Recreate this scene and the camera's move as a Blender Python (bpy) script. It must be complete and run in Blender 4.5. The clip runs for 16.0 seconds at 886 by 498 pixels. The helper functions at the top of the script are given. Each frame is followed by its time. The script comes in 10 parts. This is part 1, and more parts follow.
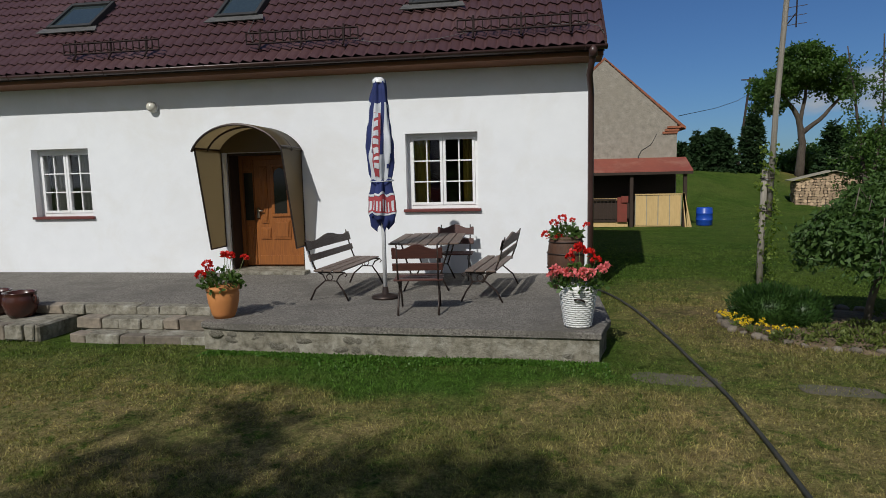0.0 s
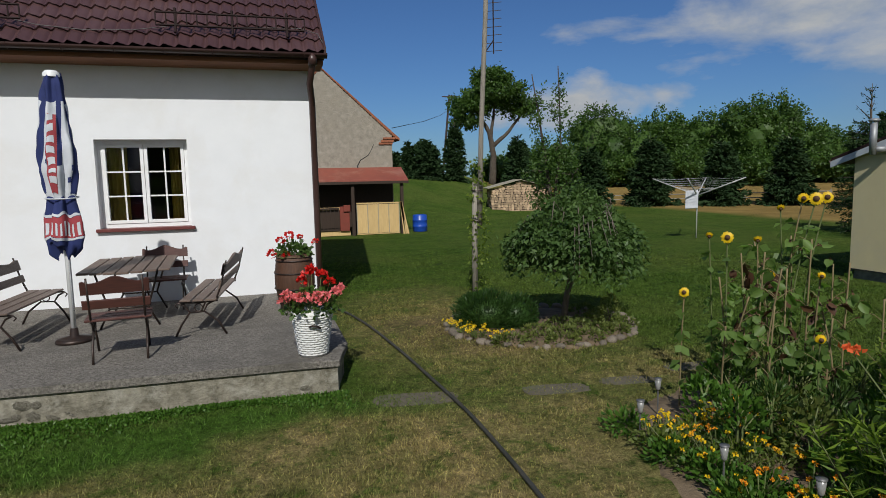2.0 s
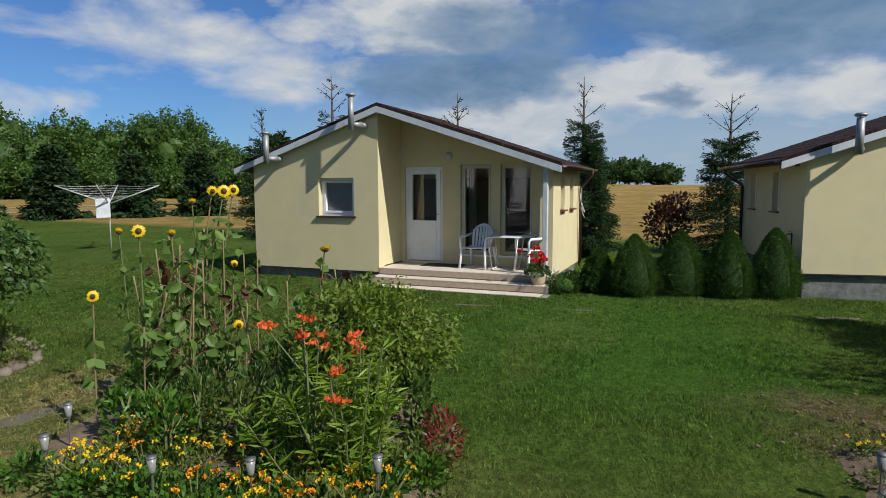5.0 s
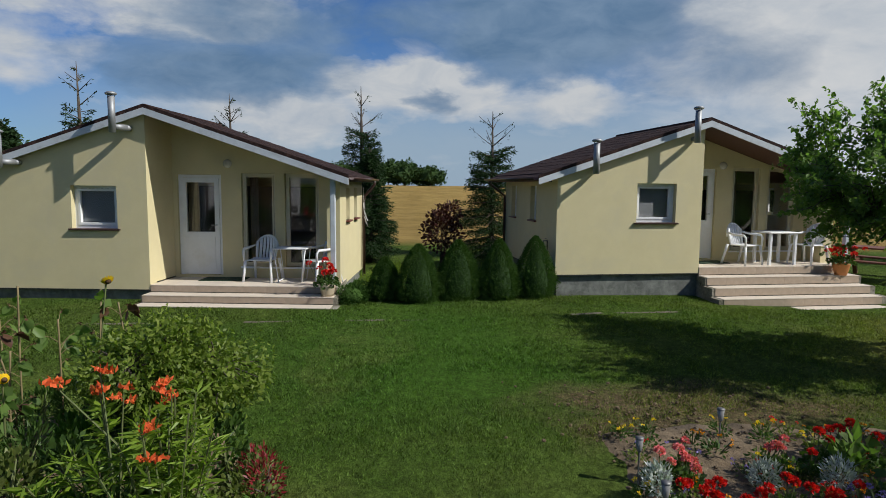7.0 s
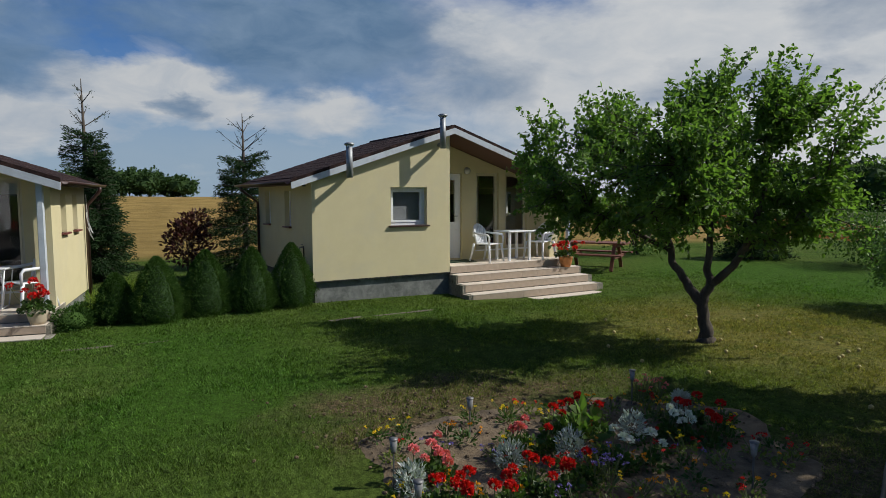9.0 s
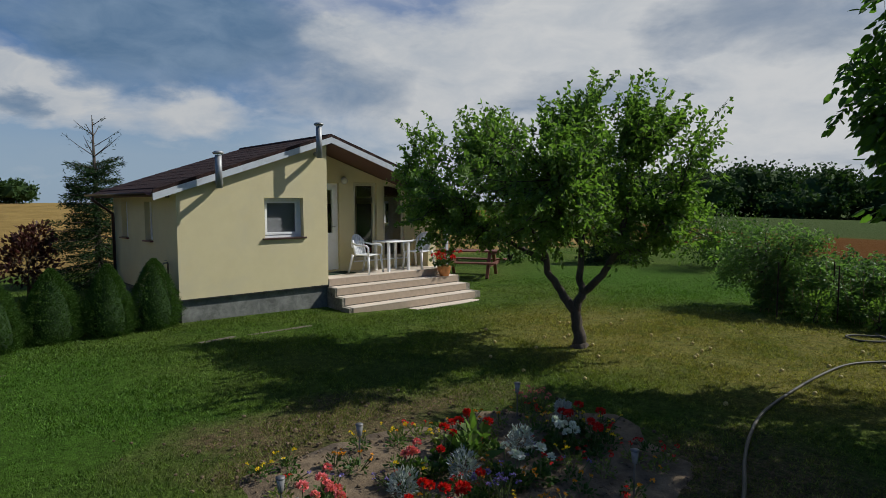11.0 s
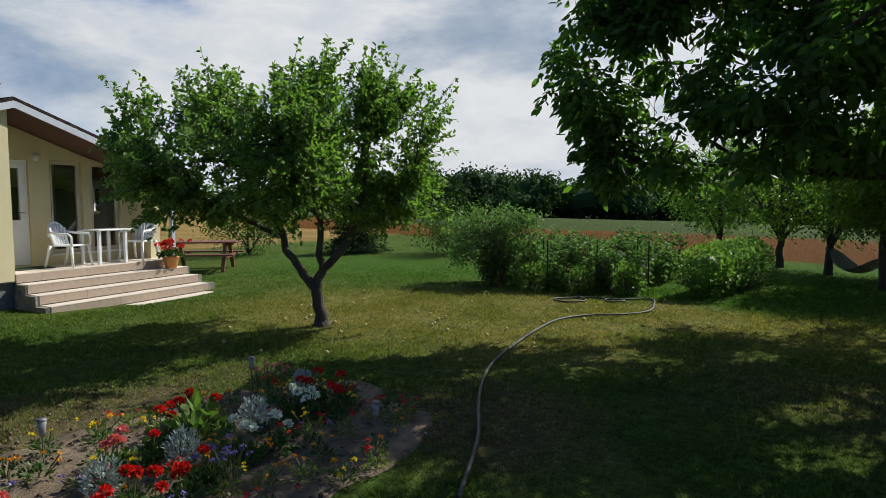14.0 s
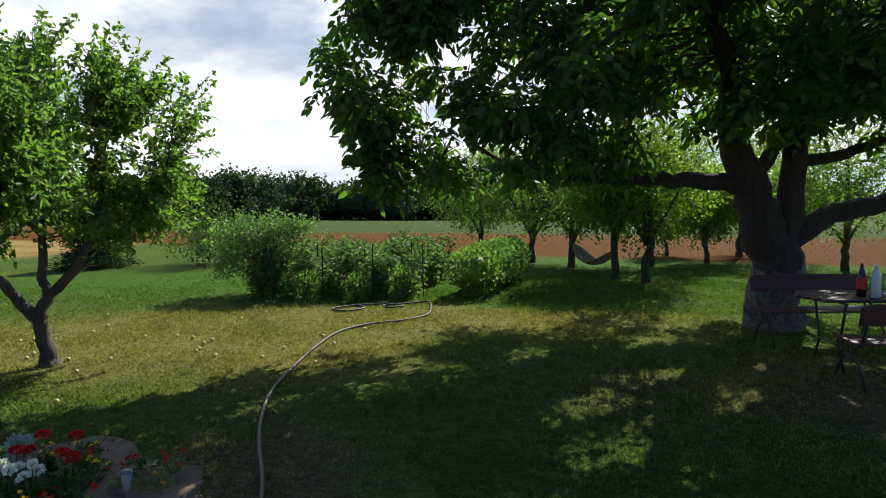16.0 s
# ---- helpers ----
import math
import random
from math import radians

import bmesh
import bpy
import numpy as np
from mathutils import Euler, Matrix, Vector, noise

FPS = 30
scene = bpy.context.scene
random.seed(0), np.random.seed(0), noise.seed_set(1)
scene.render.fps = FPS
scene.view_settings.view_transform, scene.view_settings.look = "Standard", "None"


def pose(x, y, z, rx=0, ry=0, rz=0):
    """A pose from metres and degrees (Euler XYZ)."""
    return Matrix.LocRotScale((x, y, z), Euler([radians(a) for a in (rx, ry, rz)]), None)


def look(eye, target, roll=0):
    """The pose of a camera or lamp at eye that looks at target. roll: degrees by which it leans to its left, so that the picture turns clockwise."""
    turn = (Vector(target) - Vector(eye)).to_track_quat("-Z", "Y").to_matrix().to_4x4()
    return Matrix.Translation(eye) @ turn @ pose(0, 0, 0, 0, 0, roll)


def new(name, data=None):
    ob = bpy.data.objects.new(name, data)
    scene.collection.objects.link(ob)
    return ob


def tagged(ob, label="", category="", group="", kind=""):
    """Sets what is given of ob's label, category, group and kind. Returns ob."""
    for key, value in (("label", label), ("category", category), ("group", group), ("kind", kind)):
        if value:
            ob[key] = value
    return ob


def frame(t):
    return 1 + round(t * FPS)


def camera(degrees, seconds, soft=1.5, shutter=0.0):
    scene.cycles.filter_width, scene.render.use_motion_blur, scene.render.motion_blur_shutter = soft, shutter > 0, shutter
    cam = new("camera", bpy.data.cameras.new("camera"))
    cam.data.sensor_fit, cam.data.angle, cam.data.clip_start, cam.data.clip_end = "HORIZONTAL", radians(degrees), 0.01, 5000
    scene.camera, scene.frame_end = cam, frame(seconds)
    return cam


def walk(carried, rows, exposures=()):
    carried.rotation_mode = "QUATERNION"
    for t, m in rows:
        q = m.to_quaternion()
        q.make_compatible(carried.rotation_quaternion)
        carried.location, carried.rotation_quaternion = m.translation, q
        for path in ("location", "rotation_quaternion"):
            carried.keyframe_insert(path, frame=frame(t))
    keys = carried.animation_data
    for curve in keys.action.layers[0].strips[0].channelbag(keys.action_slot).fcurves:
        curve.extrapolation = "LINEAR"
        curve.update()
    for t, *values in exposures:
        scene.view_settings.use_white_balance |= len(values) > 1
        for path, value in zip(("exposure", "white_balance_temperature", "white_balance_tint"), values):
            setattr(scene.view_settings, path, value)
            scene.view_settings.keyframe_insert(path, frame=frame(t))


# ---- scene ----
cam = camera(71.28, 16.0, 0.6)
PATH = [
    (0.0, pose(-0.362, -0.647, 2.014, 83.51, 0, 8.98) @ pose(0, 0, 0, 0, 0, -1.25)),
    (0.5, pose(-0.356, -0.404, 2.030, 83.59, 0, 2.86) @ pose(0, 0, 0, 0, 0, -1.28)),
    (1.0, pose(-0.341, -0.209, 2.097, 83.51, 0, -2.30) @ pose(0, 0, 0, 0, 0, -1.33)),
    (1.5, pose(-0.393, -0.243, 2.151, 83.50, 0, -8.12) @ pose(0, 0, 0, 0, 0, -1.35)),
    (2.0, pose(-0.419, -0.144, 2.123, 83.55, 0, -16.51) @ pose(0, 0, 0, 0, 0, -1.23)),
    (2.5, pose(-0.490, -0.016, 2.038, 83.63, 0, -25.76) @ pose(0, 0, 0, 0, 0, -0.90)),
    (3.0, pose(-0.426, 0.101, 1.919, 83.80, 0, -33.39) @ pose(0, 0, 0, 0, 0, -0.75)),
    (3.5, pose(-0.244, 0.170, 1.862, 83.72, 0, -43.11) @ pose(0, 0, 0, 0, 0, -0.70)),
    (4.0, pose(-0.036, 0.084, 1.747, 83.73, 0, -55.61) @ pose(0, 0, 0, 0, 0, -0.60)),
    (4.5, pose(0.004, 0.057, 1.792, 83.95, 0, -62.65) @ pose(0, 0, 0, 0, 0, -0.50)),
    (4.7, pose(-0.029, 0.081, 1.838, 84.10, 0, -64.18) @ pose(0, 0, 0, 0, 0, -0.36)),
    (6.8, pose(-0.257, 0.433, 2.143, 84.12, 0, -87.48) @ pose(0, 0, 0, 0, 0, 0.45)),
    (7.0, pose(-0.249, 0.430, 2.146, 84.17, 0, -88.18) @ pose(0, 0, 0, 0, 0, 0.52)),
    (7.5, pose(-0.250, 0.436, 2.159, 84.35, 0, -91.36) @ pose(0, 0, 0, 0, 0, 0.54)),
    (8.0, pose(-0.116, 0.404, 2.144, 84.65, 0, -96.77) @ pose(0, 0, 0, 0, 0, 0.39)),
    (8.5, pose(-0.029, 0.312, 2.048, 84.97, 0, -103.81) @ pose(0, 0, 0, 0, 0, -0.13)),
    (9.0, pose(0.026, 0.223, 2.039, 85.15, 0, -109.76) @ pose(0, 0, 0, 0, 0, -0.14)),
    (11.3, pose(0.196, 0.266, 2.154, 85.63, 0, -123.07) @ pose(0, 0, 0, 0, 0, -0.04)),
    (11.5, pose(0.183, 0.178, 2.148, 85.63, 0, -124.45) @ pose(0, 0, 0, 0, 0, 0.07)),
    (12.0, pose(0.247, -0.058, 2.093, 85.66, 0, -129.47) @ pose(0, 0, 0, 0, 0, -0.23)),
    (12.5, pose(0.310, -0.095, 1.975, 85.77, 0, -133.91) @ pose(0, 0, 0, 0, 0, -0.33)),
    (13.0, pose(0.390, -0.110, 1.888, 85.81, 0, -137.77) @ pose(0, 0, 0, 0, 0, -0.29)),
    (13.5, pose(0.472, -0.054, 1.777, 85.80, 0, -141.39) @ pose(0, 0, 0, 0, 0, -0.21)),
    (14.0, pose(0.371, -0.019, 1.727, 85.82, 0, -144.78) @ pose(0, 0, 0, 0, 0, -0.16)),
    (14.5, pose(0.349, -0.143, 1.701, 85.88, 0, -148.86) @ pose(0, 0, 0, 0, 0, -0.19)),
    (15.0, pose(0.416, -0.114, 1.722, 85.87, 0, -151.71) @ pose(0, 0, 0, 0, 0, -0.31)),
    (15.5, pose(0.614, -0.211, 1.754, 85.86, 0, -158.39) @ pose(0, 0, 0, 0, 0, -0.58)),
    (16.0, pose(0.685, -0.415, 1.786, 85.78, 0, -166.07) @ pose(0, 0, 0, 0, 0, -1.01)),
]
EXPOSURES = [(0, -0.38), (2, -0.24), (3, -0.09), (3.5, 0.08), (4.7, 0.3), (7, 0.14), (9, 0.06), (12, 0.0), (14, 0.43), (16, 0.95)]
walk(cam, PATH, EXPOSURES)

# ---- light ----
SUN_AZ = (-0.29, -0.957)
SUN_EL = radians(42)
world = bpy.data.worlds.new("world")
scene.world = world
world.use_nodes = True


def node(nt, kind, **kw):
    n = nt.nodes.new(kind)
    for k, v in kw.items():
        if k == "op":
            n.operation = v
        elif k == "blend":
            n.blend_type = v
        elif k == "dtype":
            n.data_type = v
        elif k == "dims":
            n.noise_dimensions = v
    return n


def link(nt, a, b):
    nt.links.new(a, b)


def math_node(nt, op, a, b=None, clamp=False):
    n = node(nt, "ShaderNodeMath", op=op)
    n.use_clamp = clamp
    for i, v in enumerate((a, b)):
        if v is None:
            continue
        if isinstance(v, (int, float)):
            n.inputs[i].default_value = v
        else:
            link(nt, v, n.inputs[i])
    return n.outputs[0]


def ramp(nt, fac, stops):
    n = nt.nodes.new("ShaderNodeValToRGB")
    els = n.color_ramp.elements
    while len(els) < len(stops):
        els.new(0.5)
    for e, (p, c) in zip(els, stops):
        e.position = p
        e.color = (c, c, c, 1) if isinstance(c, (int, float)) else (*c, 1)
    link(nt, fac, n.inputs[0])
    return n.outputs[0]


def mix(nt, fac, a, b, blend="MIX"):
    n = nt.nodes.new("ShaderNodeMix")
    n.data_type = "RGBA"
    n.blend_type = blend
    for sock, v in ((n.inputs[0], fac), (n.inputs[6], a), (n.inputs[7], b)):
        if isinstance(v, (int, float)):
            sock.default_value = v
        elif isinstance(v, tuple):
            sock.default_value = (*v, 1)
        else:
            link(nt, v, sock)
    return n.outputs[2]


def noise_fac(nt, vec, scale, detail=4, rough=0.55, dist=0.0):
    n = nt.nodes.new("ShaderNodeTexNoise")
    n.inputs["Scale"].default_value = scale
    n.inputs["Detail"].default_value = detail
    n.inputs["Roughness"].default_value = rough
    n.inputs["Distortion"].default_value = dist
    if vec is not None:
        link(nt, vec, n.inputs["Vector"])
    return n.outputs["Fac"]


# cloud masses: direction, half width across, half height, weight
BRIGHT_CLOUDS = [((0.69, 0.69, 0.20), 0.17, 0.04, 0.34), ((0.78, 0.60, 0.165), 0.12, 0.04, 0.42), ((0.883, 0.40, 0.26), 0.15, 0.045, 0.95), ((0.95, 0.29, 0.115), 0.16, 0.05, 0.75),
                 ((0.985, 0.09, 0.145), 0.16, 0.04, 0.85), ((0.98, -0.12, 0.130), 0.18, 0.03, 0.6), ((0.85, -0.49, 0.20), 0.18, 0.09, 0.85), ((0.76, -0.61, 0.235), 0.20, 0.09, 0.85),
                 ((0.46, -0.87, 0.18), 0.20, 0.05, 0.9), ((0.56, -0.82, 0.10), 0.40, 0.07, 0.75), ((0.64, -0.72, 0.26), 0.16, 0.06, 0.8), ((0.50, 0.86, 0.105), 0.12, 0.03, 0.40)]
GREY_CLOUDS = [((0.921, 0.351, 0.18), 0.17, 0.045, 0.8), ((0.935, 0.282, 0.235), 0.14, 0.05, 0.85), ((0.957, -0.14, 0.240), 0.20, 0.07, 1.1), ((0.91, -0.36, 0.19), 0.11, 0.05, 0.45),
               ((0.99, 0.058, 0.131), 0.045, 0.016, 0.75), ((0.49, -0.83, 0.25), 0.13, 0.05, 0.6), ((0.70, -0.68, 0.17), 0.14, 0.03, 0.40)]


def build_sky(nt):
    nt.nodes.clear()
    out = nt.nodes.new("ShaderNodeOutputWorld")
    bg = nt.nodes.new("ShaderNodeBackground")
    sky = nt.nodes.new("ShaderNodeTexSky")
    sky.sky_type = "NISHITA"
    sky.sun_disc = False
    sky.sun_elevation = SUN_EL
    sky.sun_rotation = math.atan2(SUN_AZ[0], SUN_AZ[1])
    sky.air_density, sky.dust_density, sky.ozone_density = 1.0, 0.4, 2.2
    tc = nt.nodes.new("ShaderNodeTexCoord")

    def vec(op, a, b=None, scale=None):
        n = nt.nodes.new("ShaderNodeVectorMath")
        n.operation = op
        for i, v in enumerate((a, b)):
            if isinstance(v, tuple):
                n.inputs[i].default_value = v
            elif v is not None:
                link(nt, v, n.inputs[i])
        if scale is not None:
            n.inputs["Scale"].default_value = scale
        return n.outputs["Value"] if op == "DOT_PRODUCT" else n.outputs["Vector"]

    flat = vec("MULTIPLY", tc.outputs["Generated"], (1.0, 1.0, 2.3))
    nv = nt.nodes.new("ShaderNodeTexNoise")
    nv.inputs["Scale"].default_value, nv.inputs["Detail"].default_value, nv.inputs["Roughness"].default_value = 4.5, 9, 0.58
    link(nt, flat, nv.inputs["Vector"])
    warp = vec("MULTIPLY", vec("SUBTRACT", nv.outputs["Color"], (0.5, 0.5, 0.5)), (0.30, 0.30, 0.12))
    d = vec("ADD", tc.outputs["Generated"], warp)
    sep = nt.nodes.new("ShaderNodeSeparateXYZ")
    link(nt, d, sep.inputs[0])
    x, y, z = sep.outputs
    n1 = noise_fac(nt, vec("ADD", flat, (3.1, 1.7, 5.2)), 5.5, 10, 0.56, 0.3)
    n2 = noise_fac(nt, vec("ADD", flat, (7.0, 2.0, 1.0)), 11.0, 8, 0.6, 0.4)

    def masses(clouds, start):
        best = start
        for c, wide, tall, weight in clouds:
            h = math.hypot(c[0], c[1])
            u = vec("DOT_PRODUCT", d, (-c[1] / h / wide, c[0] / h / wide, 0.0))
            front = vec("DOT_PRODUCT", d, (c[0] / h * 4, c[1] / h * 4, 0.0))
            v = math_node(nt, "MULTIPLY", math_node(nt, "SUBTRACT", z, c[2]), 1 / tall)
            q = math_node(nt, "ADD", math_node(nt, "MULTIPLY", u, u), math_node(nt, "MULTIPLY", v, v))
            q = math_node(nt, "SUBTRACT", weight, math_node(nt, "MULTIPLY", q, 0.55 * weight))
            best = math_node(nt, "MAXIMUM", best, math_node(nt, "MINIMUM", q, front))
        return best

    # clear in the north, more and more cloud from the east to the south
    cover = math_node(nt, "ADD", math_node(nt, "MULTIPLY", x, 0.30), math_node(nt, "MULTIPLY", y, -0.34))
    cover = math_node(nt, "SUBTRACT", cover, 0.30)
    grain = math_node(nt, "MULTIPLY", math_node(nt, "SUBTRACT", n1, 0.5), 1.9)
    body = ramp(nt, math_node(nt, "ADD", masses(BRIGHT_CLOUDS, cover), grain), [(0.02, 0.0), (0.25, 0.45), (0.55, 1.0)])
    grain2 = math_node(nt, "MULTIPLY", math_node(nt, "SUBTRACT", n1, 0.5), -1.3)
    grey = ramp(nt, math_node(nt, "ADD", masses(GREY_CLOUDS, -0.6), grain2), [(0.05, 0.0), (0.5, 0.7), (0.85, 1.0)])
    blue = mix(nt, 1.0, sky.outputs[0], (0.32, 0.50, 0.76), "MULTIPLY")
    # pale haze low in the east, thin white veil in the south
    east = math_node(nt, "ADD", math_node(nt, "SUBTRACT", math_node(nt, "MULTIPLY", x, 2.0), math_node(nt, "MULTIPLY", y, 1.9)), -0.1, True)
    low = math_node(nt, "MULTIPLY", math_node(nt, "SUBTRACT", 0.21, z), 7.0, True)
    base = mix(nt, math_node(nt, "MULTIPLY", math_node(nt, "MULTIPLY", east, low), 0.9), blue, (2.7, 3.55, 4.5))
    veil = math_node(nt, "MULTIPLY", math_node(nt, "SUBTRACT", math_node(nt, "MULTIPLY", y, -1.0), 0.22), 2.4, True)
    streak = mix(nt, ramp(nt, n1, [(0.36, 0.0), (0.60, 1.0)]), (3.1, 3.6, 4.35), (6.0, 6.1, 6.2))
    base = mix(nt, math_node(nt, "MULTIPLY", veil, 0.9), base, streak)
    bright = mix(nt, ramp(nt, n2, [(0.30, 0.0), (0.62, 1.0)]), (3.5, 4.0, 4.65), (4.9, 5.1, 5.3))
    bright = mix(nt, math_node(nt, "MULTIPLY", veil, 0.55), bright, mix(nt, n2, (4.7, 5.0, 5.3), (6.8, 6.8, 6.8)))
    dull = mix(nt, ramp(nt, n2, [(0.32, 0.0), (0.66, 1.0)]), (0.95, 1.72, 2.85), (1.60, 2.42, 3.55))
    dull = mix(nt, math_node(nt, "MULTIPLY", veil, 0.6), dull, (2.5, 2.95, 3.7))
    final = mix(nt, grey, mix(nt, body, base, bright), dull)
    link(nt, final, bg.inputs[0])
    bg.inputs[1].default_value = 0.1
    link(nt, bg.outputs[0], out.inputs[0])


build_sky(world.node_tree)
sun_data = bpy.data.lights.new("sun", "SUN")
sun_data.energy = 4.2
sun_data.angle = radians(0.55)
sun_data.color = (0.985, 0.965, 0.915)
sun = new("sun", sun_data)
_c = math.cos(SUN_EL)
sun.matrix_world = look((0, 0, 30), (-SUN_AZ[0] * _c, -SUN_AZ[1] * _c, 30 - math.sin(SUN_EL)))


# ---- materials ----
def material(name, col=(0.5, 0.5, 0.5), col2=None, scale=6.0, rough=0.7, rough2=None, metal=0.0, bump=0.0, bscale=60.0,
             stain=None, sscale=1.5, detail=5, spec=0.5, obj_random=0.0, island=0.0, stretch=None, dist=0.0):
    m = bpy.data.materials.new(name)
    m.use_nodes = True
    nt = m.node_tree
    b = nt.nodes["Principled BSDF"]
    geo = nt.nodes.new("ShaderNodeNewGeometry")
    tc = nt.nodes.new("ShaderNodeTexCoord")
    vec = tc.outputs["Object"]
    if stretch:
        vm = nt.nodes.new("ShaderNodeVectorMath")
        vm.operation = "MULTIPLY"
        link(nt, vec, vm.inputs[0])
        vm.inputs[1].default_value = stretch
        vec = vm.outputs[0]
    fac = noise_fac(nt, vec, scale, detail, 0.6, dist)
    fac = ramp(nt, fac, [(0.3, 0.0), (0.7, 1.0)])
    c = mix(nt, fac, col, col2 or tuple(v * 0.82 for v in col))
    if stain:
        sf = ramp(nt, noise_fac(nt, tc.outputs["Object"], sscale, 6, 0.65, 0.4), [(0.48, 0.0), (0.72, 1.0)])
        c = mix(nt, sf, c, stain)
    if obj_random or island:
        if obj_random:
            oi = nt.nodes.new("ShaderNodeObjectInfo")
            rnd = oi.outputs["Random"]
        else:
            rnd = geo.outputs["Random Per Island"]
        amt = obj_random or island
        v = math_node(nt, "ADD", math_node(nt, "MULTIPLY", rnd, 2 * amt), 1 - amt)
        hs = nt.nodes.new("ShaderNodeHueSaturation")
        link(nt, v, hs.inputs["Value"])
        link(nt, c, hs.inputs["Color"])
        c = hs.outputs[0]
    link(nt, c, b.inputs["Base Color"])
    b.inputs["Metallic"].default_value = metal
    b.inputs["Specular IOR Level"].default_value = spec
    if rough2 is not None:
        rr = math_node(nt, "ADD", math_node(nt, "MULTIPLY", fac, rough2 - rough), rough)
        link(nt, rr, b.inputs["Roughness"])
    else:
        b.inputs["Roughness"].default_value = rough
    if bump:
        bp = nt.nodes.new("ShaderNodeBump")
        bp.inputs["Strength"].default_value = bump
        bp.inputs["Distance"].default_value = 0.02
        link(nt, noise_fac(nt, vec, bscale, 6, 0.65), bp.inputs["Height"])
        link(nt, bp.outputs[0], b.inputs["Normal"])
    return m


def leaf_material(name, dark, light, trans=0.35, rough=0.45, spec=0.3):
    m = bpy.data.materials.new(name)
    m.use_nodes = True
    nt = m.node_tree
    b = nt.nodes["Principled BSDF"]
    out = nt.nodes["Material Output"]
    geo = nt.nodes.new("ShaderNodeNewGeometry")
    r = geo.outputs["Random Per Island"]
    big = ramp(nt, noise_fac(nt, geo.outputs["Position"], 1.1, 3), [(0.35, 0.0), (0.65, 1.0)])
    f = math_node(nt, "ADD", math_node(nt, "MULTIPLY", r, 0.7), math_node(nt, "MULTIPLY", big, 0.3), True)
    c = mix(nt, f, dark, light)
    link(nt, c, b.inputs["Base Color"])
    b.inputs["Roughness"].default_value = rough
    b.inputs["Specular IOR Level"].default_value = spec
    tr = nt.nodes.new("ShaderNodeBsdfTranslucent")
    link(nt, mix(nt, 1.0, c, (1.15, 1.42, 0.55), "MULTIPLY"), tr.inputs[0])
    ms = nt.nodes.new("ShaderNodeMixShader")
    ms.inputs[0].default_value = trans
    link(nt, b.outputs[0], ms.inputs[1])
    link(nt, tr.outputs[0], ms.inputs[2])
    link(nt, ms.outputs[0], out.inputs[0])
    return m


def glass_material(name, tint=(1, 1, 1), rough=0.0):
    m = bpy.data.materials.new(name)
    m.use_nodes = True
    nt = m.node_tree
    nt.nodes.clear()
    out = nt.nodes.new("ShaderNodeOutputMaterial")
    gl, tr, ms, fr = (nt.nodes.new("ShaderNode" + k) for k in ("BsdfGlossy", "BsdfTransparent", "MixShader", "Fresnel"))
    gl.inputs["Roughness"].default_value = rough
    tr.inputs[0].default_value = (*tint, 1)
    fr.inputs[0].default_value = 1.42
    link(nt, math_node(nt, "ADD", fr.outputs[0], 0.01), ms.inputs[0])
    link(nt, tr.outputs[0], ms.inputs[1])
    link(nt, gl.outputs[0], ms.inputs[2])
    link(nt, ms.outputs[0], out.inputs[0])
    return m


def smoked_sheet():
    """Brownish twin-wall plastic: lets part of the light through and glows where the sun stands on it."""
    m = bpy.data.materials.new("smoked_plastic")
    m.use_nodes = True
    nt = m.node_tree
    b = nt.nodes["Principled BSDF"]
    b.inputs["Base Color"].default_value = (0.20, 0.165, 0.105, 1)
    b.inputs["Roughness"].default_value = 0.3
    tl, tp, m1, m2 = (nt.nodes.new("ShaderNode" + k) for k in ("BsdfTranslucent", "BsdfTransparent", "MixShader", "MixShader"))
    tl.inputs[0].default_value = (0.42, 0.35, 0.22, 1)
    tp.inputs[0].default_value = (0.62, 0.54, 0.40, 1)
    m1.inputs[0].default_value = 0.5
    m2.inputs[0].default_value = 0.38
    link(nt, b.outputs[0], m1.inputs[1])
    link(nt, tl.outputs[0], m1.inputs[2])
    link(nt, m1.outputs[0], m2.inputs[1])
    link(nt, tp.outputs[0], m2.inputs[2])
    link(nt, m2.outputs[0], nt.nodes["Material Output"].inputs[0])
    return m


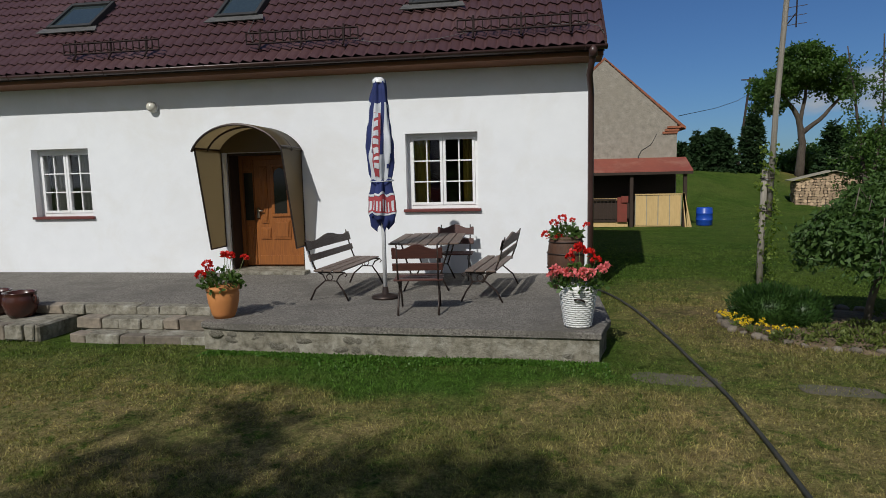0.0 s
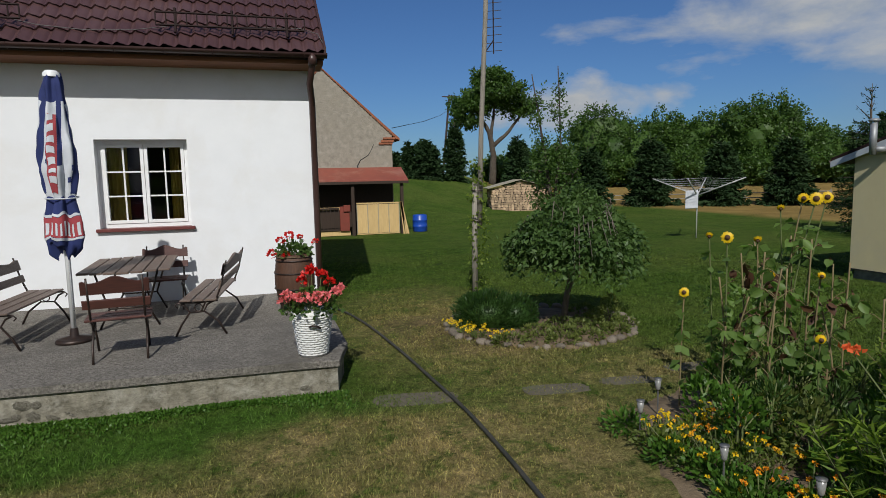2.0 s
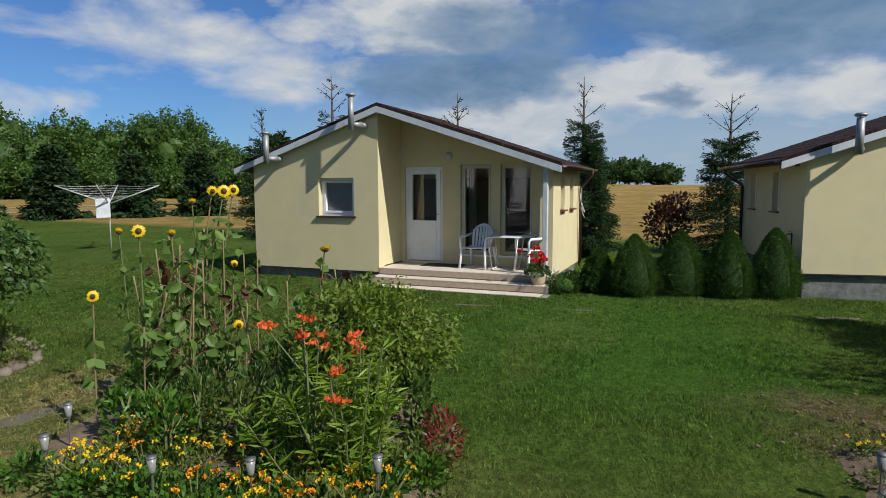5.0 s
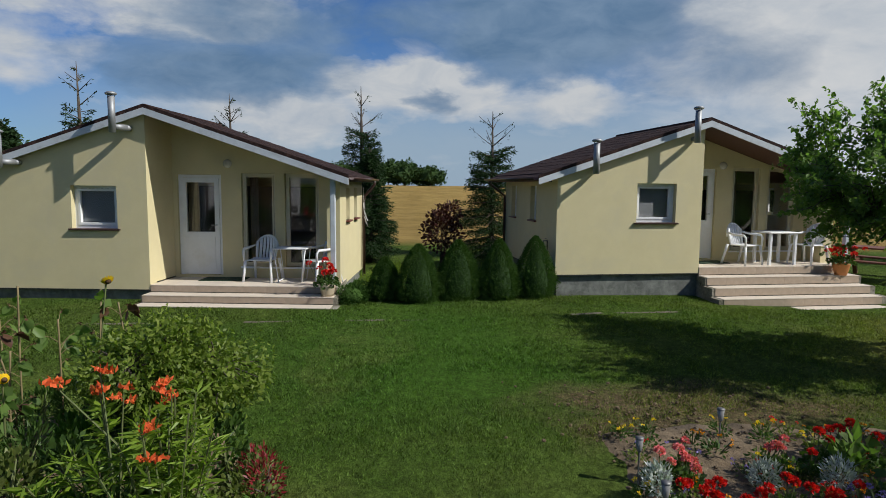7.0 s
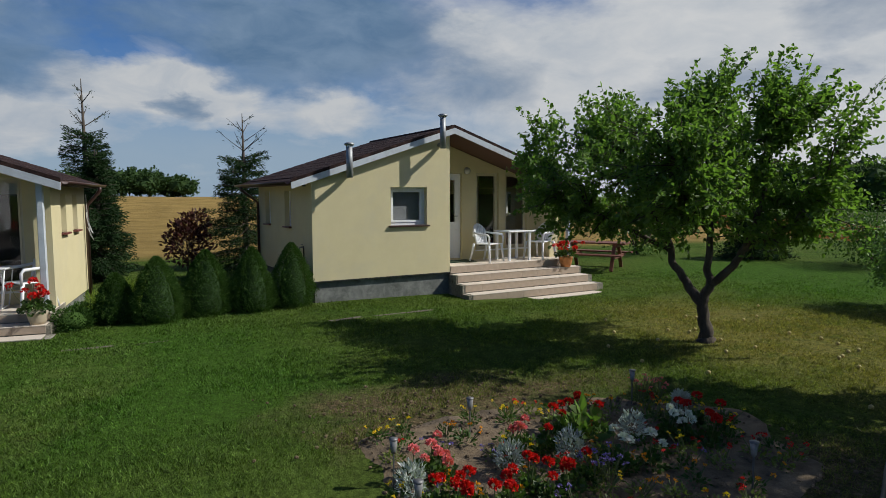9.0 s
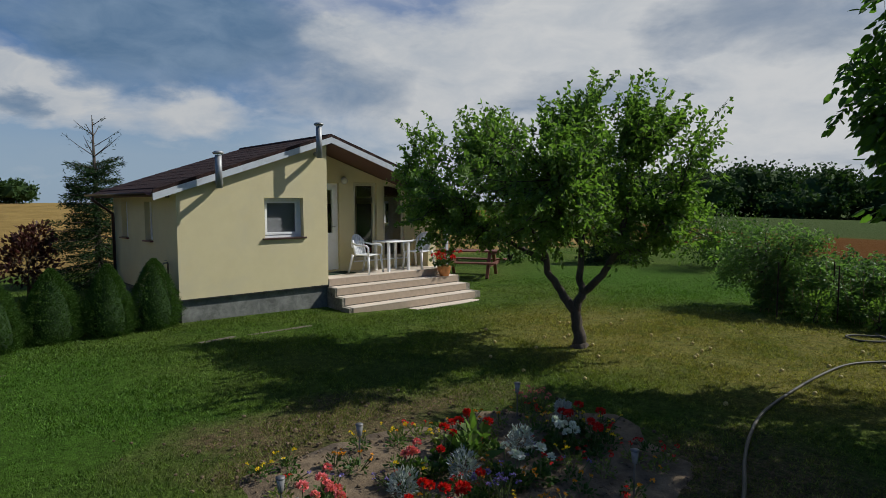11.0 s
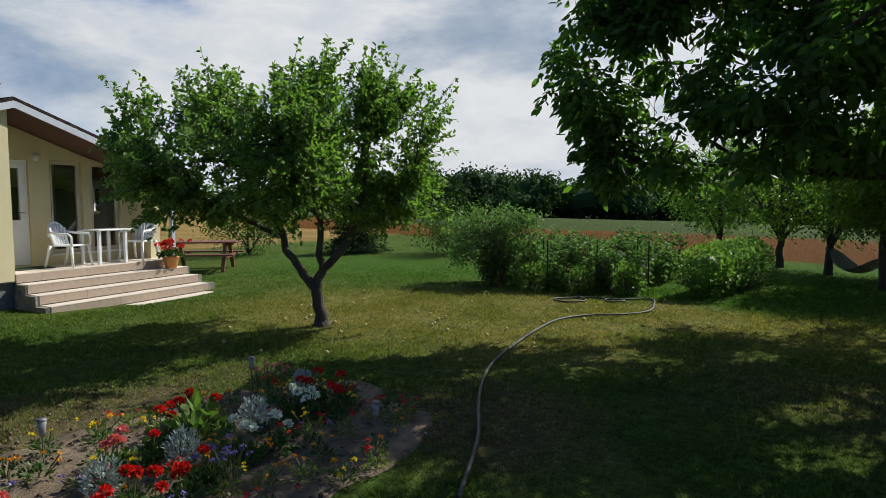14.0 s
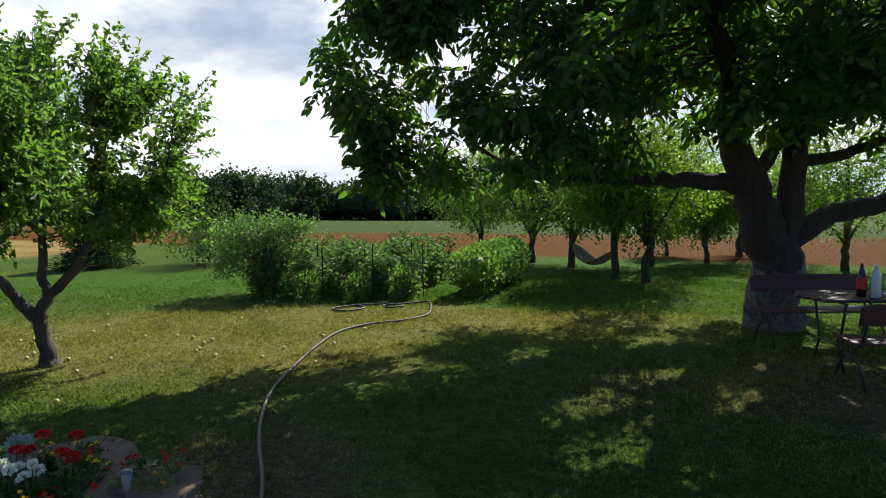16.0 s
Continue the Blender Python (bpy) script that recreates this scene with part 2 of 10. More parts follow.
def ground_colour(nt, blades=False):
    """Lawn colour by place: green grass with straw-dry and bare stretches."""
    geo = nt.nodes.new("ShaderNodeNewGeometry")
    pos = geo.outputs["Position"]
    n_big = noise_fac(nt, pos, 0.35, 5, 0.6, 0.3)
    n_mid = noise_fac(nt, pos, 1.7, 6, 0.65, 0.4)
    n_fine = noise_fac(nt, pos, 14.0, 6, 0.7)
    n_leaf = noise_fac(nt, pos, 90.0, 3, 0.7)
    warp = nt.nodes.new("ShaderNodeVectorMath")
    warp.operation = "ADD"
    nv = nt.nodes.new("ShaderNodeTexNoise")
    nv.inputs["Scale"].default_value = 0.8
    nv.inputs["Detail"].default_value = 5
    link(nt, pos, nv.inputs["Vector"])
    sc = nt.nodes.new("ShaderNodeVectorMath")
    sc.operation = "SCALE"
    sub = nt.nodes.new("ShaderNodeVectorMath")
    sub.operation = "SUBTRACT"
    link(nt, nv.outputs["Color"], sub.inputs[0])
    sub.inputs[1].default_value = (0.5, 0.5, 0.5)
    link(nt, sub.outputs[0], sc.inputs[0])
    sc.inputs["Scale"].default_value = 2.4
    link(nt, pos, warp.inputs[0])
    link(nt, sc.outputs[0], warp.inputs[1])

    def blob(cx, cy, rx, ry, edge=0.45):
        a = nt.nodes.new("ShaderNodeVectorMath")
        a.operation = "SUBTRACT"
        link(nt, warp.outputs[0], a.inputs[0])
        a.inputs[1].default_value = (cx, cy, 0)
        m = nt.nodes.new("ShaderNodeVectorMath")
        m.operation = "MULTIPLY"
        link(nt, a.outputs[0], m.inputs[0])
        m.inputs[1].default_value = (1 / rx, 1 / ry, 0)
        ln = nt.nodes.new("ShaderNodeVectorMath")
        ln.operation = "LENGTH"
        link(nt, m.outputs[0], ln.inputs[0])
        mr = nt.nodes.new("ShaderNodeMapRange")
        link(nt, ln.outputs["Value"], mr.inputs[0])
        mr.inputs[1].default_value, mr.inputs[2].default_value = 1 + edge, 1 - edge
        mr.inputs[3].default_value, mr.inputs[4].default_value = 0, 1
        return mr.outputs[0]

    def union(*specs):
        v = None
        for s in specs:
            b = blob(*s)
            v = b if v is None else math_node(nt, "MAXIMUM", v, b)
        return v

    dry = union((-4.5, 3.9, 4.5, 1.7), (1.2, 4.3, 2.4, 1.3), (2.3, 8.2, 1.5, 2.6), (3.9, 5.6, 1.2, 0.5), (7.5, 1.9, 1.6, 0.5), (-1.5, 1.5, 4, 1.5))
    yellowed = union((7.2, -7.6, 3.0, 2.4), (3.6, -9.6, 4.4, 1.3), (4.2, -7.4, 1.6, 1.8))
    lush = union((-1.7, 5.45, 2.6, 0.45), (4.0, -12.5, 3.5, 1.6), (8.0, 1.0, 3.0, 2.2), (-1.0, -17.0, 9.0, 4.5), (11.0, -13.5, 5.0, 3.0))
    bare = union((5.3, -1.2, 0.7, 0.5), (5.75, -2.3, 0.7, 1.5), (2.9, -1.0, 0.6, 0.6), (2.1, 8.0, 0.9, 1.1), (-2.0, -6.6, 3.0, 1.6), (2.9, -4.2, 0.9, 0.9))
    green = mix(nt, ramp(nt, n_mid, [(0.3, 0.0), (0.7, 1.0)]), (0.046, 0.093, 0.014), (0.096, 0.155, 0.026))
    green = mix(nt, ramp(nt, n_big, [(0.4, 0.0), (0.65, 0.6)]), green, (0.125, 0.160, 0.036))
    straw = mix(nt, ramp(nt, n_mid, [(0.35, 0.0), (0.65, 1.0)]), (0.39, 0.30, 0.135), (0.205, 0.190, 0.068))
    patchy = math_node(nt, "ADD", math_node(nt, "MULTIPLY", n_fine, 0.45), math_node(nt, "MULTIPLY", noise_fac(nt, pos, 3.2, 5, 0.65, 0.6), 0.55))
    dfac = math_node(nt, "MULTIPLY", dry, ramp(nt, patchy, [(0.38, 0.0), (0.47, 0.75), (0.55, 1.0)]))
    c = mix(nt, dfac, green, straw)
    c = mix(nt, math_node(nt, "MULTIPLY", yellowed, ramp(nt, patchy, [(0.34, 0.1), (0.46, 0.75), (0.56, 0.95)])), c, mix(nt, n_mid, (0.255, 0.205, 0.060), (0.185, 0.185, 0.050)))
    c = mix(nt, math_node(nt, "MULTIPLY", lush, 0.85), c, (0.065, 0.146, 0.019))
    soil = mix(nt, n_fine, (0.105, 0.076, 0.042), (0.225, 0.165, 0.092))
    bfac = math_node(nt, "MULTIPLY", bare, ramp(nt, n_fine, [(0.3, 0.3), (0.55, 1.0)]))
    if not blades:
        c = mix(nt, bfac, c, soil)
    else:
        c = mix(nt, math_node(nt, "MULTIPLY", bfac, 0.5), c, (0.232, 0.186, 0.078))
    n_tuft = noise_fac(nt, pos, 30.0, 5, 0.75, 0.5)
    c = mix(nt, 1.0, c, ramp(nt, n_tuft, [(0.28, 0.40), (0.5, 1.0), (0.72, 1.7)]), "MULTIPLY")
    c = mix(nt, 1.0, c, ramp(nt, noise_fac(nt, pos, 8.0, 6, 0.7, 0.6), [(0.30, 0.55), (0.5, 1.0), (0.70, 1.4)]), "MULTIPLY")
    c = mix(nt, ramp(nt, n_leaf, [(0.25, 0.45), (0.65, 0.0)]), c, (0.018, 0.026, 0.006))
    return c, n_fine, n_leaf, geo


def make_ground_material():
    m = bpy.data.materials.new("lawn")
    m.use_nodes = True
    nt = m.node_tree
    b = nt.nodes["Principled BSDF"]
    c, nf, nl, geo = ground_colour(nt)
    # farther off: stubble field in the east, ploughed strip and meadow in the south
    sep = nt.nodes.new("ShaderNodeSeparateXYZ")
    link(nt, geo.outputs["Position"], sep.inputs[0])
    x, y, _ = sep.outputs

    def step(v, a, d):
        mr = nt.nodes.new("ShaderNodeMapRange")
        link(nt, v, mr.inputs[0])
        mr.inputs[1].default_value, mr.inputs[2].default_value = a, a + d
        return mr.outputs[0]

    wob = math_node(nt, "MULTIPLY", noise_fac(nt, geo.outputs["Position"], 0.12, 4), 6.0)
    yw = math_node(nt, "ADD", math_node(nt, "ADD", y, math_node(nt, "MULTIPLY", x, 0.3)), math_node(nt, "MULTIPLY", wob, 0.3))
    yn = math_node(nt, "ADD", y, wob)
    xw = math_node(nt, "ADD", x, wob)
    stub = mix(nt, ramp(nt, noise_fac(nt, geo.outputs["Position"], 0.5, 6, 0.7), [(0.3, 0.0), (0.7, 1.0)]), (0.20, 0.135, 0.045), (0.36, 0.25, 0.085))
    east = step(xw, 24.5, 2.0)
    north = math_node(nt, "MULTIPLY", step(yn, 38.0, 5.0), step(xw, 19.0, 5.0))
    c = mix(nt, math_node(nt, "MAXIMUM", east, math_node(nt, "MULTIPLY", north, 0.8)), c, stub)
    plough = math_node(nt, "MULTIPLY", step(yw, -18.9, -0.8), math_node(nt, "SUBTRACT", 1.0, step(yw, -31.0, -3)))
    c = mix(nt, plough, c, mix(nt, nf, (0.092, 0.036, 0.007), (0.145, 0.062, 0.013)))
    meadow = step(yw, -31.0, -3.0)
    c = mix(nt, meadow, c, (0.052, 0.078, 0.022))
    link(nt, c, b.inputs["Base Color"])
    b.inputs["Roughness"].default_value = 0.9
    b.inputs["Specular IOR Level"].default_value = 0.03
    bp = nt.nodes.new("ShaderNodeBump")
    bp.inputs["Strength"].default_value = 0.8
    bp.inputs["Distance"].default_value = 0.05
    link(nt, math_node(nt, "ADD", nf, nl), bp.inputs["Height"])
    link(nt, bp.outputs[0], b.inputs["Normal"])
    return m


def make_blade_material():
    m = bpy.data.materials.new("grass_blade")
    m.use_nodes = True
    nt = m.node_tree
    b = nt.nodes["Principled BSDF"]
    c, nf, nl, geo = ground_colour(nt, True)
    v = math_node(nt, "ADD", math_node(nt, "MULTIPLY", geo.outputs["Random Per Island"], 0.9), 0.75)
    hs = nt.nodes.new("ShaderNodeHueSaturation")
    link(nt, v, hs.inputs["Value"])
    link(nt, c, hs.inputs["Color"])
    link(nt, hs.outputs[0], b.inputs["Base Color"])
    b.inputs["Roughness"].default_value = 0.6
    b.inputs["Specular IOR Level"].default_value = 0.2
    tr = nt.nodes.new("ShaderNodeBsdfTranslucent")
    link(nt, mix(nt, 1.0, hs.outputs[0], (1.3, 1.4, 0.7), "MULTIPLY"), tr.inputs[0])
    ms = nt.nodes.new("ShaderNodeMixShader")
    ms.inputs[0].default_value = 0.4
    link(nt, b.outputs[0], ms.inputs[1])
    link(nt, tr.outputs[0], ms.inputs[2])
    link(nt, ms.outputs[0], nt.nodes["Material Output"].inputs[0])
    return m


def limed_bark():
    """Dark furrowed bark, limewashed grey-white round the foot of the trunk."""
    m = material("walnut_bark", (0.055, 0.042, 0.032), (0.020, 0.016, 0.012), 14, 0.95, bump=1.0, bscale=25, stretch=(1, 1, 0.25))
    nt = m.node_tree
    b = nt.nodes["Principled BSDF"]
    base = b.inputs["Base Color"].links[0].from_socket
    tc = nt.nodes.new("ShaderNodeTexCoord")
    sep = nt.nodes.new("ShaderNodeSeparateXYZ")
    link(nt, tc.outputs["Object"], sep.inputs[0])
    edge = math_node(nt, "ADD", sep.outputs[2], math_node(nt, "MULTIPLY", noise_fac(nt, tc.outputs["Object"], 5, 5), 0.35))
    flake = ramp(nt, noise_fac(nt, tc.outputs["Object"], 16, 6, 0.7), [(0.36, 0.15), (0.55, 0.9)])
    f = math_node(nt, "MULTIPLY", ramp(nt, edge, [(0.95, 1.0), (1.0, 0.0)]), flake)
    link(nt, mix(nt, f, base, (0.17, 0.16, 0.145)), b.inputs["Base Color"])
    return m


M = {}
M["lawn"] = make_ground_material()
M["blade"] = make_blade_material()
M["render"] = material("white_render", (0.79, 0.805, 0.83), (0.755, 0.77, 0.795), 3, 0.85, bump=0.15, bscale=110, stain=(0.72, 0.72, 0.715), sscale=0.8)
M["cream"] = material("cream_render", (0.64, 0.565, 0.335), (0.595, 0.52, 0.305), 2.5, 0.88, bump=0.15, bscale=120, stain=(0.57, 0.51, 0.33), sscale=0.9)
M["concrete"] = material("old_concrete", (0.32, 0.295, 0.235), (0.095, 0.085, 0.062), 9, 0.95, bump=1.0, bscale=30, stain=(0.42, 0.40, 0.34), sscale=4.5, detail=10, spec=0.15)
M["slab"] = material("terrace_concrete", (0.31, 0.285, 0.25), (0.085, 0.078, 0.068), 42, 0.95, bump=1.0, bscale=60, stain=(0.135, 0.125, 0.11), sscale=1.6, detail=10, spec=0.12)
M["plinth"] = material("grey_plinth", (0.20, 0.205, 0.19), (0.11, 0.115, 0.105), 6, 0.9, bump=0.5, stain=(0.26, 0.27, 0.245), sscale=4, spec=0.2)
M["rooftile"] = material("brown_metal_tile", (0.086, 0.043, 0.042), (0.068, 0.034, 0.034), 1.3, 0.32, 0.4, spec=0.55, stain=(0.110, 0.062, 0.060), sscale=0.7)
M["gutter"] = material("brown_gutter", (0.060, 0.030, 0.026), (0.045, 0.024, 0.02), 4, 0.35, spec=0.5)
M["soffit"] = material("soffit_wood", (0.24, 0.095, 0.035), (0.15, 0.06, 0.025), 4, 0.6, stretch=(0.3, 8, 8))
M["pvc"] = material("white_plastic", (0.82, 0.83, 0.84), (0.78, 0.79, 0.80), 5, 0.35, 0.45, stain=(0.72, 0.72, 0.70), sscale=3)
M["door"] = material("varnished_wood", (0.33, 0.115, 0.026), (0.20, 0.065, 0.016), 5, 0.35, 0.5, bump=0.15, bscale=30, stretch=(9, 9, 0.8), dist=0.6)
M["glass"] = glass_material("window_glass")
# near-black: the shade of the rooms is put into this colour
M["dark"] = material("room_shade", (0.05, 0.045, 0.04), (0.035, 0.03, 0.03), 3, 0.9)
M["curtain"] = material("yellow_curtain", (0.55, 0.45, 0.10), (0.45, 0.36, 0.08), 6, 0.9)
M["lace"] = material("white_curtain", (0.75, 0.75, 0.73), (0.65, 0.65, 0.64), 20, 0.9)
M["sill"] = material("red_brown_sill", (0.16, 0.040, 0.036), (0.12, 0.032, 0.03), 6, 0.45)
M["smoke"] = smoked_sheet()
M["iron"] = material("dark_iron", (0.028, 0.022, 0.020), (0.05, 0.03, 0.022), 20, 0.45, metal=0.4)
M["bench"] = material("weathered_brown_plank", (0.10, 0.062, 0.045), (0.15, 0.115, 0.095), 6, 0.6, bump=0.3, bscale=40, stretch=(1.2, 12, 12), island=0.2)
M["redwood"] = material("red_brown_plank", (0.088, 0.028, 0.020), (0.055, 0.020, 0.016), 6, 0.55, bump=0.25, bscale=40, stretch=(1.2, 12, 12), island=0.15)
M["terracotta"] = material("terracotta", (0.56, 0.23, 0.07), (0.50, 0.19, 0.06), 5, 0.7, bump=0.1)
M["brownclay"] = material("brown_glazed_clay", (0.075, 0.025, 0.018), (0.05, 0.02, 0.015), 6, 0.25)
M["wicker"] = material("white_wicker", (0.78, 0.78, 0.76), (0.62, 0.62, 0.60), 40, 0.7, bump=0.5, bscale=50, island=0.12)
M["barrelwood"] = material("barrel_wood", (0.085, 0.038, 0.02), (0.05, 0.024, 0.014), 4, 0.6, bump=0.3, stretch=(12, 12, 1), island=0.25)
M["soil"] = material("garden_soil", (0.200, 0.142, 0.082), (0.085, 0.060, 0.035), 9, 0.95, bump=1.0, bscale=40, stain=(0.26, 0.190, 0.115), sscale=3, detail=8)
M["stone"] = material("field_stone", (0.26, 0.215, 0.165), (0.13, 0.11, 0.085), 7, 0.9, bump=0.5, bscale=30, obj_random=0.3)
M["oldslab"] = material("sunken_slab", (0.150, 0.125, 0.090), (0.085, 0.078, 0.050), 11, 0.9, bump=0.6, bscale=60, stain=(0.09, 0.105, 0.04), sscale=2.4, detail=8)
M["cloudy"] = material("cloudy_plastic", (0.27, 0.27, 0.26), (0.18, 0.18, 0.17), 30, 0.25, spec=0.6)
M["darksteel"] = material("dull_steel", (0.20, 0.20, 0.20), (0.12, 0.12, 0.12), 8, 0.5, metal=0.5)
M["bark"] = material("tree_bark", (0.095, 0.074, 0.056), (0.036, 0.028, 0.021), 14, 0.95, bump=1.0, bscale=25, stretch=(1, 1, 0.25), stain=(0.10, 0.09, 0.07), sscale=3)
M["palebark"] = material("pale_bark", (0.17, 0.145, 0.115), (0.07, 0.055, 0.042), 12, 0.95, bump=0.9, bscale=25, stretch=(1, 1, 0.3))
M["roughwall"] = material("rough_grey_plaster", (0.36, 0.325, 0.27), (0.22, 0.20, 0.165), 5, 0.95, bump=1.0, bscale=16, stain=(0.28, 0.25, 0.20), sscale=0.7, detail=9)
M["redtile"] = material("red_clay_tile", (0.30, 0.105, 0.05), (0.18, 0.065, 0.035), 6, 0.85, obj_random=0.25, bump=0.4)
M["shedroof"] = material("red_sheet_roof", (0.27, 0.07, 0.045), (0.21, 0.058, 0.04), 2, 0.55, stain=(0.30, 0.13, 0.09))
M["plank"] = material("light_board", (0.62, 0.44, 0.20), (0.52, 0.35, 0.15), 3, 0.75, stretch=(6, 6, 0.8), bump=0.1, obj_random=0.1)
M["darkwood"] = material("dark_timber", (0.045, 0.026, 0.016), (0.030, 0.018, 0.012), 5, 0.8, stretch=(6, 6, 0.8))
M["redpaint"] = material("red_painted_wood", (0.22, 0.04, 0.025), (0.16, 0.035, 0.02), 5, 0.7)
M["blue"] = material("blue_plastic", (0.012, 0.07, 0.42), (0.012, 0.06, 0.36), 4, 0.35)
M["greywood"] = material("grey_weathered_pole", (0.34, 0.31, 0.26), (0.20, 0.18, 0.15), 6, 0.9, bump=0.5, stretch=(10, 10, 0.6))
M["log_end"] = material("cut_log_end", (0.50, 0.38, 0.25), (0.36, 0.25, 0.16), 10, 0.9, island=0.35, bump=0.3)
M["roofwood"] = material("bleached_board", (0.40, 0.37, 0.27), (0.30, 0.27, 0.20), 4, 0.85, stretch=(1, 8, 1), island=0.15)
M["shingle"] = material("brown_bitumen_shingle", (0.034, 0.017, 0.015), (0.014, 0.010, 0.010), 14, 0.9, bump=1.0, bscale=50, stain=(0.085, 0.045, 0.036), sscale=7, detail=9, spec=0.2)
M["fascia"] = material("pale_blue_board", (0.56, 0.60, 0.64), (0.48, 0.52, 0.56), 5, 0.6, stain=(0.42, 0.44, 0.46), sscale=4)
M["zinc"] = material("zinc_pipe", (0.34, 0.35, 0.36), (0.25, 0.26, 0.27), 6, 0.55, metal=0.5)
M["zincpale"] = material("grey_white_tube", (0.50, 0.50, 0.49), (0.40, 0.40, 0.39), 8, 0.5)
M["tile"] = material("beige_step_tile", (0.42, 0.33, 0.25), (0.37, 0.29, 0.215), 6, 0.6, obj_random=0.03, bump=0.08, stain=(0.33, 0.26, 0.19), sscale=3)
M["tilepale"] = material("pale_step_nosing", (0.66, 0.58, 0.48), (0.60, 0.52, 0.43), 6, 0.55, obj_random=0.06)
M["blackstrip"] = material("black_membrane", (0.018, 0.018, 0.018), (0.03, 0.03, 0.03), 6, 0.7)
M["hose"] = material("dark_hose", (0.026, 0.028, 0.022), (0.045, 0.045, 0.036), 3, 0.6, stain=(0.07, 0.06, 0.045), sscale=5)
M["sage"] = material("brown_slat", (0.12, 0.055, 0.038), (0.09, 0.042, 0.03), 5, 0.65, stretch=(1, 10, 10))
M["leaf_apple"] = leaf_material("apple_leaf", (0.085, 0.148, 0.036), (0.195, 0.300, 0.076), 0.52)
M["leaf_walnut"] = leaf_material("walnut_leaf", (0.042, 0.092, 0.020), (0.110, 0.205, 0.040), 0.52)
M["leaf_willow"] = leaf_material("willow_leaf", (0.042, 0.088, 0.022), (0.108, 0.180, 0.050), 0.3)
M["leaf_far"] = leaf_material("broad_leaf", (0.036, 0.080, 0.017), (0.092, 0.165, 0.034), 0.35)
M["leaf_yellow"] = leaf_material("yellow_green_leaf", (0.085, 0.145, 0.020), (0.220, 0.290, 0.046), 0.55)
M["leaf_maple"] = leaf_material("maple_leaf", (0.105, 0.165, 0.028), (0.260, 0.320, 0.060), 0.5)
M["leaf_lily2"] = leaf_material("clover_leaf", (0.045, 0.110, 0.014), (0.100, 0.205, 0.028), 0.35)
M["leaf_lily"] = leaf_material("lily_leaf", (0.110, 0.185, 0.022), (0.240, 0.345, 0.040), 0.4)
M["leaf_herb"] = leaf_material("herb_leaf", (0.085, 0.125, 0.030), (0.215, 0.245, 0.070), 0.4)
M["leaf_currant"] = leaf_material("currant_leaf", (0.080, 0.140, 0.034), (0.190, 0.285, 0.075), 0.52)
M["leaf_rasp"] = leaf_material("raspberry_leaf", (0.064, 0.120, 0.042), (0.165, 0.255, 0.105), 0.52)
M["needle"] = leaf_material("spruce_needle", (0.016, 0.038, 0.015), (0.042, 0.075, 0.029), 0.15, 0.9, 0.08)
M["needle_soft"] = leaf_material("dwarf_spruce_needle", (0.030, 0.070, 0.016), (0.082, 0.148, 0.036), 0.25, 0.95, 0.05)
M["leaf_red"] = leaf_material("dark_red_leaf", (0.035, 0.012, 0.012), (0.085, 0.028, 0.022), 0.25)
M["leaf_silver"] = leaf_material("silver_leaf", (0.36, 0.40, 0.38), (0.60, 0.64, 0.62), 0.15)
M["leaf_sedge"] = leaf_material("dark_blade_leaf", (0.020, 0.055, 0.012), (0.055, 0.112, 0.024), 0.3)
M["leaf_bush"] = leaf_material("heather_leaf", (0.034, 0.072, 0.016), (0.080, 0.140, 0.030), 0.3)
M["petal_red"] = leaf_material("red_petal", (0.50, 0.006, 0.008), (0.74, 0.030, 0.020), 0.25)
M["petal_pink"] = leaf_material("pink_petal", (0.66, 0.11, 0.13), (0.86, 0.26, 0.27), 0.25)
M["petal_white"] = leaf_material("white_petal", (0.70, 0.70, 0.66), (0.86, 0.86, 0.84), 0.2)
M["petal_orange"] = leaf_material("orange_petal", (0.72, 0.20, 0.012), (0.86, 0.42, 0.025), 0.25)
M["petal_lily"] = leaf_material("orange_lily_petal", (0.70, 0.095, 0.030), (0.84, 0.19, 0.060), 0.3)
M["petal_yellow"] = leaf_material("yellow_petal", (0.80, 0.50, 0.012), (0.90, 0.66, 0.03), 0.3)
M["petal_blue"] = leaf_material("violet_petal", (0.14, 0.10, 0.34), (0.24, 0.18, 0.48), 0.2)
M["seedhead"] = material("sunflower_centre", (0.055, 0.026, 0.012), (0.10, 0.055, 0.02), 40, 0.9)
M["stem"] = material("green_stem", (0.095, 0.135, 0.04), (0.13, 0.14, 0.05), 8, 0.7)
M["drystem"] = material("dry_stem", (0.24, 0.19, 0.09), (0.17, 0.13, 0.06), 8, 0.8)
M["petal_crimson"] = leaf_material("crimson_leaf", (0.14, 0.012, 0.020), (0.30, 0.030, 0.035), 0.25)
M["leaf_wood"] = leaf_material("woodland_leaf", (0.023, 0.051, 0.017), (0.056, 0.098, 0.030), 0.2, 0.8, 0.1)
M["windfall"] = material("windfall_apple", (0.50, 0.46, 0.16), (0.40, 0.24, 0.08), 20, 0.5)
M["petal_gold"] = leaf_material("golden_petal", (0.74, 0.33, 0.012), (0.88, 0.52, 0.03), 0.25)


# ---- helpers of this scene ----
def box(bm, x0, x1, y0, y1, z0, z1, m=None):
    vs = [bm.verts.new((x, y, z)) for z in (z0, z1) for x, y in ((x0, y0), (x1, y0), (x1, y1), (x0, y1))]
    for f in ((3, 2, 1, 0), (4, 5, 6, 7), (0, 1, 5, 4), (1, 2, 6, 5), (2, 3, 7, 6), (3, 0, 4, 7)):
        bm.faces.new([vs[i] for i in f])
    if m is not None:
        bmesh.ops.transform(bm, matrix=m, verts=vs)
    return vs


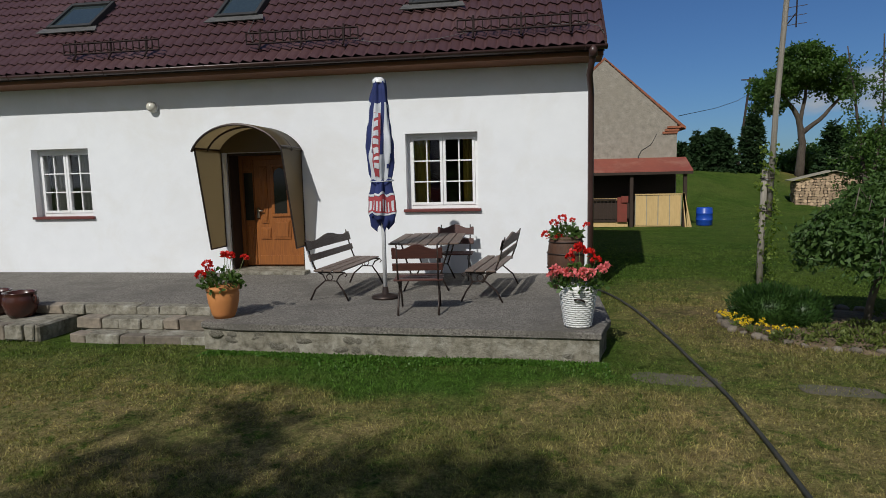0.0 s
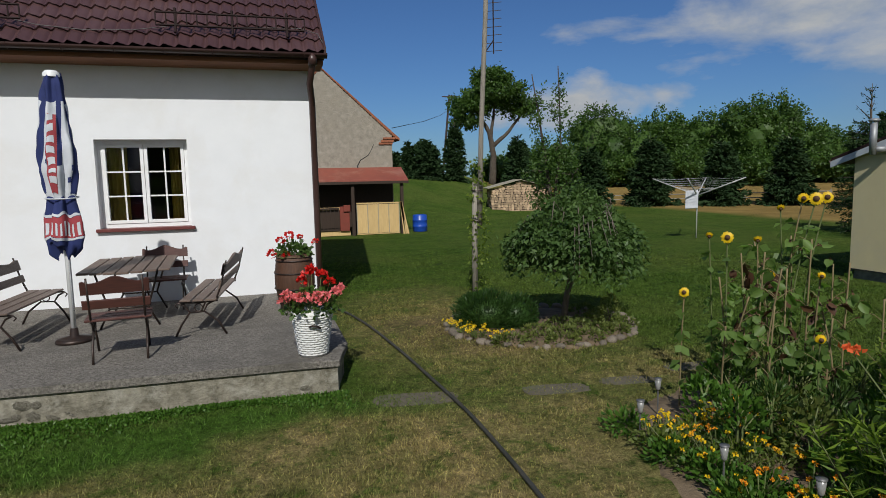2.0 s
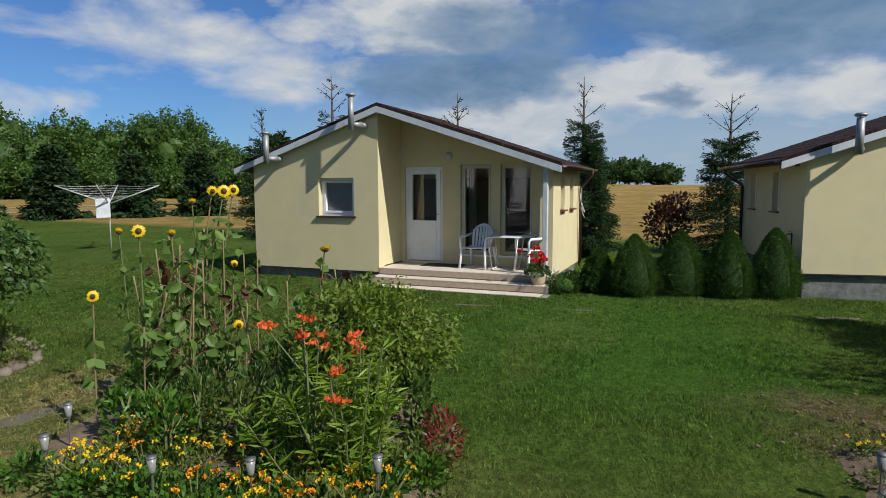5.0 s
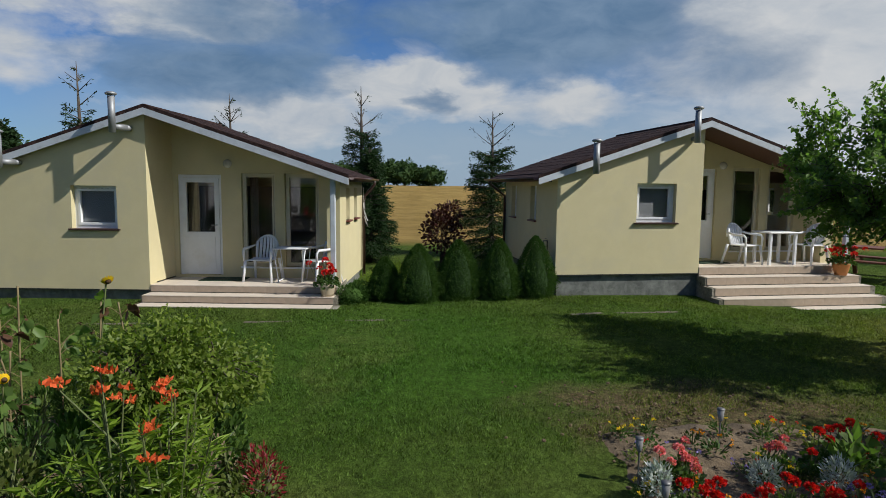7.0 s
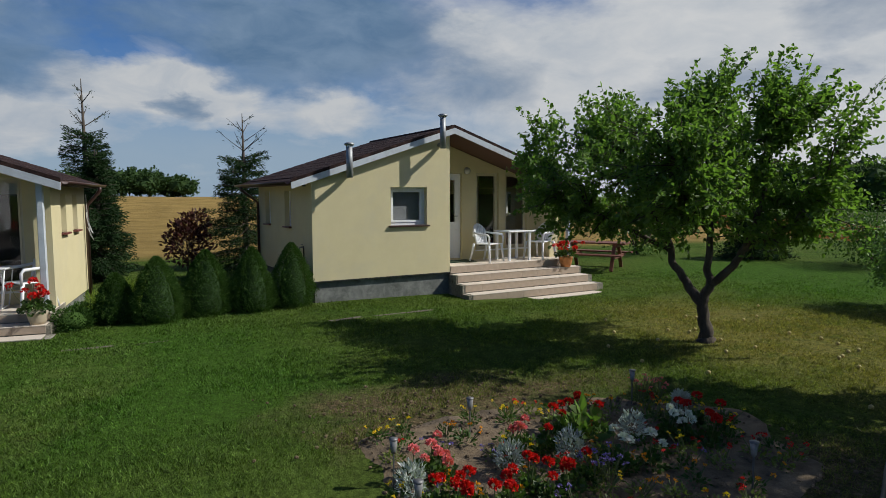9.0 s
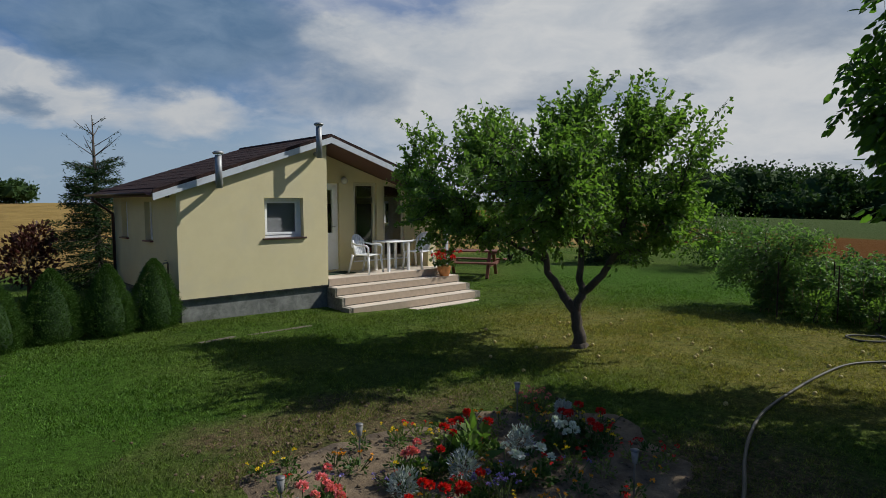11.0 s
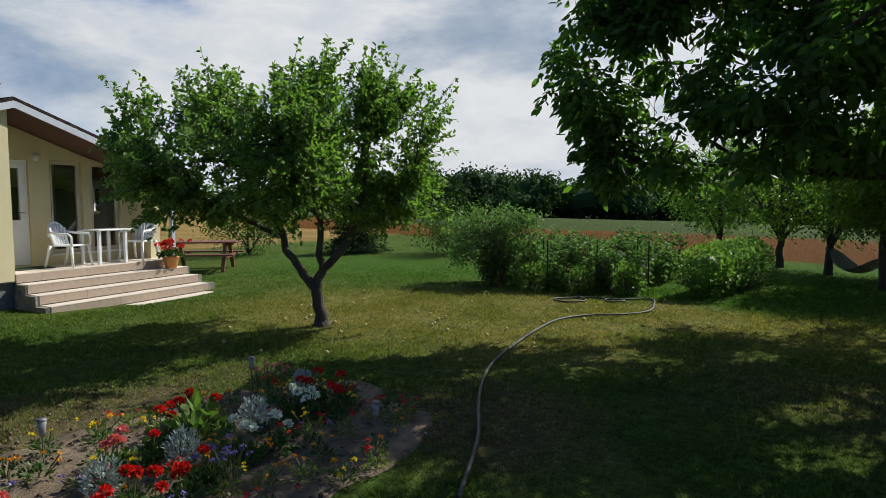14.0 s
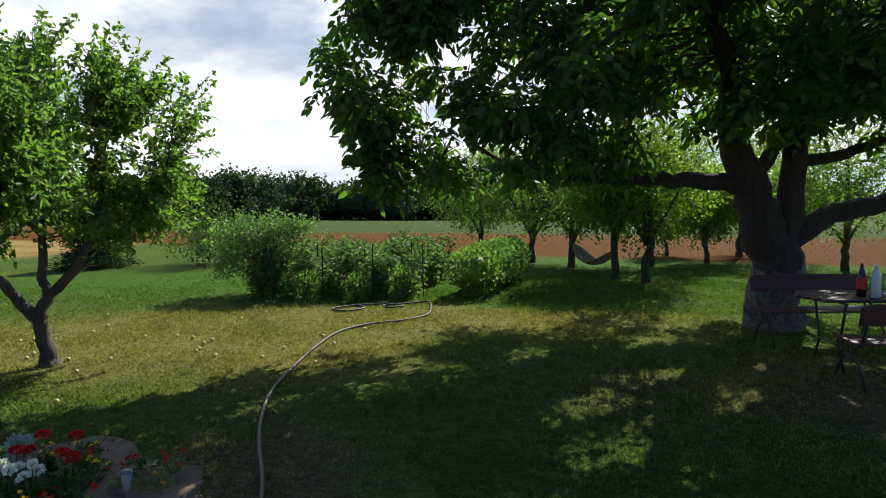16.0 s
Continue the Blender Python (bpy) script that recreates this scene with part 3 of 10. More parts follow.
def prism(bm, pts, a0, a1, axis="y"):
    """A polygon in the xz plane (axis y), yz plane (axis x) or xy plane (axis z), pushed from a0 to a1."""
    def at(p, a):
        return {"y": (p[0], a, p[1]), "x": (a, p[0], p[1]), "z": (p[0], p[1], a)}[axis]
    lo = [bm.verts.new(at(p, a0)) for p in pts]
    hi = [bm.verts.new(at(p, a1)) for p in pts]
    bm.faces.new(lo)
    bm.faces.new(hi[::-1])
    n = len(pts)
    for i in range(n):
        bm.faces.new((lo[i], hi[i], hi[(i + 1) % n], lo[(i + 1) % n]))


def tube(bm, pts, rad, seg=6, caps=True):
    pts = [Vector(p) for p in pts]
    rads = rad if isinstance(rad, (list, tuple)) else [rad] * len(pts)
    rings, side = [], None
    for i, p in enumerate(pts):
        d = (pts[min(i + 1, len(pts) - 1)] - pts[max(i - 1, 0)]).normalized()
        if side is None:
            side = d.orthogonal().normalized()
        side = (side - d * side.dot(d))
        side = side.normalized() if side.length > 1e-6 else d.orthogonal().normalized()
        up = d.cross(side)
        rings.append([bm.verts.new(p + (side * math.cos(a) + up * math.sin(a)) * rads[i]) for a in (2 * math.pi * k / seg for k in range(seg))])
    for a, b in zip(rings, rings[1:]):
        for k in range(seg):
            bm.faces.new((a[k], a[(k + 1) % seg], b[(k + 1) % seg], b[k]))
    if caps:
        bm.faces.new(rings[0][::-1])
        bm.faces.new(rings[-1])


def lathe(bm, profile, seg=20, m=None, close=True):
    """Turns (radius, height) pairs about z."""
    rings = []
    for r, z in profile:
        rings.append([bm.verts.new((r * math.cos(2 * math.pi * k / seg), r * math.sin(2 * math.pi * k / seg), z)) for k in range(seg)])
    for a, b in zip(rings, rings[1:]):
        for k in range(seg):
            bm.faces.new((a[k], a[(k + 1) % seg], b[(k + 1) % seg], b[k]))
    if close:
        bm.faces.new(rings[0][::-1])
        bm.faces.new(rings[-1])
    if m is not None:
        bmesh.ops.transform(bm, matrix=m, verts=[v for r in rings for v in r])


def finish(bm, name, mat, smooth=False, bevel=0.0):
    if bevel:
        bmesh.ops.bevel(bm, geom=list(bm.edges), offset=bevel, segments=1, affect="EDGES", clamp_overlap=True)
    bmesh.ops.recalc_face_normals(bm, faces=bm.faces)
    me = bpy.data.meshes.new(name)
    bm.to_mesh(me)
    bm.free()
    me.materials.append(mat)
    if smooth:
        me.polygons.foreach_set("use_smooth", [True] * len(me.polygons))
    return me


def part(name, bm, mat, parent, label="", smooth=False, bevel=0.0):
    ob = new(name, finish(bm, name, mat, smooth, bevel))
    ob.parent = parent
    return tagged(ob, label)


def piece(name, me, parent, m):
    ob = new(name, me)
    ob.parent = parent
    ob.matrix_basis = m
    return ob


def thing(name, m, label, category, group="", kind=""):
    ob = new(name)
    ob.empty_display_size = 0.1
    ob.matrix_basis = m
    return tagged(ob, label, category, group, kind)


def structure(name, bm, mat, label, category="", smooth=False, bevel=0.0):
    return tagged(new(name, finish(bm, name, mat, smooth, bevel)), label, category or name.rstrip("_0123456789").replace("_", " "), "", "structure")


def np_mesh(name, verts, faces, mat):
    """verts (n, 3) and faces (m, k), all with k corners."""
    me = bpy.data.meshes.new(name)
    n, k = len(faces), faces.shape[1]
    me.vertices.add(len(verts))
    me.vertices.foreach_set("co", np.ascontiguousarray(verts, dtype=np.float32).ravel())
    me.loops.add(n * k)
    me.loops.foreach_set("vertex_index", np.ascontiguousarray(faces, dtype=np.int32).ravel())
    me.polygons.add(n)
    me.polygons.foreach_set("loop_start", np.arange(0, n * k, k, dtype=np.int32))
    me.update(calc_edges=True)
    me.materials.append(mat)
    return me


def unit(v):
    return v / np.maximum(np.linalg.norm(v, axis=1, keepdims=True), 1e-9)


def leaves(rng, pos, direc, length, width, droop=0.25, fold=0.25):
    """Folded leaf blades of four corners at pos, pointing along direc."""
    n = len(pos)
    d = unit(direc + rng.normal(0, 0.35, (n, 3)) + np.array([0, 0, -droop]))
    s = unit(np.cross(d, rng.normal(0, 1, (n, 3))))
    up = np.cross(s, d)
    ln = (length * rng.uniform(0.65, 1.2, n))[:, None]
    wd = (width * rng.uniform(0.7, 1.2, n))[:, None]
    v = np.empty((n, 4, 3))
    v[:, 0] = pos
    v[:, 1] = pos + d * ln * 0.45 + s * wd * 0.5 + up * wd * fold
    v[:, 2] = pos + d * ln - up * ln * 0.12
    v[:, 3] = pos + d * ln * 0.45 - s * wd * 0.5 + up * wd * fold
    f = np.arange(n * 4).reshape(n, 4)
    return v.reshape(-1, 3), f


def ovals(rng, pos, direc, length, width, droop=0.2, fold=0.2, wild=0.35):
    """Oval leaves of six corners, folded along the midrib."""
    n = len(pos)
    d = unit(direc + rng.normal(0, wild, (n, 3)) + np.array([0, 0, -droop]))
    s = unit(np.cross(d, rng.normal(0, 1, (n, 3)) + np.array([0, 0, 0.8])))
    up = np.cross(s, d)
    ln = (length * rng.uniform(0.65, 1.2, n))[:, None]
    wd = (width * rng.uniform(0.75, 1.2, n))[:, None]
    v = np.empty((n, 6, 3))
    for i, (a, b) in enumerate(((0, 0), (0.28, 0.44), (0.68, 0.42), (1, 0), (0.68, -0.42), (0.28, -0.44))):
        v[:, i] = pos + d * ln * a + s * wd * b + up * (wd * fold * (1 if b else 0) - ln * 0.12 * a * a)
    o = np.arange(n)[:, None] * 6
    return v.reshape(-1, 3), np.concatenate([o + np.array([0, 1, 2, 3]), o + np.array([0, 3, 4, 5])], 0)


def joined(chunks):
    vs, fs, o = [], [], 0
    for v, f in chunks:
        vs.append(v)
        fs.append(f + o)
        o += len(v)
    return np.concatenate(vs), np.concatenate(fs)


def part_np(name, chunks, mat, parent, label=""):
    v, f = joined(chunks)
    ob = new(name, np_mesh(name, v, f, mat))
    ob.parent = parent
    return tagged(ob, label)


def ground_z(x, y):
    """The lie of the land: flat by the houses, rising a little far off."""
    d = math.hypot(x, y)
    z = -0.15 * math.exp(-((x - 11.9) ** 2 + (y + 7.0) ** 2) / 8.0) + 0.02 * noise.noise(Vector((x * 0.4, y * 0.4, 0)))
    if y > 27:
        q = min(1.0, max(0.0, (y - 27 - 1.3 * max(0.0, x - 8)) / 15))
        w = min(1.0, max(0.0, (26 - x) / 9))
        z += 1.95 * q * q * (3 - 2 * q) * w * w * (3 - 2 * w)
    if d > 26:
        k = min(1, (d - 26) / 60)
        east = max(0.0, x / d)
        north = max(0.0, y / d)
        z += k * k * (2.0 * east + 1.4 * north)
        z -= 2.0 * max(0.0, -y / d) * min(1.0, max(0.0, (d - 38) / 78))
        z += 0.15 * min(1, (d - 26) / 30) * noise.noise(Vector((x * 0.05, y * 0.05, 3)))
    return z


# ---- ground ----
def build_ground():
    radii = [0.0]
    while radii[-1] < 2500:
        radii.append(radii[-1] + max(0.35, radii[-1] * 0.06))
    seg = 120
    vs, fs = [(3.0, 0.0, ground_z(3, 0))], []
    for r in radii[1:]:
        for k in range(seg):
            a = 2 * math.pi * k / seg
            x, y = 3 + r * math.cos(a), r * math.sin(a)
            vs.append((x, y, ground_z(x, y)))
    for k in range(seg):
        fs.append((0, 1 + k, 1 + (k + 1) % seg))
    for i in range(len(radii) - 2):
        for k in range(seg):
            a, b = 1 + i * seg + k, 1 + i * seg + (k + 1) % seg
            fs.append((a, a + seg, b + seg, b))
    me = bpy.data.meshes.new("ground")
    me.from_pydata(vs, [], fs)
    me.materials.append(M["lawn"])
    me.polygons.foreach_set("use_smooth", [True] * len(me.polygons))
    tagged(new("ground", me), "lawn of short patchy grass, partly straw dry", "ground", "", "structure")


build_ground()


# ---- trees ----
def tree(name, base, limbs, blobs, n_twigs, per_twig, leaf, mats, label, category="tree", seed=1, twig_r=0.32, up=0.25, shell=0.55, droop=0.25,
         shoots=0, group="", sub=3):
    """limbs: paths [(x, y, z, r), ...] from the base; blobs: (centre, radii) of the crown, all relative to the base."""
    rng = np.random.default_rng(seed)
    bark, leafmat = mats
    t = thing(name, pose(*base), label, category, group)
    bm = bmesh.new()
    ends = []
    for path in limbs:
        pts = [Vector(p[:3]) for p in path]
        fine, rads = [], []
        for i in range(len(pts) - 1):
            for k in range(4):
                q = k / 4
                w = Vector(rng.normal(0, 1, 3)) * 0.12 * path[i][3] * (1 if (i or k) else 0)
                fine.append(pts[i].lerp(pts[i + 1], q) + w)
                rads.append(path[i][3] * (1 - q) + path[i + 1][3] * q)
        fine.append(pts[-1])
        rads.append(path[-1][3])
        tube(bm, fine, rads, 9 if rads[0] > 0.08 else 6)
        ends += [(p, r) for p, r in zip(fine[len(fine) // 3:], rads[len(fine) // 3:])]
    # boughs from the limbs into the crown
    vol = np.array([b[1][0] * b[1][1] * b[1][2] for b in blobs])
    vol = vol ** 0.75
    pick = rng.choice(len(blobs), n_twigs, p=vol / vol.sum())
    dirs = unit(rng.normal(0, 1, (n_twigs, 3)))
    rad = shell + (1 - shell) * rng.random(n_twigs) ** 0.5
    cen = np.array([blobs[i][0] for i in pick])
    rds = np.array([blobs[i][1] for i in pick])
    tips = cen + dirs * rds * rad[:, None] * rng.uniform(0.85, 1.12, (n_twigs, 1))
    ep = np.array([p for p, _ in ends])
    for i in range(0, n_twigs, sub):
        k = int(np.argmin(((ep - tips[i]) ** 2).sum(1)))
        a, b = Vector(ep[k]), Vector(tips[i])
        mid = a.lerp(b, 0.5) + Vector((0, 0, 0.08 * (b - a).length)) + Vector(rng.normal(0, 0.06, 3)) * (b - a).length
        r0 = min(ends[k][1] * 0.6, 0.012 + 0.014 * (b - a).length)
        tube(bm, [a, mid, b], [r0, r0 * 0.7, 0.004], 4, False)
    part("trunk", bm, bark, t, "", True)
    # leaves round the twigs
    k = per_twig
    out = unit(tips - cen + rng.normal(0, 0.25, tips.shape))
    tw = unit(out + np.array([0, 0, up]))
    along = rng.random((n_twigs, k, 1)) * twig_r * 1.6
    pos = tips[:, None] + tw[:, None] * (along - twig_r * 0.8) + rng.normal(0, twig_r * 0.38, (n_twigs, k, 3))
    ld = np.repeat(tw, k, axis=0) * 0.6 + rng.normal(0, 0.6, (n_twigs * k, 3))
    chunks = [leaves(rng, pos.reshape(-1, 3), ld, leaf[0], leaf[1], droop)]
    for i in range(shoots):
        j = rng.integers(n_twigs)
        tries = 0
        while (tips[j][2] < cen[j][2] + 0.35 * rds[j][2]) and tries < 60:
            j = rng.integers(n_twigs)
            tries += 1
        h = rng.uniform(0.35, 0.8)
        sd = unit((out[j] * 0.35 + np.array([0, 0, 1]) + rng.normal(0, 0.15, 3))[None])[0]
        m = int(h / 0.018)
        p = tips[j] + sd * np.linspace(0, h, m)[:, None]
        chunks.append(leaves(rng, p, unit(rng.normal(0, 1, (m, 3))) + sd * 0.6, leaf[0] * 0.85, leaf[1] * 0.85, 0))
    part_np("crown", chunks, leafmat, t, "")
    return t


def limb_tubes(bm, limbs, rng):
    """Sweeps the limbs and gives back points on them, with their radius."""
    ends = []
    for path in limbs:
        pts = [Vector(p[:3]) for p in path]
        fine, rads = [], []
        for i in range(len(pts) - 1):
            for k in range(4):
                q = k / 4
                fine.append(pts[i].lerp(pts[i + 1], q) + Vector(rng.normal(0, 1, 3)) * 0.12 * path[i][3] * (1 if (i or k) else 0))
                rads.append(path[i][3] * (1 - q) + path[i + 1][3] * q)
        tube(bm, fine + [pts[-1]], rads + [path[-1][3]], 10 if rads[0] > 0.08 else 6)
        ends += list(zip(fine[len(fine) // 3:], rads[len(fine) // 3:])) + [(pts[-1], path[-1][3])]
    return ends


def bough_tree(name, base, limbs, blobs, n_bough, per_bough, twig_len, leaf, gap, mats, label, seed, up=0.5, droop=0.2, shoots=0, fill=0.45, category="tree", compound=0, even=0.72, lanes=0):
    """A tree whose leaves stand along real twigs: limbs > boughs > twigs > leaves (or leaflets in sprays of five)."""
    rng = np.random.default_rng(seed)
    t = thing(name, pose(*base), label, category)
    bm = bmesh.new()
    ends = limb_tubes(bm, limbs, rng)
    ep = np.array([p for p, _ in ends])
    vol = np.array([b[1][0] * b[1][1] * b[1][2] for b in blobs]) ** even
    middle = np.average(np.array([b[0] for b in blobs]), axis=0, weights=vol)
    starts, dirs, lens = [], [], []
    for i in range(n_bough):
        b = blobs[rng.choice(len(blobs), p=vol / vol.sum())]
        q = unit(rng.normal(0, 1, (1, 3)))[0]
        tip = np.array(b[0]) + q * np.array(b[1]) * (fill + (1 - fill) * rng.random() ** 0.6)
        dist = ((ep - tip) ** 2).sum(1) + 0.8 * np.maximum(ep[:, 2] - tip[2], 0) ** 2
        k = int(np.argmin(dist))
        a, e = Vector(ep[k]), Vector(tip)
        ln = (e - a).length
        mid = a.lerp(e, 0.5) + Vector((0, 0, 0.10 * ln)) + Vector(rng.normal(0, 0.07, 3)) * ln
        r0 = min(ends[k][1] * 0.6, 0.010 + 0.013 * ln)
        tube(bm, [a, mid, e], [r0, r0 * 0.7, 0.004], 4, False)
        for j in range(per_bough):
            f = 1 - 0.75 * min(1.0, 0.9 / max(ln, 0.3)) * rng.random() ** 0.8 if j else 1.0
            p = a * (1 - f) ** 2 + mid * 2 * f * (1 - f) + e * f * f
            out = unit((np.array(p) - middle)[None])[0]
            starts.append(np.array(p))
            dirs.append(out * 0.55 + rng.normal(0, 0.55, 3) + np.array([0, 0, up]))
            lens.append(twig_len * rng.uniform(0.45, 1.25))
    tops = [i for i in range(len(starts)) if starts[i][2] > middle[2] + 0.25]
    for i in range(shoots):
        k = tops[int(rng.integers(len(tops)))]
        starts.append(starts[k])
        dirs.append(unit((starts[k] - middle)[None])[0] * 0.45 + np.array([0, 0, 1.1]) + rng.normal(0, 0.22, 3))
        lens.append(twig_len * rng.uniform(1.0, 2.2))
    starts, dirs, lens = np.array(starts), unit(np.array(dirs)), np.array(lens)
    for p, q, ln in zip(starts[::2], dirs[::2], lens[::2]):
        tube(bm, [p, p + q * ln * 0.9], [0.005, 0.002], 3, False)
    chunks = []
    if compound:
        m = compound
        rp = np.repeat(starts + dirs * lens[:, None] * 0.7, m, 0) - np.repeat(dirs * lens[:, None], m, 0) * rng.random((len(starts) * m, 1)) * 0.6
        rd = unit(np.repeat(dirs, m, 0) * 0.35 + rng.normal(0, 0.75, (len(starts) * m, 3)) * np.array([1, 1, 0.5]) + np.array([0, 0, -droop]))
        # chinks through which the sun falls to the ground
        sun_way = unit(np.array([[SUN_AZ[0] * math.cos(SUN_EL), SUN_AZ[1] * math.cos(SUN_EL), math.sin(SUN_EL)]]))[0]
        keep = np.ones(len(rp), bool)
        for i in range(lanes):
            off = rp - (middle + np.append(rng.uniform(-5, 5, 2), 0))
            keep &= np.linalg.norm(off - (off @ sun_way)[:, None] * sun_way, axis=1) > rng.uniform(0.18, 0.38)
        rp, rd = rp[keep], rd[keep]
        side = unit(np.cross(rd, np.array([0.05, 0.02, 1.0])))
        rl = (leaf[0] * 2.0 * rng.uniform(0.8, 1.2, len(rp)))[:, None]
        for at, sd, size in ((0.35, 1, 0.85), (0.35, -1, 0.85), (0.75, 1, 1.0), (0.75, -1, 1.0), (1.0, 0, 1.15)):
            chunks.append(ovals(rng, rp + rd * rl * at - np.array([0, 0, 0.10]) * rl * at * at, rd * (0.55 if sd else 1.0) + side * sd * 0.9, leaf[0] * size, leaf[1] * size, 0.25, 0.15, 0.18))
    else:
        for p, q, ln in zip(starts, dirs, lens):
            m = max(5, int(ln / gap))
            f = rng.random((m, 1))
            pos = p + q * ln * f - np.array([0, 0, 0.10]) * ln * f * f + rng.normal(0, 0.012, (m, 3))
            chunks.append((pos, np.repeat(q[None], m, 0) * 0.55 + rng.normal(0, 0.75, (m, 3))))
        pos, ld = np.concatenate([c[0] for c in chunks]), np.concatenate([c[1] for c in chunks])
        chunks = [ovals(rng, pos, ld, leaf[0], leaf[1], droop)]
    part("trunk", bm, mats[0], t, "", True)
    part_np("crown", chunks, mats[1], t)
    return t


def conifer(name, base, h, r, label, seed=1, mat="needle", bare_top=0.0, dens=1.0, category="tree", group="", low=0.0, size=(0.13, 0.035)):
    rng = np.random.default_rng(seed)
    t = thing(name, pose(*base), label, category, group)
    bm = bmesh.new()
    tube(bm, [(0, 0, 0), (0.02, 0, h * 0.5), (0, 0.02, h)], [0.03 * h ** 0.8, 0.02 * h ** 0.8, 0.008], 7)
    chunks = []
    z = 0.04 * h + low
    while z < h * 0.985:
        f = 1 - z / h
        rr = r * (0.12 + 0.88 * f ** 0.85)
        bare = bare_top and z > h * (1 - bare_top)
        if bare:
            rr = r * (0.10 + 1.6 * f)
        nb = int(rng.integers(9, 13)) if z < h * (0.95 - bare_top) else int(rng.integers(2, 5))
        for k in range(nb):
            a = rng.uniform(0, 2 * math.pi)
            ln = rr * rng.uniform(0.6, 1.12)
            rise = (0.1 + 0.55 * (z / h) ** 2 - 0.35 * f) if not bare else 0.75
            d = np.array([math.cos(a), math.sin(a), rise])
            end = np.array([0, 0, z]) + d * ln
            tube(bm, [(0, 0, z), tuple(np.array([0, 0, z]) + d * ln * 0.55 + np.array([0, 0, -0.03 * ln])), tuple(end)], [0.012 + 0.006 * ln, 0.01, 0.004], 4, False)
            top = z > h * (1 - bare_top)
            m = int(max(5, ln * 95 * dens * (0.10 if top else 1.0)))
            zj = rng.normal(0, 0.05 * (0 if top else 1))
            q = rng.random(m) ** 0.7
            spread = 0.22 * ln * (1 - q * 0.6) * (0.35 if top else 1)
            side = np.array([-d[1], d[0], 0])
            p = np.array([0, 0, z]) + d * ln * q[:, None] + side * (rng.normal(0, 1, m) * spread)[:, None] + np.array([0, 0, -1]) * np.abs(rng.normal(0, 0.10 * ln ** 0.5, m))[:, None]
            ld = d * 0.8 + side * rng.normal(0, 0.8, (m, 1)) + rng.normal(0, 0.25, (m, 3))
            p[:, 2] += zj
            chunks.append(leaves(rng, p, ld, size[0], size[1], 0.15, 0.1))
        z += max(0.09, 0.055 * h * (0.5 + 0.5 * f)) * rng.uniform(0.8, 1.2) * (1.9 if bare else 1)
    part("trunk", bm, M["bark"], t, "", True)
    part_np("needles", chunks, M[mat], t, "")
    return t


def shrub(name, base, blobs, n, leaf, mat, label, category="shrub", seed=1, core=None, stems=0, group="", shell=0.8, up=0.4, stem_mat="bark"):
    """A leafy plant of many single leaves spread over soft-edged bodies."""
    rng = np.random.default_rng(seed)
    t = thing(name, pose(*base), label, category, group)
    vol = np.array([b[1][0] * b[1][1] + b[1][0] * b[1][2] for b in blobs])
    pick = rng.choice(len(blobs), n, p=vol / vol.sum())
    cen, rds = np.array([blobs[i][0] for i in pick]), np.array([blobs[i][1] for i in pick])
    d = unit(rng.normal(0, 1, (n, 3)))
    lump = np.array([noise.noise(Vector((*(q * 2.3 + c * 3),))) for q, c in zip(d, cen)])
    p = cen + d * rds * (shell + (1 - shell) * rng.random((n, 1))) * (1 + 0.22 * lump[:, None])
    p[:, 2] = np.maximum(p[:, 2], 0.01)
    part_np("foliage", [leaves(rng, p, d + np.array([0, 0, up]), leaf[0], leaf[1], 0.0)], M[mat], t)
    if core or stems:
        bm = bmesh.new()
        if core:
            for c, q in blobs:
                bmesh.ops.create_icosphere(bm, subdivisions=2, radius=1, matrix=Matrix.Translation(c) @ Matrix.Diagonal((q[0] * core, q[1] * core, q[2] * core, 1)))
        for i in range(stems):
            c, q = blobs[int(rng.integers(len(blobs)))]
            e = np.array(c) + unit(rng.normal(0, 1, (1, 3)))[0] * np.array(q) * 0.7
            e[2] = max(e[2], 0.1)
            tube(bm, [(c[0] * 0.3 + rng.normal(0, 0.04), c[1] * 0.3 + rng.normal(0, 0.04), 0), tuple(np.array([c[0] * .6, c[1] * .6, e[2] * 0.55])), tuple(e)], [0.012, 0.009, 0.004], 4)
        part("undergrowth", bm, M[stem_mat] if not core else M[mat], t, "", True)["kind"] = "stuff"
    return t


def wall(bm, us, z0, top, holes, d0, d1, axis="y", m=None):
    """A wall along x (axis y) or y (axis x) from d0 to d1 deep, with a top that may slope and rectangular holes (u0, u1, z0, z1)."""
    cuts = sorted({*us, *[h[0] for h in holes], *[h[1] for h in holes]})
    tf = top if callable(top) else (lambda u: top)
    for a, b in zip(cuts, cuts[1:]):
        mid = (a + b) / 2
        zs = z0
        for h in sorted((h for h in holes if h[0] <= mid <= h[1]), key=lambda h: h[2]):
            if h[2] > zs + 1e-4:
                prism(bm, [(a, zs), (b, zs), (b, h[2]), (a, h[2])], d0, d1, axis)
            zs = h[3]
        prism(bm, [(a, zs), (b, zs), (b, tf(b)), (a, tf(a))], d0, d1, axis)
    bmesh.ops.remove_doubles(bm, verts=bm.verts, dist=1e-4)


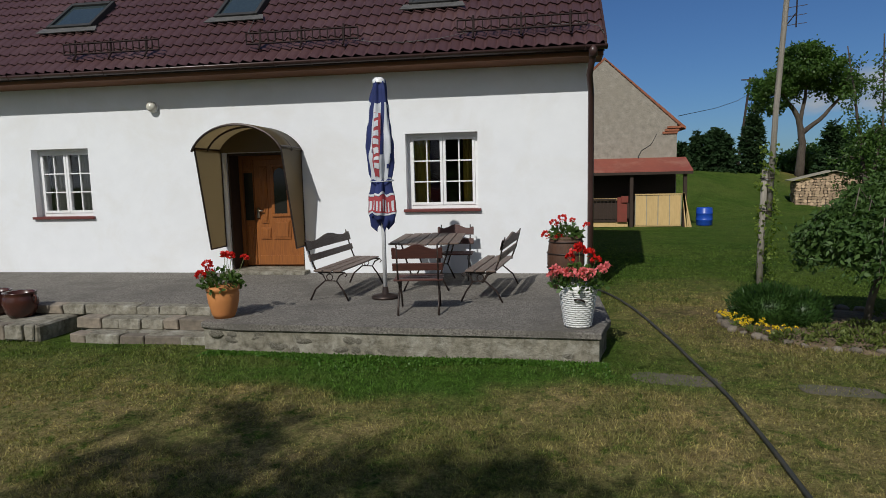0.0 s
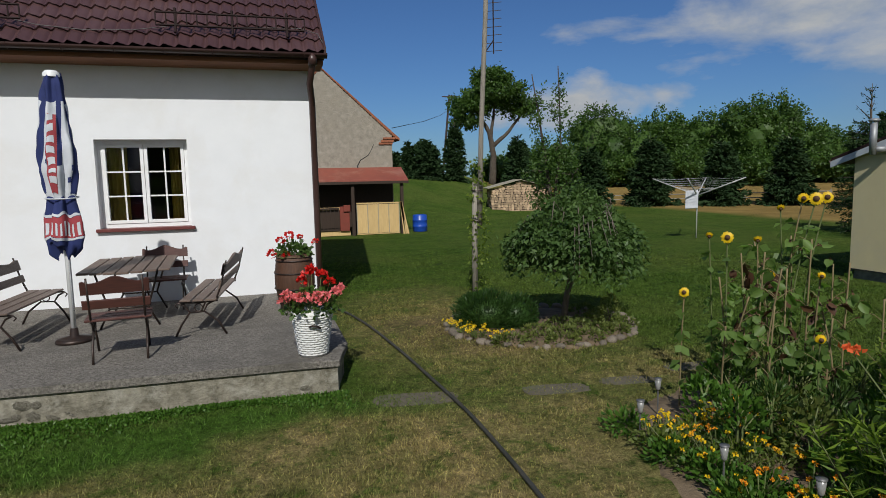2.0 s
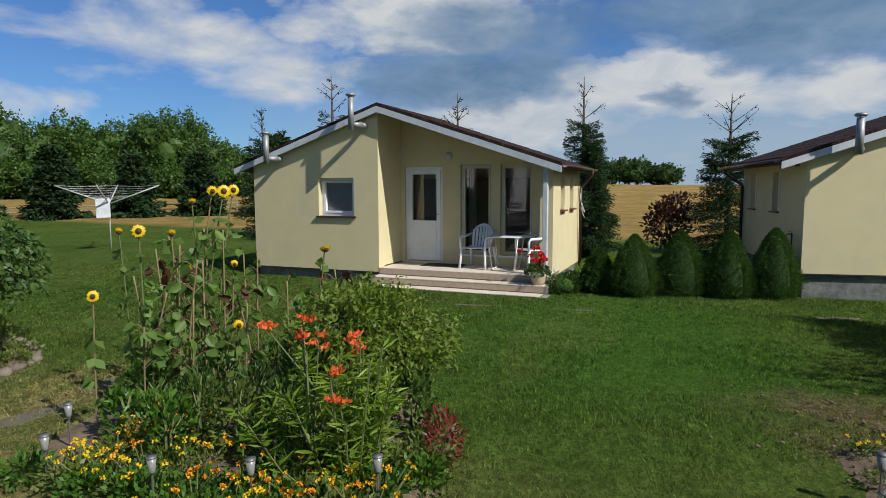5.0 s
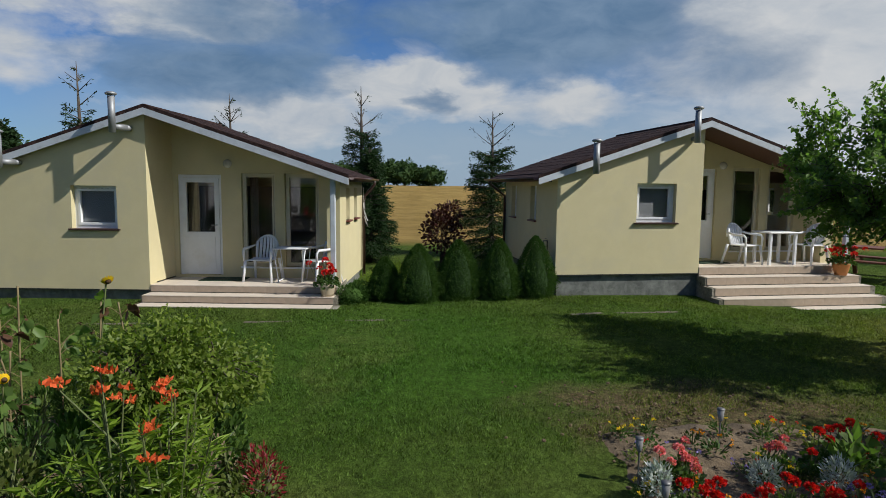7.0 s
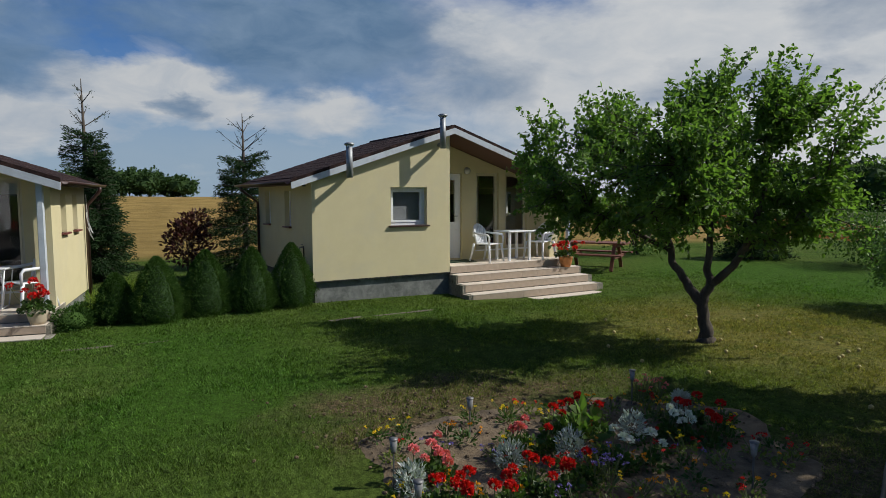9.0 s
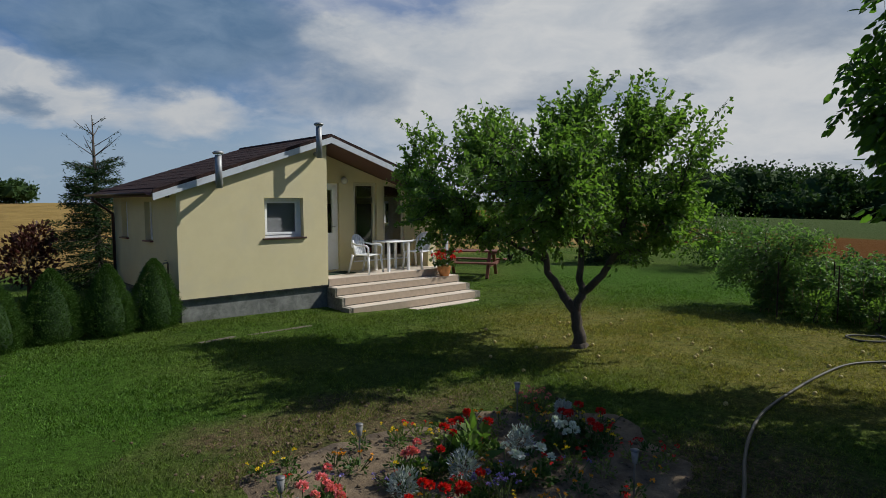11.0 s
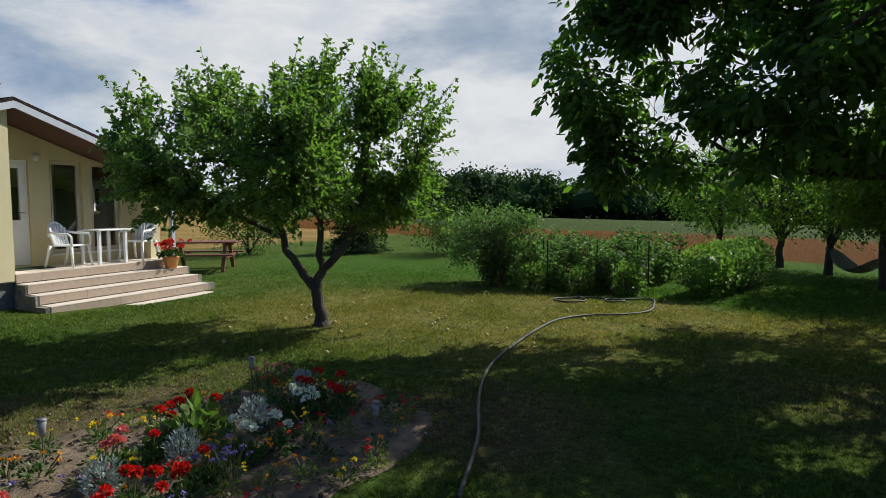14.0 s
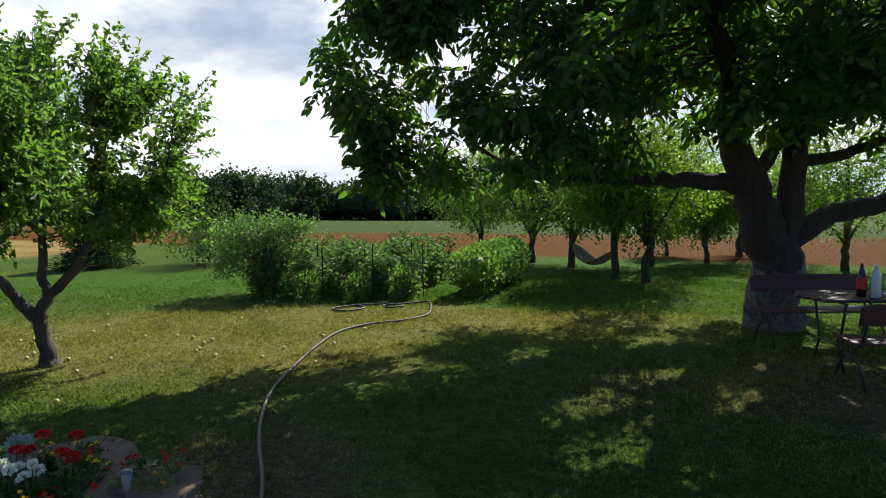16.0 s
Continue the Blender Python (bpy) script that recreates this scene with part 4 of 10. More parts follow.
def ring(bm, x0, x1, z0, z1, y0, y1, w):
    """A rectangular frame of width w, one connected body."""
    out, inn = ((x0, z0), (x1, z0), (x1, z1), (x0, z1)), ((x0 + w, z0 + w), (x1 - w, z0 + w), (x1 - w, z1 - w), (x0 + w, z1 - w))
    v = [[bm.verts.new((x, y, z)) for x, z in loop] for y in (y0, y1) for loop in (out, inn)]
    for i in range(4):
        j = (i + 1) % 4
        bm.faces.new((v[0][i], v[0][j], v[1][j], v[1][i]))
        bm.faces.new((v[2][j], v[2][i], v[3][i], v[3][j]))
        bm.faces.new((v[0][j], v[0][i], v[2][i], v[2][j]))
        bm.faces.new((v[1][i], v[1][j], v[3][j], v[3][i]))


def window(parent, x0, x1, z0, z1, y, mat, sashes=2, bars=(1, 2), sill=None, fr=0.06, name="window", label="white plastic frame", depth=0.07):
    """A glazed frame standing in the plane y (local), seen from -y."""
    bm = bmesh.new()
    ring(bm, x0, x1, z0, z1, y, y + depth, fr)
    win = part(name, bm, mat, parent, label)
    w = (x1 - x0 - 2 * fr) / sashes
    panes = []
    for i in range(sashes):
        a, b = x0 + fr + i * w, x0 + fr + (i + 1) * w
        s = fr * 0.85
        g = 0.004
        bm = bmesh.new()
        ring(bm, a + g, b - g, z0 + fr + g, z1 - fr - g, y - 0.012, y + depth - 0.015, s - g)
        part("sash", bm, mat, win)
        nx, nz = bars
        for k in range(1, nx + 1):
            q = a + s + (b - a - 2 * s) * k / (nx + 1)
            bm = bmesh.new()
            box(bm, q - 0.011, q + 0.011, y + 0.004, y + 0.03, z0 + fr + s, z1 - fr - s)
            part("glazing_bar", bm, mat, win)
        for k in range(1, nz + 1):
            q = z0 + fr + s + (z1 - z0 - 2 * fr - 2 * s) * k / (nz + 1)
            bm = bmesh.new()
            box(bm, a + s, b - s, y + 0.002, y + 0.028, q - 0.011, q + 0.011)
            part("glazing_bar", bm, mat, win)
        panes.append((a + s - 0.005, b - s + 0.005, z0 + fr + s - 0.005, z1 - fr - s + 0.005))
    for a, b, c, d in panes:
        bm = bmesh.new()
        box(bm, a, b, y + 0.032, y + 0.038, c, d)
        p = part("pane", bm, M["glass"], win, "clear window glass")
        p.visible_shadow = False
    if sill:
        bm = bmesh.new()
        box(bm, x0 - sill[0], x1 + sill[0], sill[1], y + 0.01, z0 - sill[2], z0)
        part("sill", bm, sill[3], win, sill[4], False, 0.006)
    return win


def drape(parent, x0, x1, y, z0, z1, mat, label, folds=5, amp=0.03, name="curtain"):
    bm = bmesh.new()
    n = folds * 8
    lo, hi = [], []
    for i in range(n + 1):
        x = x0 + (x1 - x0) * i / n
        yy = y + amp * math.sin(2 * math.pi * folds * i / n)
        lo.append(bm.verts.new((x, yy, z0)))
        hi.append(bm.verts.new((x, yy * 1.0 + 0.005, z1)))
    for i in range(n):
        bm.faces.new((lo[i], lo[i + 1], hi[i + 1], hi[i]))
    bmesh.ops.solidify(bm, geom=list(bm.faces), thickness=0.004)
    return part(name, bm, mat, parent, label, True)


# ---- the white house ----
WY = 10.11
HX0, HX1 = -15.0, 0.45


def build_house():
    h = thing("house", pose(0, 0, 0), "long white rendered house under a brown metal tile roof", "house")
    holes = [(-10.12, -8.89, 1.42, 2.74), (-2.69, -1.42, 1.47, 2.81), (-6.08, -4.64, 0.40, 2.56)]
    bm = bmesh.new()
    wall(bm, [HX0, HX1], 0.0, 3.92, holes, WY, WY + 0.42, "y")
    part("wall", bm, M["render"], h, "white rendered front wall")
    gable = lambda y: min(3.92 + (y - WY) * 0.84, 3.92 + (WY + 8.2 - y) * 0.84)
    bm = bmesh.new()
    wall(bm, [WY + 0.42, WY + 4.1, WY + 8.2], 0.0, gable, [], HX1 - 0.42, HX1, "x")
    part("wall", bm, M["render"], h, "white rendered gable wall")
    bm = bmesh.new()
    wall(bm, [WY + 0.42, WY + 4.1, WY + 8.2], 0.0, gable, [], HX0, HX0 + 0.42, "x")
    part("wall", bm, M["render"], h)
    bm = bmesh.new()
    box(bm, HX0 + 0.42, HX1 - 0.42, WY + 7.8, WY + 8.2, 0, 3.92)
    part("wall", bm, M["render"], h)
    # floor, ceiling and partition, coloured near-black for the shade indoors
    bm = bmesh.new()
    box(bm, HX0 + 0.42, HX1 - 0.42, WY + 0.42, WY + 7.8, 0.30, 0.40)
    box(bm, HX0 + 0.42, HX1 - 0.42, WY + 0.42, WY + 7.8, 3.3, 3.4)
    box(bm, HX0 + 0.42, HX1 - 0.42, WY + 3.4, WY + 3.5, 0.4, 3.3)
    part("inner_floor", bm, M["dark"], h, "rooms behind the windows, their shade put into a near-black colour")
    # roof of pressed metal tile: a wave across, a step every row
    ye, ze, sl = 9.60, 4.07, math.radians(40)
    col, row, length = 0.2, 0.36, 5.9
    xs = np.arange(HX0 - 0.25, HX1 + 0.24, col / 8)
    rows = int(length / row)
    prof = 0.020 * np.sin(2 * np.pi * xs / col) + 0.009 * np.sin(4 * np.pi * xs / col + 0.6)
    lines = []
    for i in range(rows):
        for s, lift in ((i * row, 0.030), (i * row + row * 0.5, 0.014), ((i + 1) * row, 0.0)):
            scal = 0.035 * np.cos(2 * np.pi * xs / col) * (1 if lift > 0.02 else 0)
            ss = s + (0 if lift == 0 else 0.0) - (0.012 if lift > 0.02 else 0) + scal * 0.35
            off = prof + lift
            lines.append(np.stack([xs, ye + ss * math.cos(sl) - off * math.sin(sl), ze + ss * math.sin(sl) + off * math.cos(sl)], 1))
    v = np.concatenate(lines)
    n = len(xs)
    f = np.array([(j * n + i, j * n + i + 1, (j + 1) * n + i + 1, (j + 1) * n + i) for j in range(len(lines) - 1) for i in range(n - 1)])
    me = np_mesh("roof", v, f, M["rooftile"])
    me.polygons.foreach_set("use_smooth", [True] * len(me.polygons))
    me.set_sharp_from_angle(angle=radians(35))
    roof = new("roof", me)
    roof.parent = h
    tagged(roof, "dark brown wavy metal roof tiles")
    bm = bmesh.new()
    rz = ze + length * math.sin(sl)
    ry = ye + length * math.cos(sl)
    prism(bm, [(ye, ze - 0.03), (ry, rz - 0.03), (2 * ry - ye, ze - 0.03), (2 * ry - ye, ze - 0.12), (ry, rz - 0.15), (ye, ze - 0.12)], HX0 - 0.24, HX1 + 0.20, "x")
    part("roof_deck", bm, M["gutter"], h)
    bm = bmesh.new()
    prism(bm, [(ye - 0.03, ze - 0.10), (ry, rz - 0.12), (ry, rz + 0.05), (ye - 0.03, ze + 0.07)], HX1 + 0.20, HX1 + 0.235, "x")
    part("verge_board", bm, M["gutter"], h)
    bm = bmesh.new()
    prism(bm, [(ye + 0.06, ze - 0.17), (WY, ze - 0.20), (WY, ze - 0.13), (ye + 0.06, ze - 0.10)], HX0 - 0.2, HX1 + 0.19, "x")
    part("soffit", bm, M["soffit"], h, "warm brown boarded soffit")
    # gutter: a half round with brackets
    bm = bmesh.new()
    gy, gz, gr = 9.54, 4.035, 0.068
    ring = [(gy + gr * math.cos(a), gz + gr * math.sin(a)) for a in (math.pi + k * math.pi / 8 for k in range(9))]
    inner = [(gy + (gr - 0.006) * math.cos(a), gz + (gr - 0.006) * math.sin(a)) for a in (2 * math.pi - k * math.pi / 8 for k in range(9))]
    prism(bm, ring + inner, HX0 - 0.25, HX1 + 0.24, "x")
    g = part("gutter", bm, M["gutter"], h, "brown half-round gutter", True)
    for i in range(24):
        x = HX1 - 0.1 - i * 0.64
        bm = bmesh.new()
        tube(bm, [(x, gy + (gr + 0.004) * math.cos(a), gz + (gr + 0.004) * math.sin(a)) for a in (math.pi + k * math.pi / 6 for k in range(7))], 0.007, 5)
        part("bracket", bm, M["gutter"], g)
    bm = bmesh.new()
    tube(bm, [(HX1 + 0.02, gy, gz - 0.02), (HX1 + 0.02, gy, gz - 0.14), (HX1 - 0.02, gy + 0.16, gz - 0.42), (HX1 + 0.03, WY - 0.10, gz - 0.68), (HX1 + 0.03, WY - 0.10, 1.6), (HX1 + 0.03, WY - 0.10, 0.12)], 0.05, 10)
    tube(bm, [(HX1 + 0.02, gy, gz - 0.01), (HX1 + 0.02, gy, gz - 0.17)], 0.07, 10)
    part("downpipe", bm, M["gutter"], h, "brown round downpipe at the corner", True)
    # small bracket shadows come from a row of soffit pegs
    # windows
    window(h, -10.12, -8.89, 1.44, 2.74, WY + 0.16, M["pvc"], 2, (1, 2), (0.05, WY - 0.06, 0.05, M["sill"], "red-brown outer sill"))
    window(h, -2.69, -1.42, 1.49, 2.81, WY + 0.16, M["pvc"], 2, (1, 2), (0.05, WY - 0.06, 0.05, M["sill"], "red-brown outer sill"))
    for a, b, c in ((-2.60, -2.32, "curtain"), (-1.72, -1.52, "curtain")):
        drape(h, a, b, WY + 0.36, 1.5, 2.8, M["curtain"], "yellow curtain drawn aside", 4)
    drape(h, -9.98, -9.66, WY + 0.34, 1.45, 2.72, M["lace"], "white net curtain", 5)
    drape(h, -9.35, -9.08, WY + 0.34, 1.45, 2.72, M["lace"], "white net curtain", 4)
    # double door in a deep, dark boarded reveal
    y = WY + 0.40
    bm = bmesh.new()
    box(bm, -6.08, -6.045, WY + 0.05, y + 0.06, 0.40, 2.56)
    part("reveal_lining", bm, M["darkwood"], h, "dark brown boarded reveal")
    bm = bmesh.new()
    box(bm, -4.675, -4.64, WY + 0.05, y + 0.06, 0.40, 2.56)
    part("reveal_lining", bm, M["darkwood"], h)
    bm = bmesh.new()
    box(bm, -6.045, -4.675, WY + 0.05, y + 0.06, 2.525, 2.56)
    part("reveal_lining", bm, M["darkwood"], h)
    bm = bmesh.new()
    box(bm, -6.045, -5.98, y, y + 0.1, 0.40, 2.525)
    box(bm, -4.74, -4.675, y, y + 0.1, 0.40, 2.525)
    box(bm, -5.98, -4.74, y, y + 0.1, 2.45, 2.525)
    door = part("door", bm, M["door"], h, "orange-brown varnished wooden front door", False, 0.006)
    for lx0, lx1, panels in ((-5.98, -5.775, ((-5.95, -5.81, 0.55, 1.20), (-5.95, -5.81, 2.25, 2.40))),
                             (-5.765, -4.74, ((-5.66, -5.46, 0.93, 1.16), (-5.40, -5.06, 0.93, 1.30), (-5.0, -4.82, 0.93, 1.16), (-5.64, -5.50, 1.24, 2.32), (-4.98, -4.84, 1.24, 2.32)))):
        bm = bmesh.new()
        box(bm, lx0, lx1, y + 0.04, y + 0.08, 0.42, 2.45)
        box(bm, lx0 + 0.01, lx1 - 0.01, y + 0.025, y + 0.041, 0.44, 0.62)
        for x0, x1, z0, z1 in panels:
            for ins, yy in ((0.0, 0.024), (0.022, 0.014), (0.045, 0.004)):
                box(bm, x0 + ins, x1 - ins, y + yy, y + 0.041, z0 + ins, z1 - ins)
        part("leaf", bm, M["door"], door, "raised panels", False, 0.004)
    bm = bmesh.new()
    box(bm, -5.42, -5.05, y + 0.014, y + 0.040, 1.36, 1.42)
    box(bm, -5.42, -5.36, y + 0.014, y + 0.040, 1.42, 2.30)
    box(bm, -5.11, -5.05, y + 0.014, y + 0.040, 1.42, 2.30)
    box(bm, -5.42, -5.05, y + 0.014, y + 0.040, 2.30, 2.36)
    part("glass_frame", bm, M["door"], door, "moulded frame round the glass", False, 0.006)
    bm = bmesh.new()
    prism(bm, [(-5.36, 1.42), (-5.11, 1.42), (-5.11, 2.16), (-5.15, 2.25), (-5.235, 2.29), (-5.32, 2.25), (-5.36, 2.16)], y + 0.02, y + 0.046, "y")
    part("door_glass", bm, M["smokedark"], door, "dark arched glass strip")
    bm = bmesh.new()
    box(bm, -5.96, -5.79, y + 0.02, y + 0.041, 1.30, 2.20)
    part("door_glass", bm, M["smokedark"], door, "dark narrow glass strip")
    bm = bmesh.new()
    tube(bm, [(-5.70, y + 0.03, 1.48), (-5.70, y - 0.04, 1.48), (-5.58, y - 0.045, 1.48)], 0.012, 6)
    box(bm, -5.725, -5.675, y + 0.01, y + 0.03, 1.34, 1.54)
    part("door_handle", bm, M["brass"], door, "pale metal lever handle", True)
    bm = bmesh.new()
    box(bm, -6.10, -4.55, WY - 0.28, WY + 0.4, 0.34, 0.405)
    part("threshold", bm, M["concrete"], h, "worn door step", False, 0.012)
    # round wall lamp
    lamp = thing("wall_lamp", pose(-7.45, WY, 3.45), "round glass bulkhead lamp on the white wall", "lamp")
    bm = bmesh.new()
    lathe(bm, [(0.10, 0.0), (0.10, 0.03), (0.085, 0.035)], 20, pose(0, 0, 0, 90))
    part("base", bm, M["pvc"], lamp, "", True)
    bm = bmesh.new()
    lathe(bm, [(0.085, 0.03), (0.10, 0.06), (0.085, 0.11), (0.045, 0.14), (0.0, 0.15)], 20, pose(0, 0, 0, 90), False)
    part("shade", bm, M["frosted"], lamp, "clear ribbed glass", True)
    return h


M["smokedark"] = material("dark_glass", (0.012, 0.014, 0.012), (0.02, 0.02, 0.018), 3, 0.08)
M["brass"] = material("pale_metal", (0.62, 0.58, 0.50), (0.55, 0.5, 0.42), 8, 0.3, metal=0.9)
M["frosted"] = material("frosted_glass", (0.62, 0.60, 0.52), (0.50, 0.48, 0.42), 12, 0.2, bump=0.3, bscale=30)


def roof_pt(x, s, off=0.0):
    sl = math.radians(40)
    return Vector((x, 9.60 + s * math.cos(sl) - off * math.sin(sl), 4.07 + s * math.sin(sl) + off * math.cos(sl)))


def build_roof_things():
    sl = 40
    for i, (x0, x1, s0, s1) in enumerate(((-10.1, -9.1, 1.60, 2.62), (-6.5, -5.62, 1.62, 2.66), (-2.70, -1.82, 1.62, 2.66))):
        w = thing("roof_window", Matrix.Translation(roof_pt((x0 + x1) / 2, s0, 0.03)) @ pose(0, 0, 0, sl), "dark framed skylight set in the brown roof", "skylight", "roof windows")
        hw, hl = (x1 - x0) / 2, s1 - s0
        bm = bmesh.new()
        box(bm, -hw, -hw + 0.07, 0, hl, -0.05, 0.09)
        box(bm, hw - 0.07, hw, 0, hl, -0.05, 0.09)
        box(bm, -hw + 0.07, hw - 0.07, 0, 0.08, -0.05, 0.085)
        box(bm, -hw + 0.07, hw - 0.07, hl - 0.1, hl, -0.05, 0.10)
        part("frame", bm, M["blackstrip"], w, "dark metal frame", False, 0.006)
        bm = bmesh.new()
        box(bm, -hw + 0.07, hw - 0.07, 0.08, hl - 0.1, 0.035, 0.05)
        part("pane", bm, M["skyglass"], w, "sky-reflecting pane")
        bm = bmesh.new()
        prism(bm, [(-hw - 0.16, -0.16), (hw + 0.16, -0.16), (hw + 0.10, 0.02), (-hw - 0.10, 0.02)], 0.03, 0.045, "z")
        part("apron", bm, M["lead"], w, "grey lead apron")
    for x0, x1 in ((-9.05, -7.15), (-5.48, -3.46), (-1.76, 0.34)):
        r = thing("snow_guard", Matrix.Translation(roof_pt((x0 + x1) / 2 + 0.06, 0.40, 0.10)), "dark metal lattice snow guard on the roof", "snow guard", "snow guards")
        hw = (x1 - x0) / 2
        bm = bmesh.new()
        for z in (0.02, 0.20):
            tube(bm, [(-hw, 0, z), (hw, 0, z)], 0.016, 5)
        part("rail", bm, M["iron2"], r)
        n = 15
        for i in range(n + 1):
            x = -hw + 2 * hw * i / n
            bm = bmesh.new()
            tube(bm, [(x, 0, 0.02), (x, 0.0, 0.20)], 0.012, 4)
            part("bar", bm, M["iron2"], r)
        for x in (-hw * 0.75, 0.0, hw * 0.75):
            bm = bmesh.new()
            tube(bm, [(x, 0.015, 0.27), (x, 0.0, 0.0), (x, -0.08, -0.10)], 0.02, 5)
            part("bracket", bm, M["iron2"], r)
    bm = bmesh.new()
    tube(bm, [roof_pt(x, s, 0.06) for x, s in ((-5.65, 1.55), (-5.6, 1.0), (-5.35, 0.55), (-3.6, 0.52), (-3.2, 0.36), (-2.6, 0.27), (-2.0, 0.33), (-1.5, 0.5), (0.35, 0.6), (0.60, 0.45), (0.66, 0.15))], 0.006, 5)
    part("cable", bm, M["lead"], thing("roof_cable", pose(0, 0, 0), "thin grey cable laid over the roof tiles", "cable"), "", True)


M["skyglass"] = material("skylight_glass", (0.03, 0.045, 0.05), (0.04, 0.055, 0.06), 2, 0.03, spec=1.0)
M["lead"] = material("lead_sheet", (0.11, 0.105, 0.10), (0.07, 0.068, 0.066), 9, 0.6, bump=0.3)
M["iron2"] = material("rusty_iron", (0.024, 0.011, 0.010), (0.016, 0.010, 0.009), 12, 0.7, spec=0.2)
build_house()
build_roof_things()


def build_canopy():
    """Arched smoked canopy with side screens over the front door."""
    c = thing("door_canopy", pose(-5.39, WY, 0), "arched porch canopy of smoked plastic on a dark frame", "canopy")
    half, y0, y1, zb, rise = 0.80, -0.95, 0.0, 2.62, 0.43
    n = 18
    arc = [(half * math.sin(a), zb - 0.05 + rise * (math.cos(a) - math.cos(1.25)) / (1 - math.cos(1.25))) for a in (-1.25 + 2.5 * k / n for k in range(n + 1))]
    arc = [(x / math.sin(1.25), z) for x, z in arc]
    bm = bmesh.new()
    prism(bm, arc + [(x, z + 0.01) for x, z in reversed(arc)], y0, y1, "y")
    part("roof_sheet", bm, M["smoke"], c, "brownish translucent arched sheet", True)
    for y in (y0, (y0 + y1) / 2, y1 - 0.03):
        bm = bmesh.new()
        tube(bm, [(x, y, z - 0.012) for x, z in arc], 0.02, 6)
        part("arch_rib", bm, M["iron"], c, "dark curved rib")
    bm = bmesh.new()
    prism(bm, arc, y1 - 0.05, y1 - 0.04, "y")
    part("end_panel", bm, M["smoke"], c, "arched back panel")
    for s in (-1, 1):
        bm = bmesh.new()
        pts = [(-0.02, zb), (y0 + 0.05, zb), (-0.42 if s > 0 else -0.55, 0.85), (-0.02, 0.85)]
        prism(bm, pts, s * (half - 0.03), s * (half - 0.022), "x")
        part("side_screen", bm, M["smoke"], c, "tapered smoked side screen")
        bm = bmesh.new()
        q = [(s * (half - 0.026), y, z) for y, z in pts]
        for a, b in zip(q, q[1:] + q[:1]):
            tube(bm, [a, b], 0.016, 5)
        part("side_frame", bm, M["iron"], c)


build_canopy()


# ---- terrace ----
def build_terrace():
    t = thing("terrace", pose(0, 0, 0), "raised grey concrete terrace with a rough stone-faced edge", "terrace", "", "structure")
    bm = bmesh.new()
    xs = [0.28 - 0.42 * i for i in range(12)]
    # slab with a slightly uneven front edge
    top = []
    rng = random.Random(4)
    front = [(0.28, 5.93)] + [(x, 6.0 + 0.03 * (0.28 - x) / 1.2 + rng.uniform(-0.012, 0.012)) for x in xs[1:-1]] + [(-4.45, 6.18), (-4.45, 7.05), (-8.6, 7.15), (-16, 7.2)]
    prism(bm, front + [(-16, WY), (0.45, WY), (0.45, 6.6), (0.34, 6.2)], 0.27, 0.345, "z")
    part("slab", bm, M["slab"], t, "dark weathered concrete top", False, 0.012)
    bm = bmesh.new()
    prism(bm, [(x + (0.02 if i else -0.02), y + 0.03) for i, (x, y) in enumerate(front)] + [(-16, WY - .05), (0.40, WY - .05), (0.40, 6.6), (0.30, 6.2)], -0.15, 0.272, "z")
    part("edge_wall", bm, M["concrete"], t, "rough concrete and rubble edge")
    for x0, x1, y0, y1, z1, nm in ((-6.6, -4.46, 6.78, 7.10, 0.23, "step"), (-6.45, -4.46, 6.42, 6.80, 0.09, "step"), (-9.6, -6.85, 6.35, 7.2, 0.22, "kerb_block")):
        bm = bmesh.new()
        box(bm, x0, x1, y0, y1, -0.1, z1)
        part(nm, bm, M["concrete"], t, "worn concrete step" if nm == "step" else "low concrete block", False, 0.025)
    r = random.Random(7)
    # uneven blocks along the worn steps
    for xa, xb, yf, zt, hh in ((-8.55, -4.5, 7.03, 0.352, 0.13), (-6.6, -4.5, 6.76, 0.236, 0.14), (-6.45, -4.5, 6.40, 0.096, 0.14), (-9.55, -6.9, 6.33, 0.228, 0.2)):
        x = xa
        while x < xb - 0.12:
            w = min(r.uniform(0.22, 0.55), xb - x)
            bm = bmesh.new()
            box(bm, 0.006, w - 0.006, -r.uniform(0.0, 0.035), 0.20, -hh, r.uniform(-0.012, 0.012))
            for v in bm.verts:
                v.co += Vector((r.uniform(-0.012, 0.012), r.uniform(-0.012, 0.012), r.uniform(-0.010, 0.010)))
            piece("kerb_stone", finish(bm, "kerb_stone", M["stone"] if r.random() < 0.45 else M["concrete"], False, 0.012), t, Matrix.Translation((x, yf, zt)))
            x += w
    # stones showing in the edge
    me = []
    for k in range(5):
        bm = bmesh.new()
        bmesh.ops.create_icosphere(bm, subdivisions=2, radius=1)
        for v in bm.verts:
            v.co *= 1 + 0.22 * noise.noise(v.co * 1.7 + Vector((k * 5, 0, 0)))
        me.append(finish(bm, "stone", M["concrete"], True))
    for i in range(46):
        x = r.uniform(-4.3, 0.24)
        y = 6.03 + 0.03 * (0.28 - x) / 1.2 if x < -0.14 else 5.96 + 0.19 * (0.28 - x)
        piece("stone", r.choice(me), t, Matrix.Translation((x, y + 0.021, r.uniform(0.03, 0.23))) @ pose(0, 0, 0, 0, r.uniform(-12, 12), 0) @ Matrix.Diagonal((r.uniform(0.05, 0.14), 0.026, r.uniform(0.03, 0.062), 1)))


build_terrace()


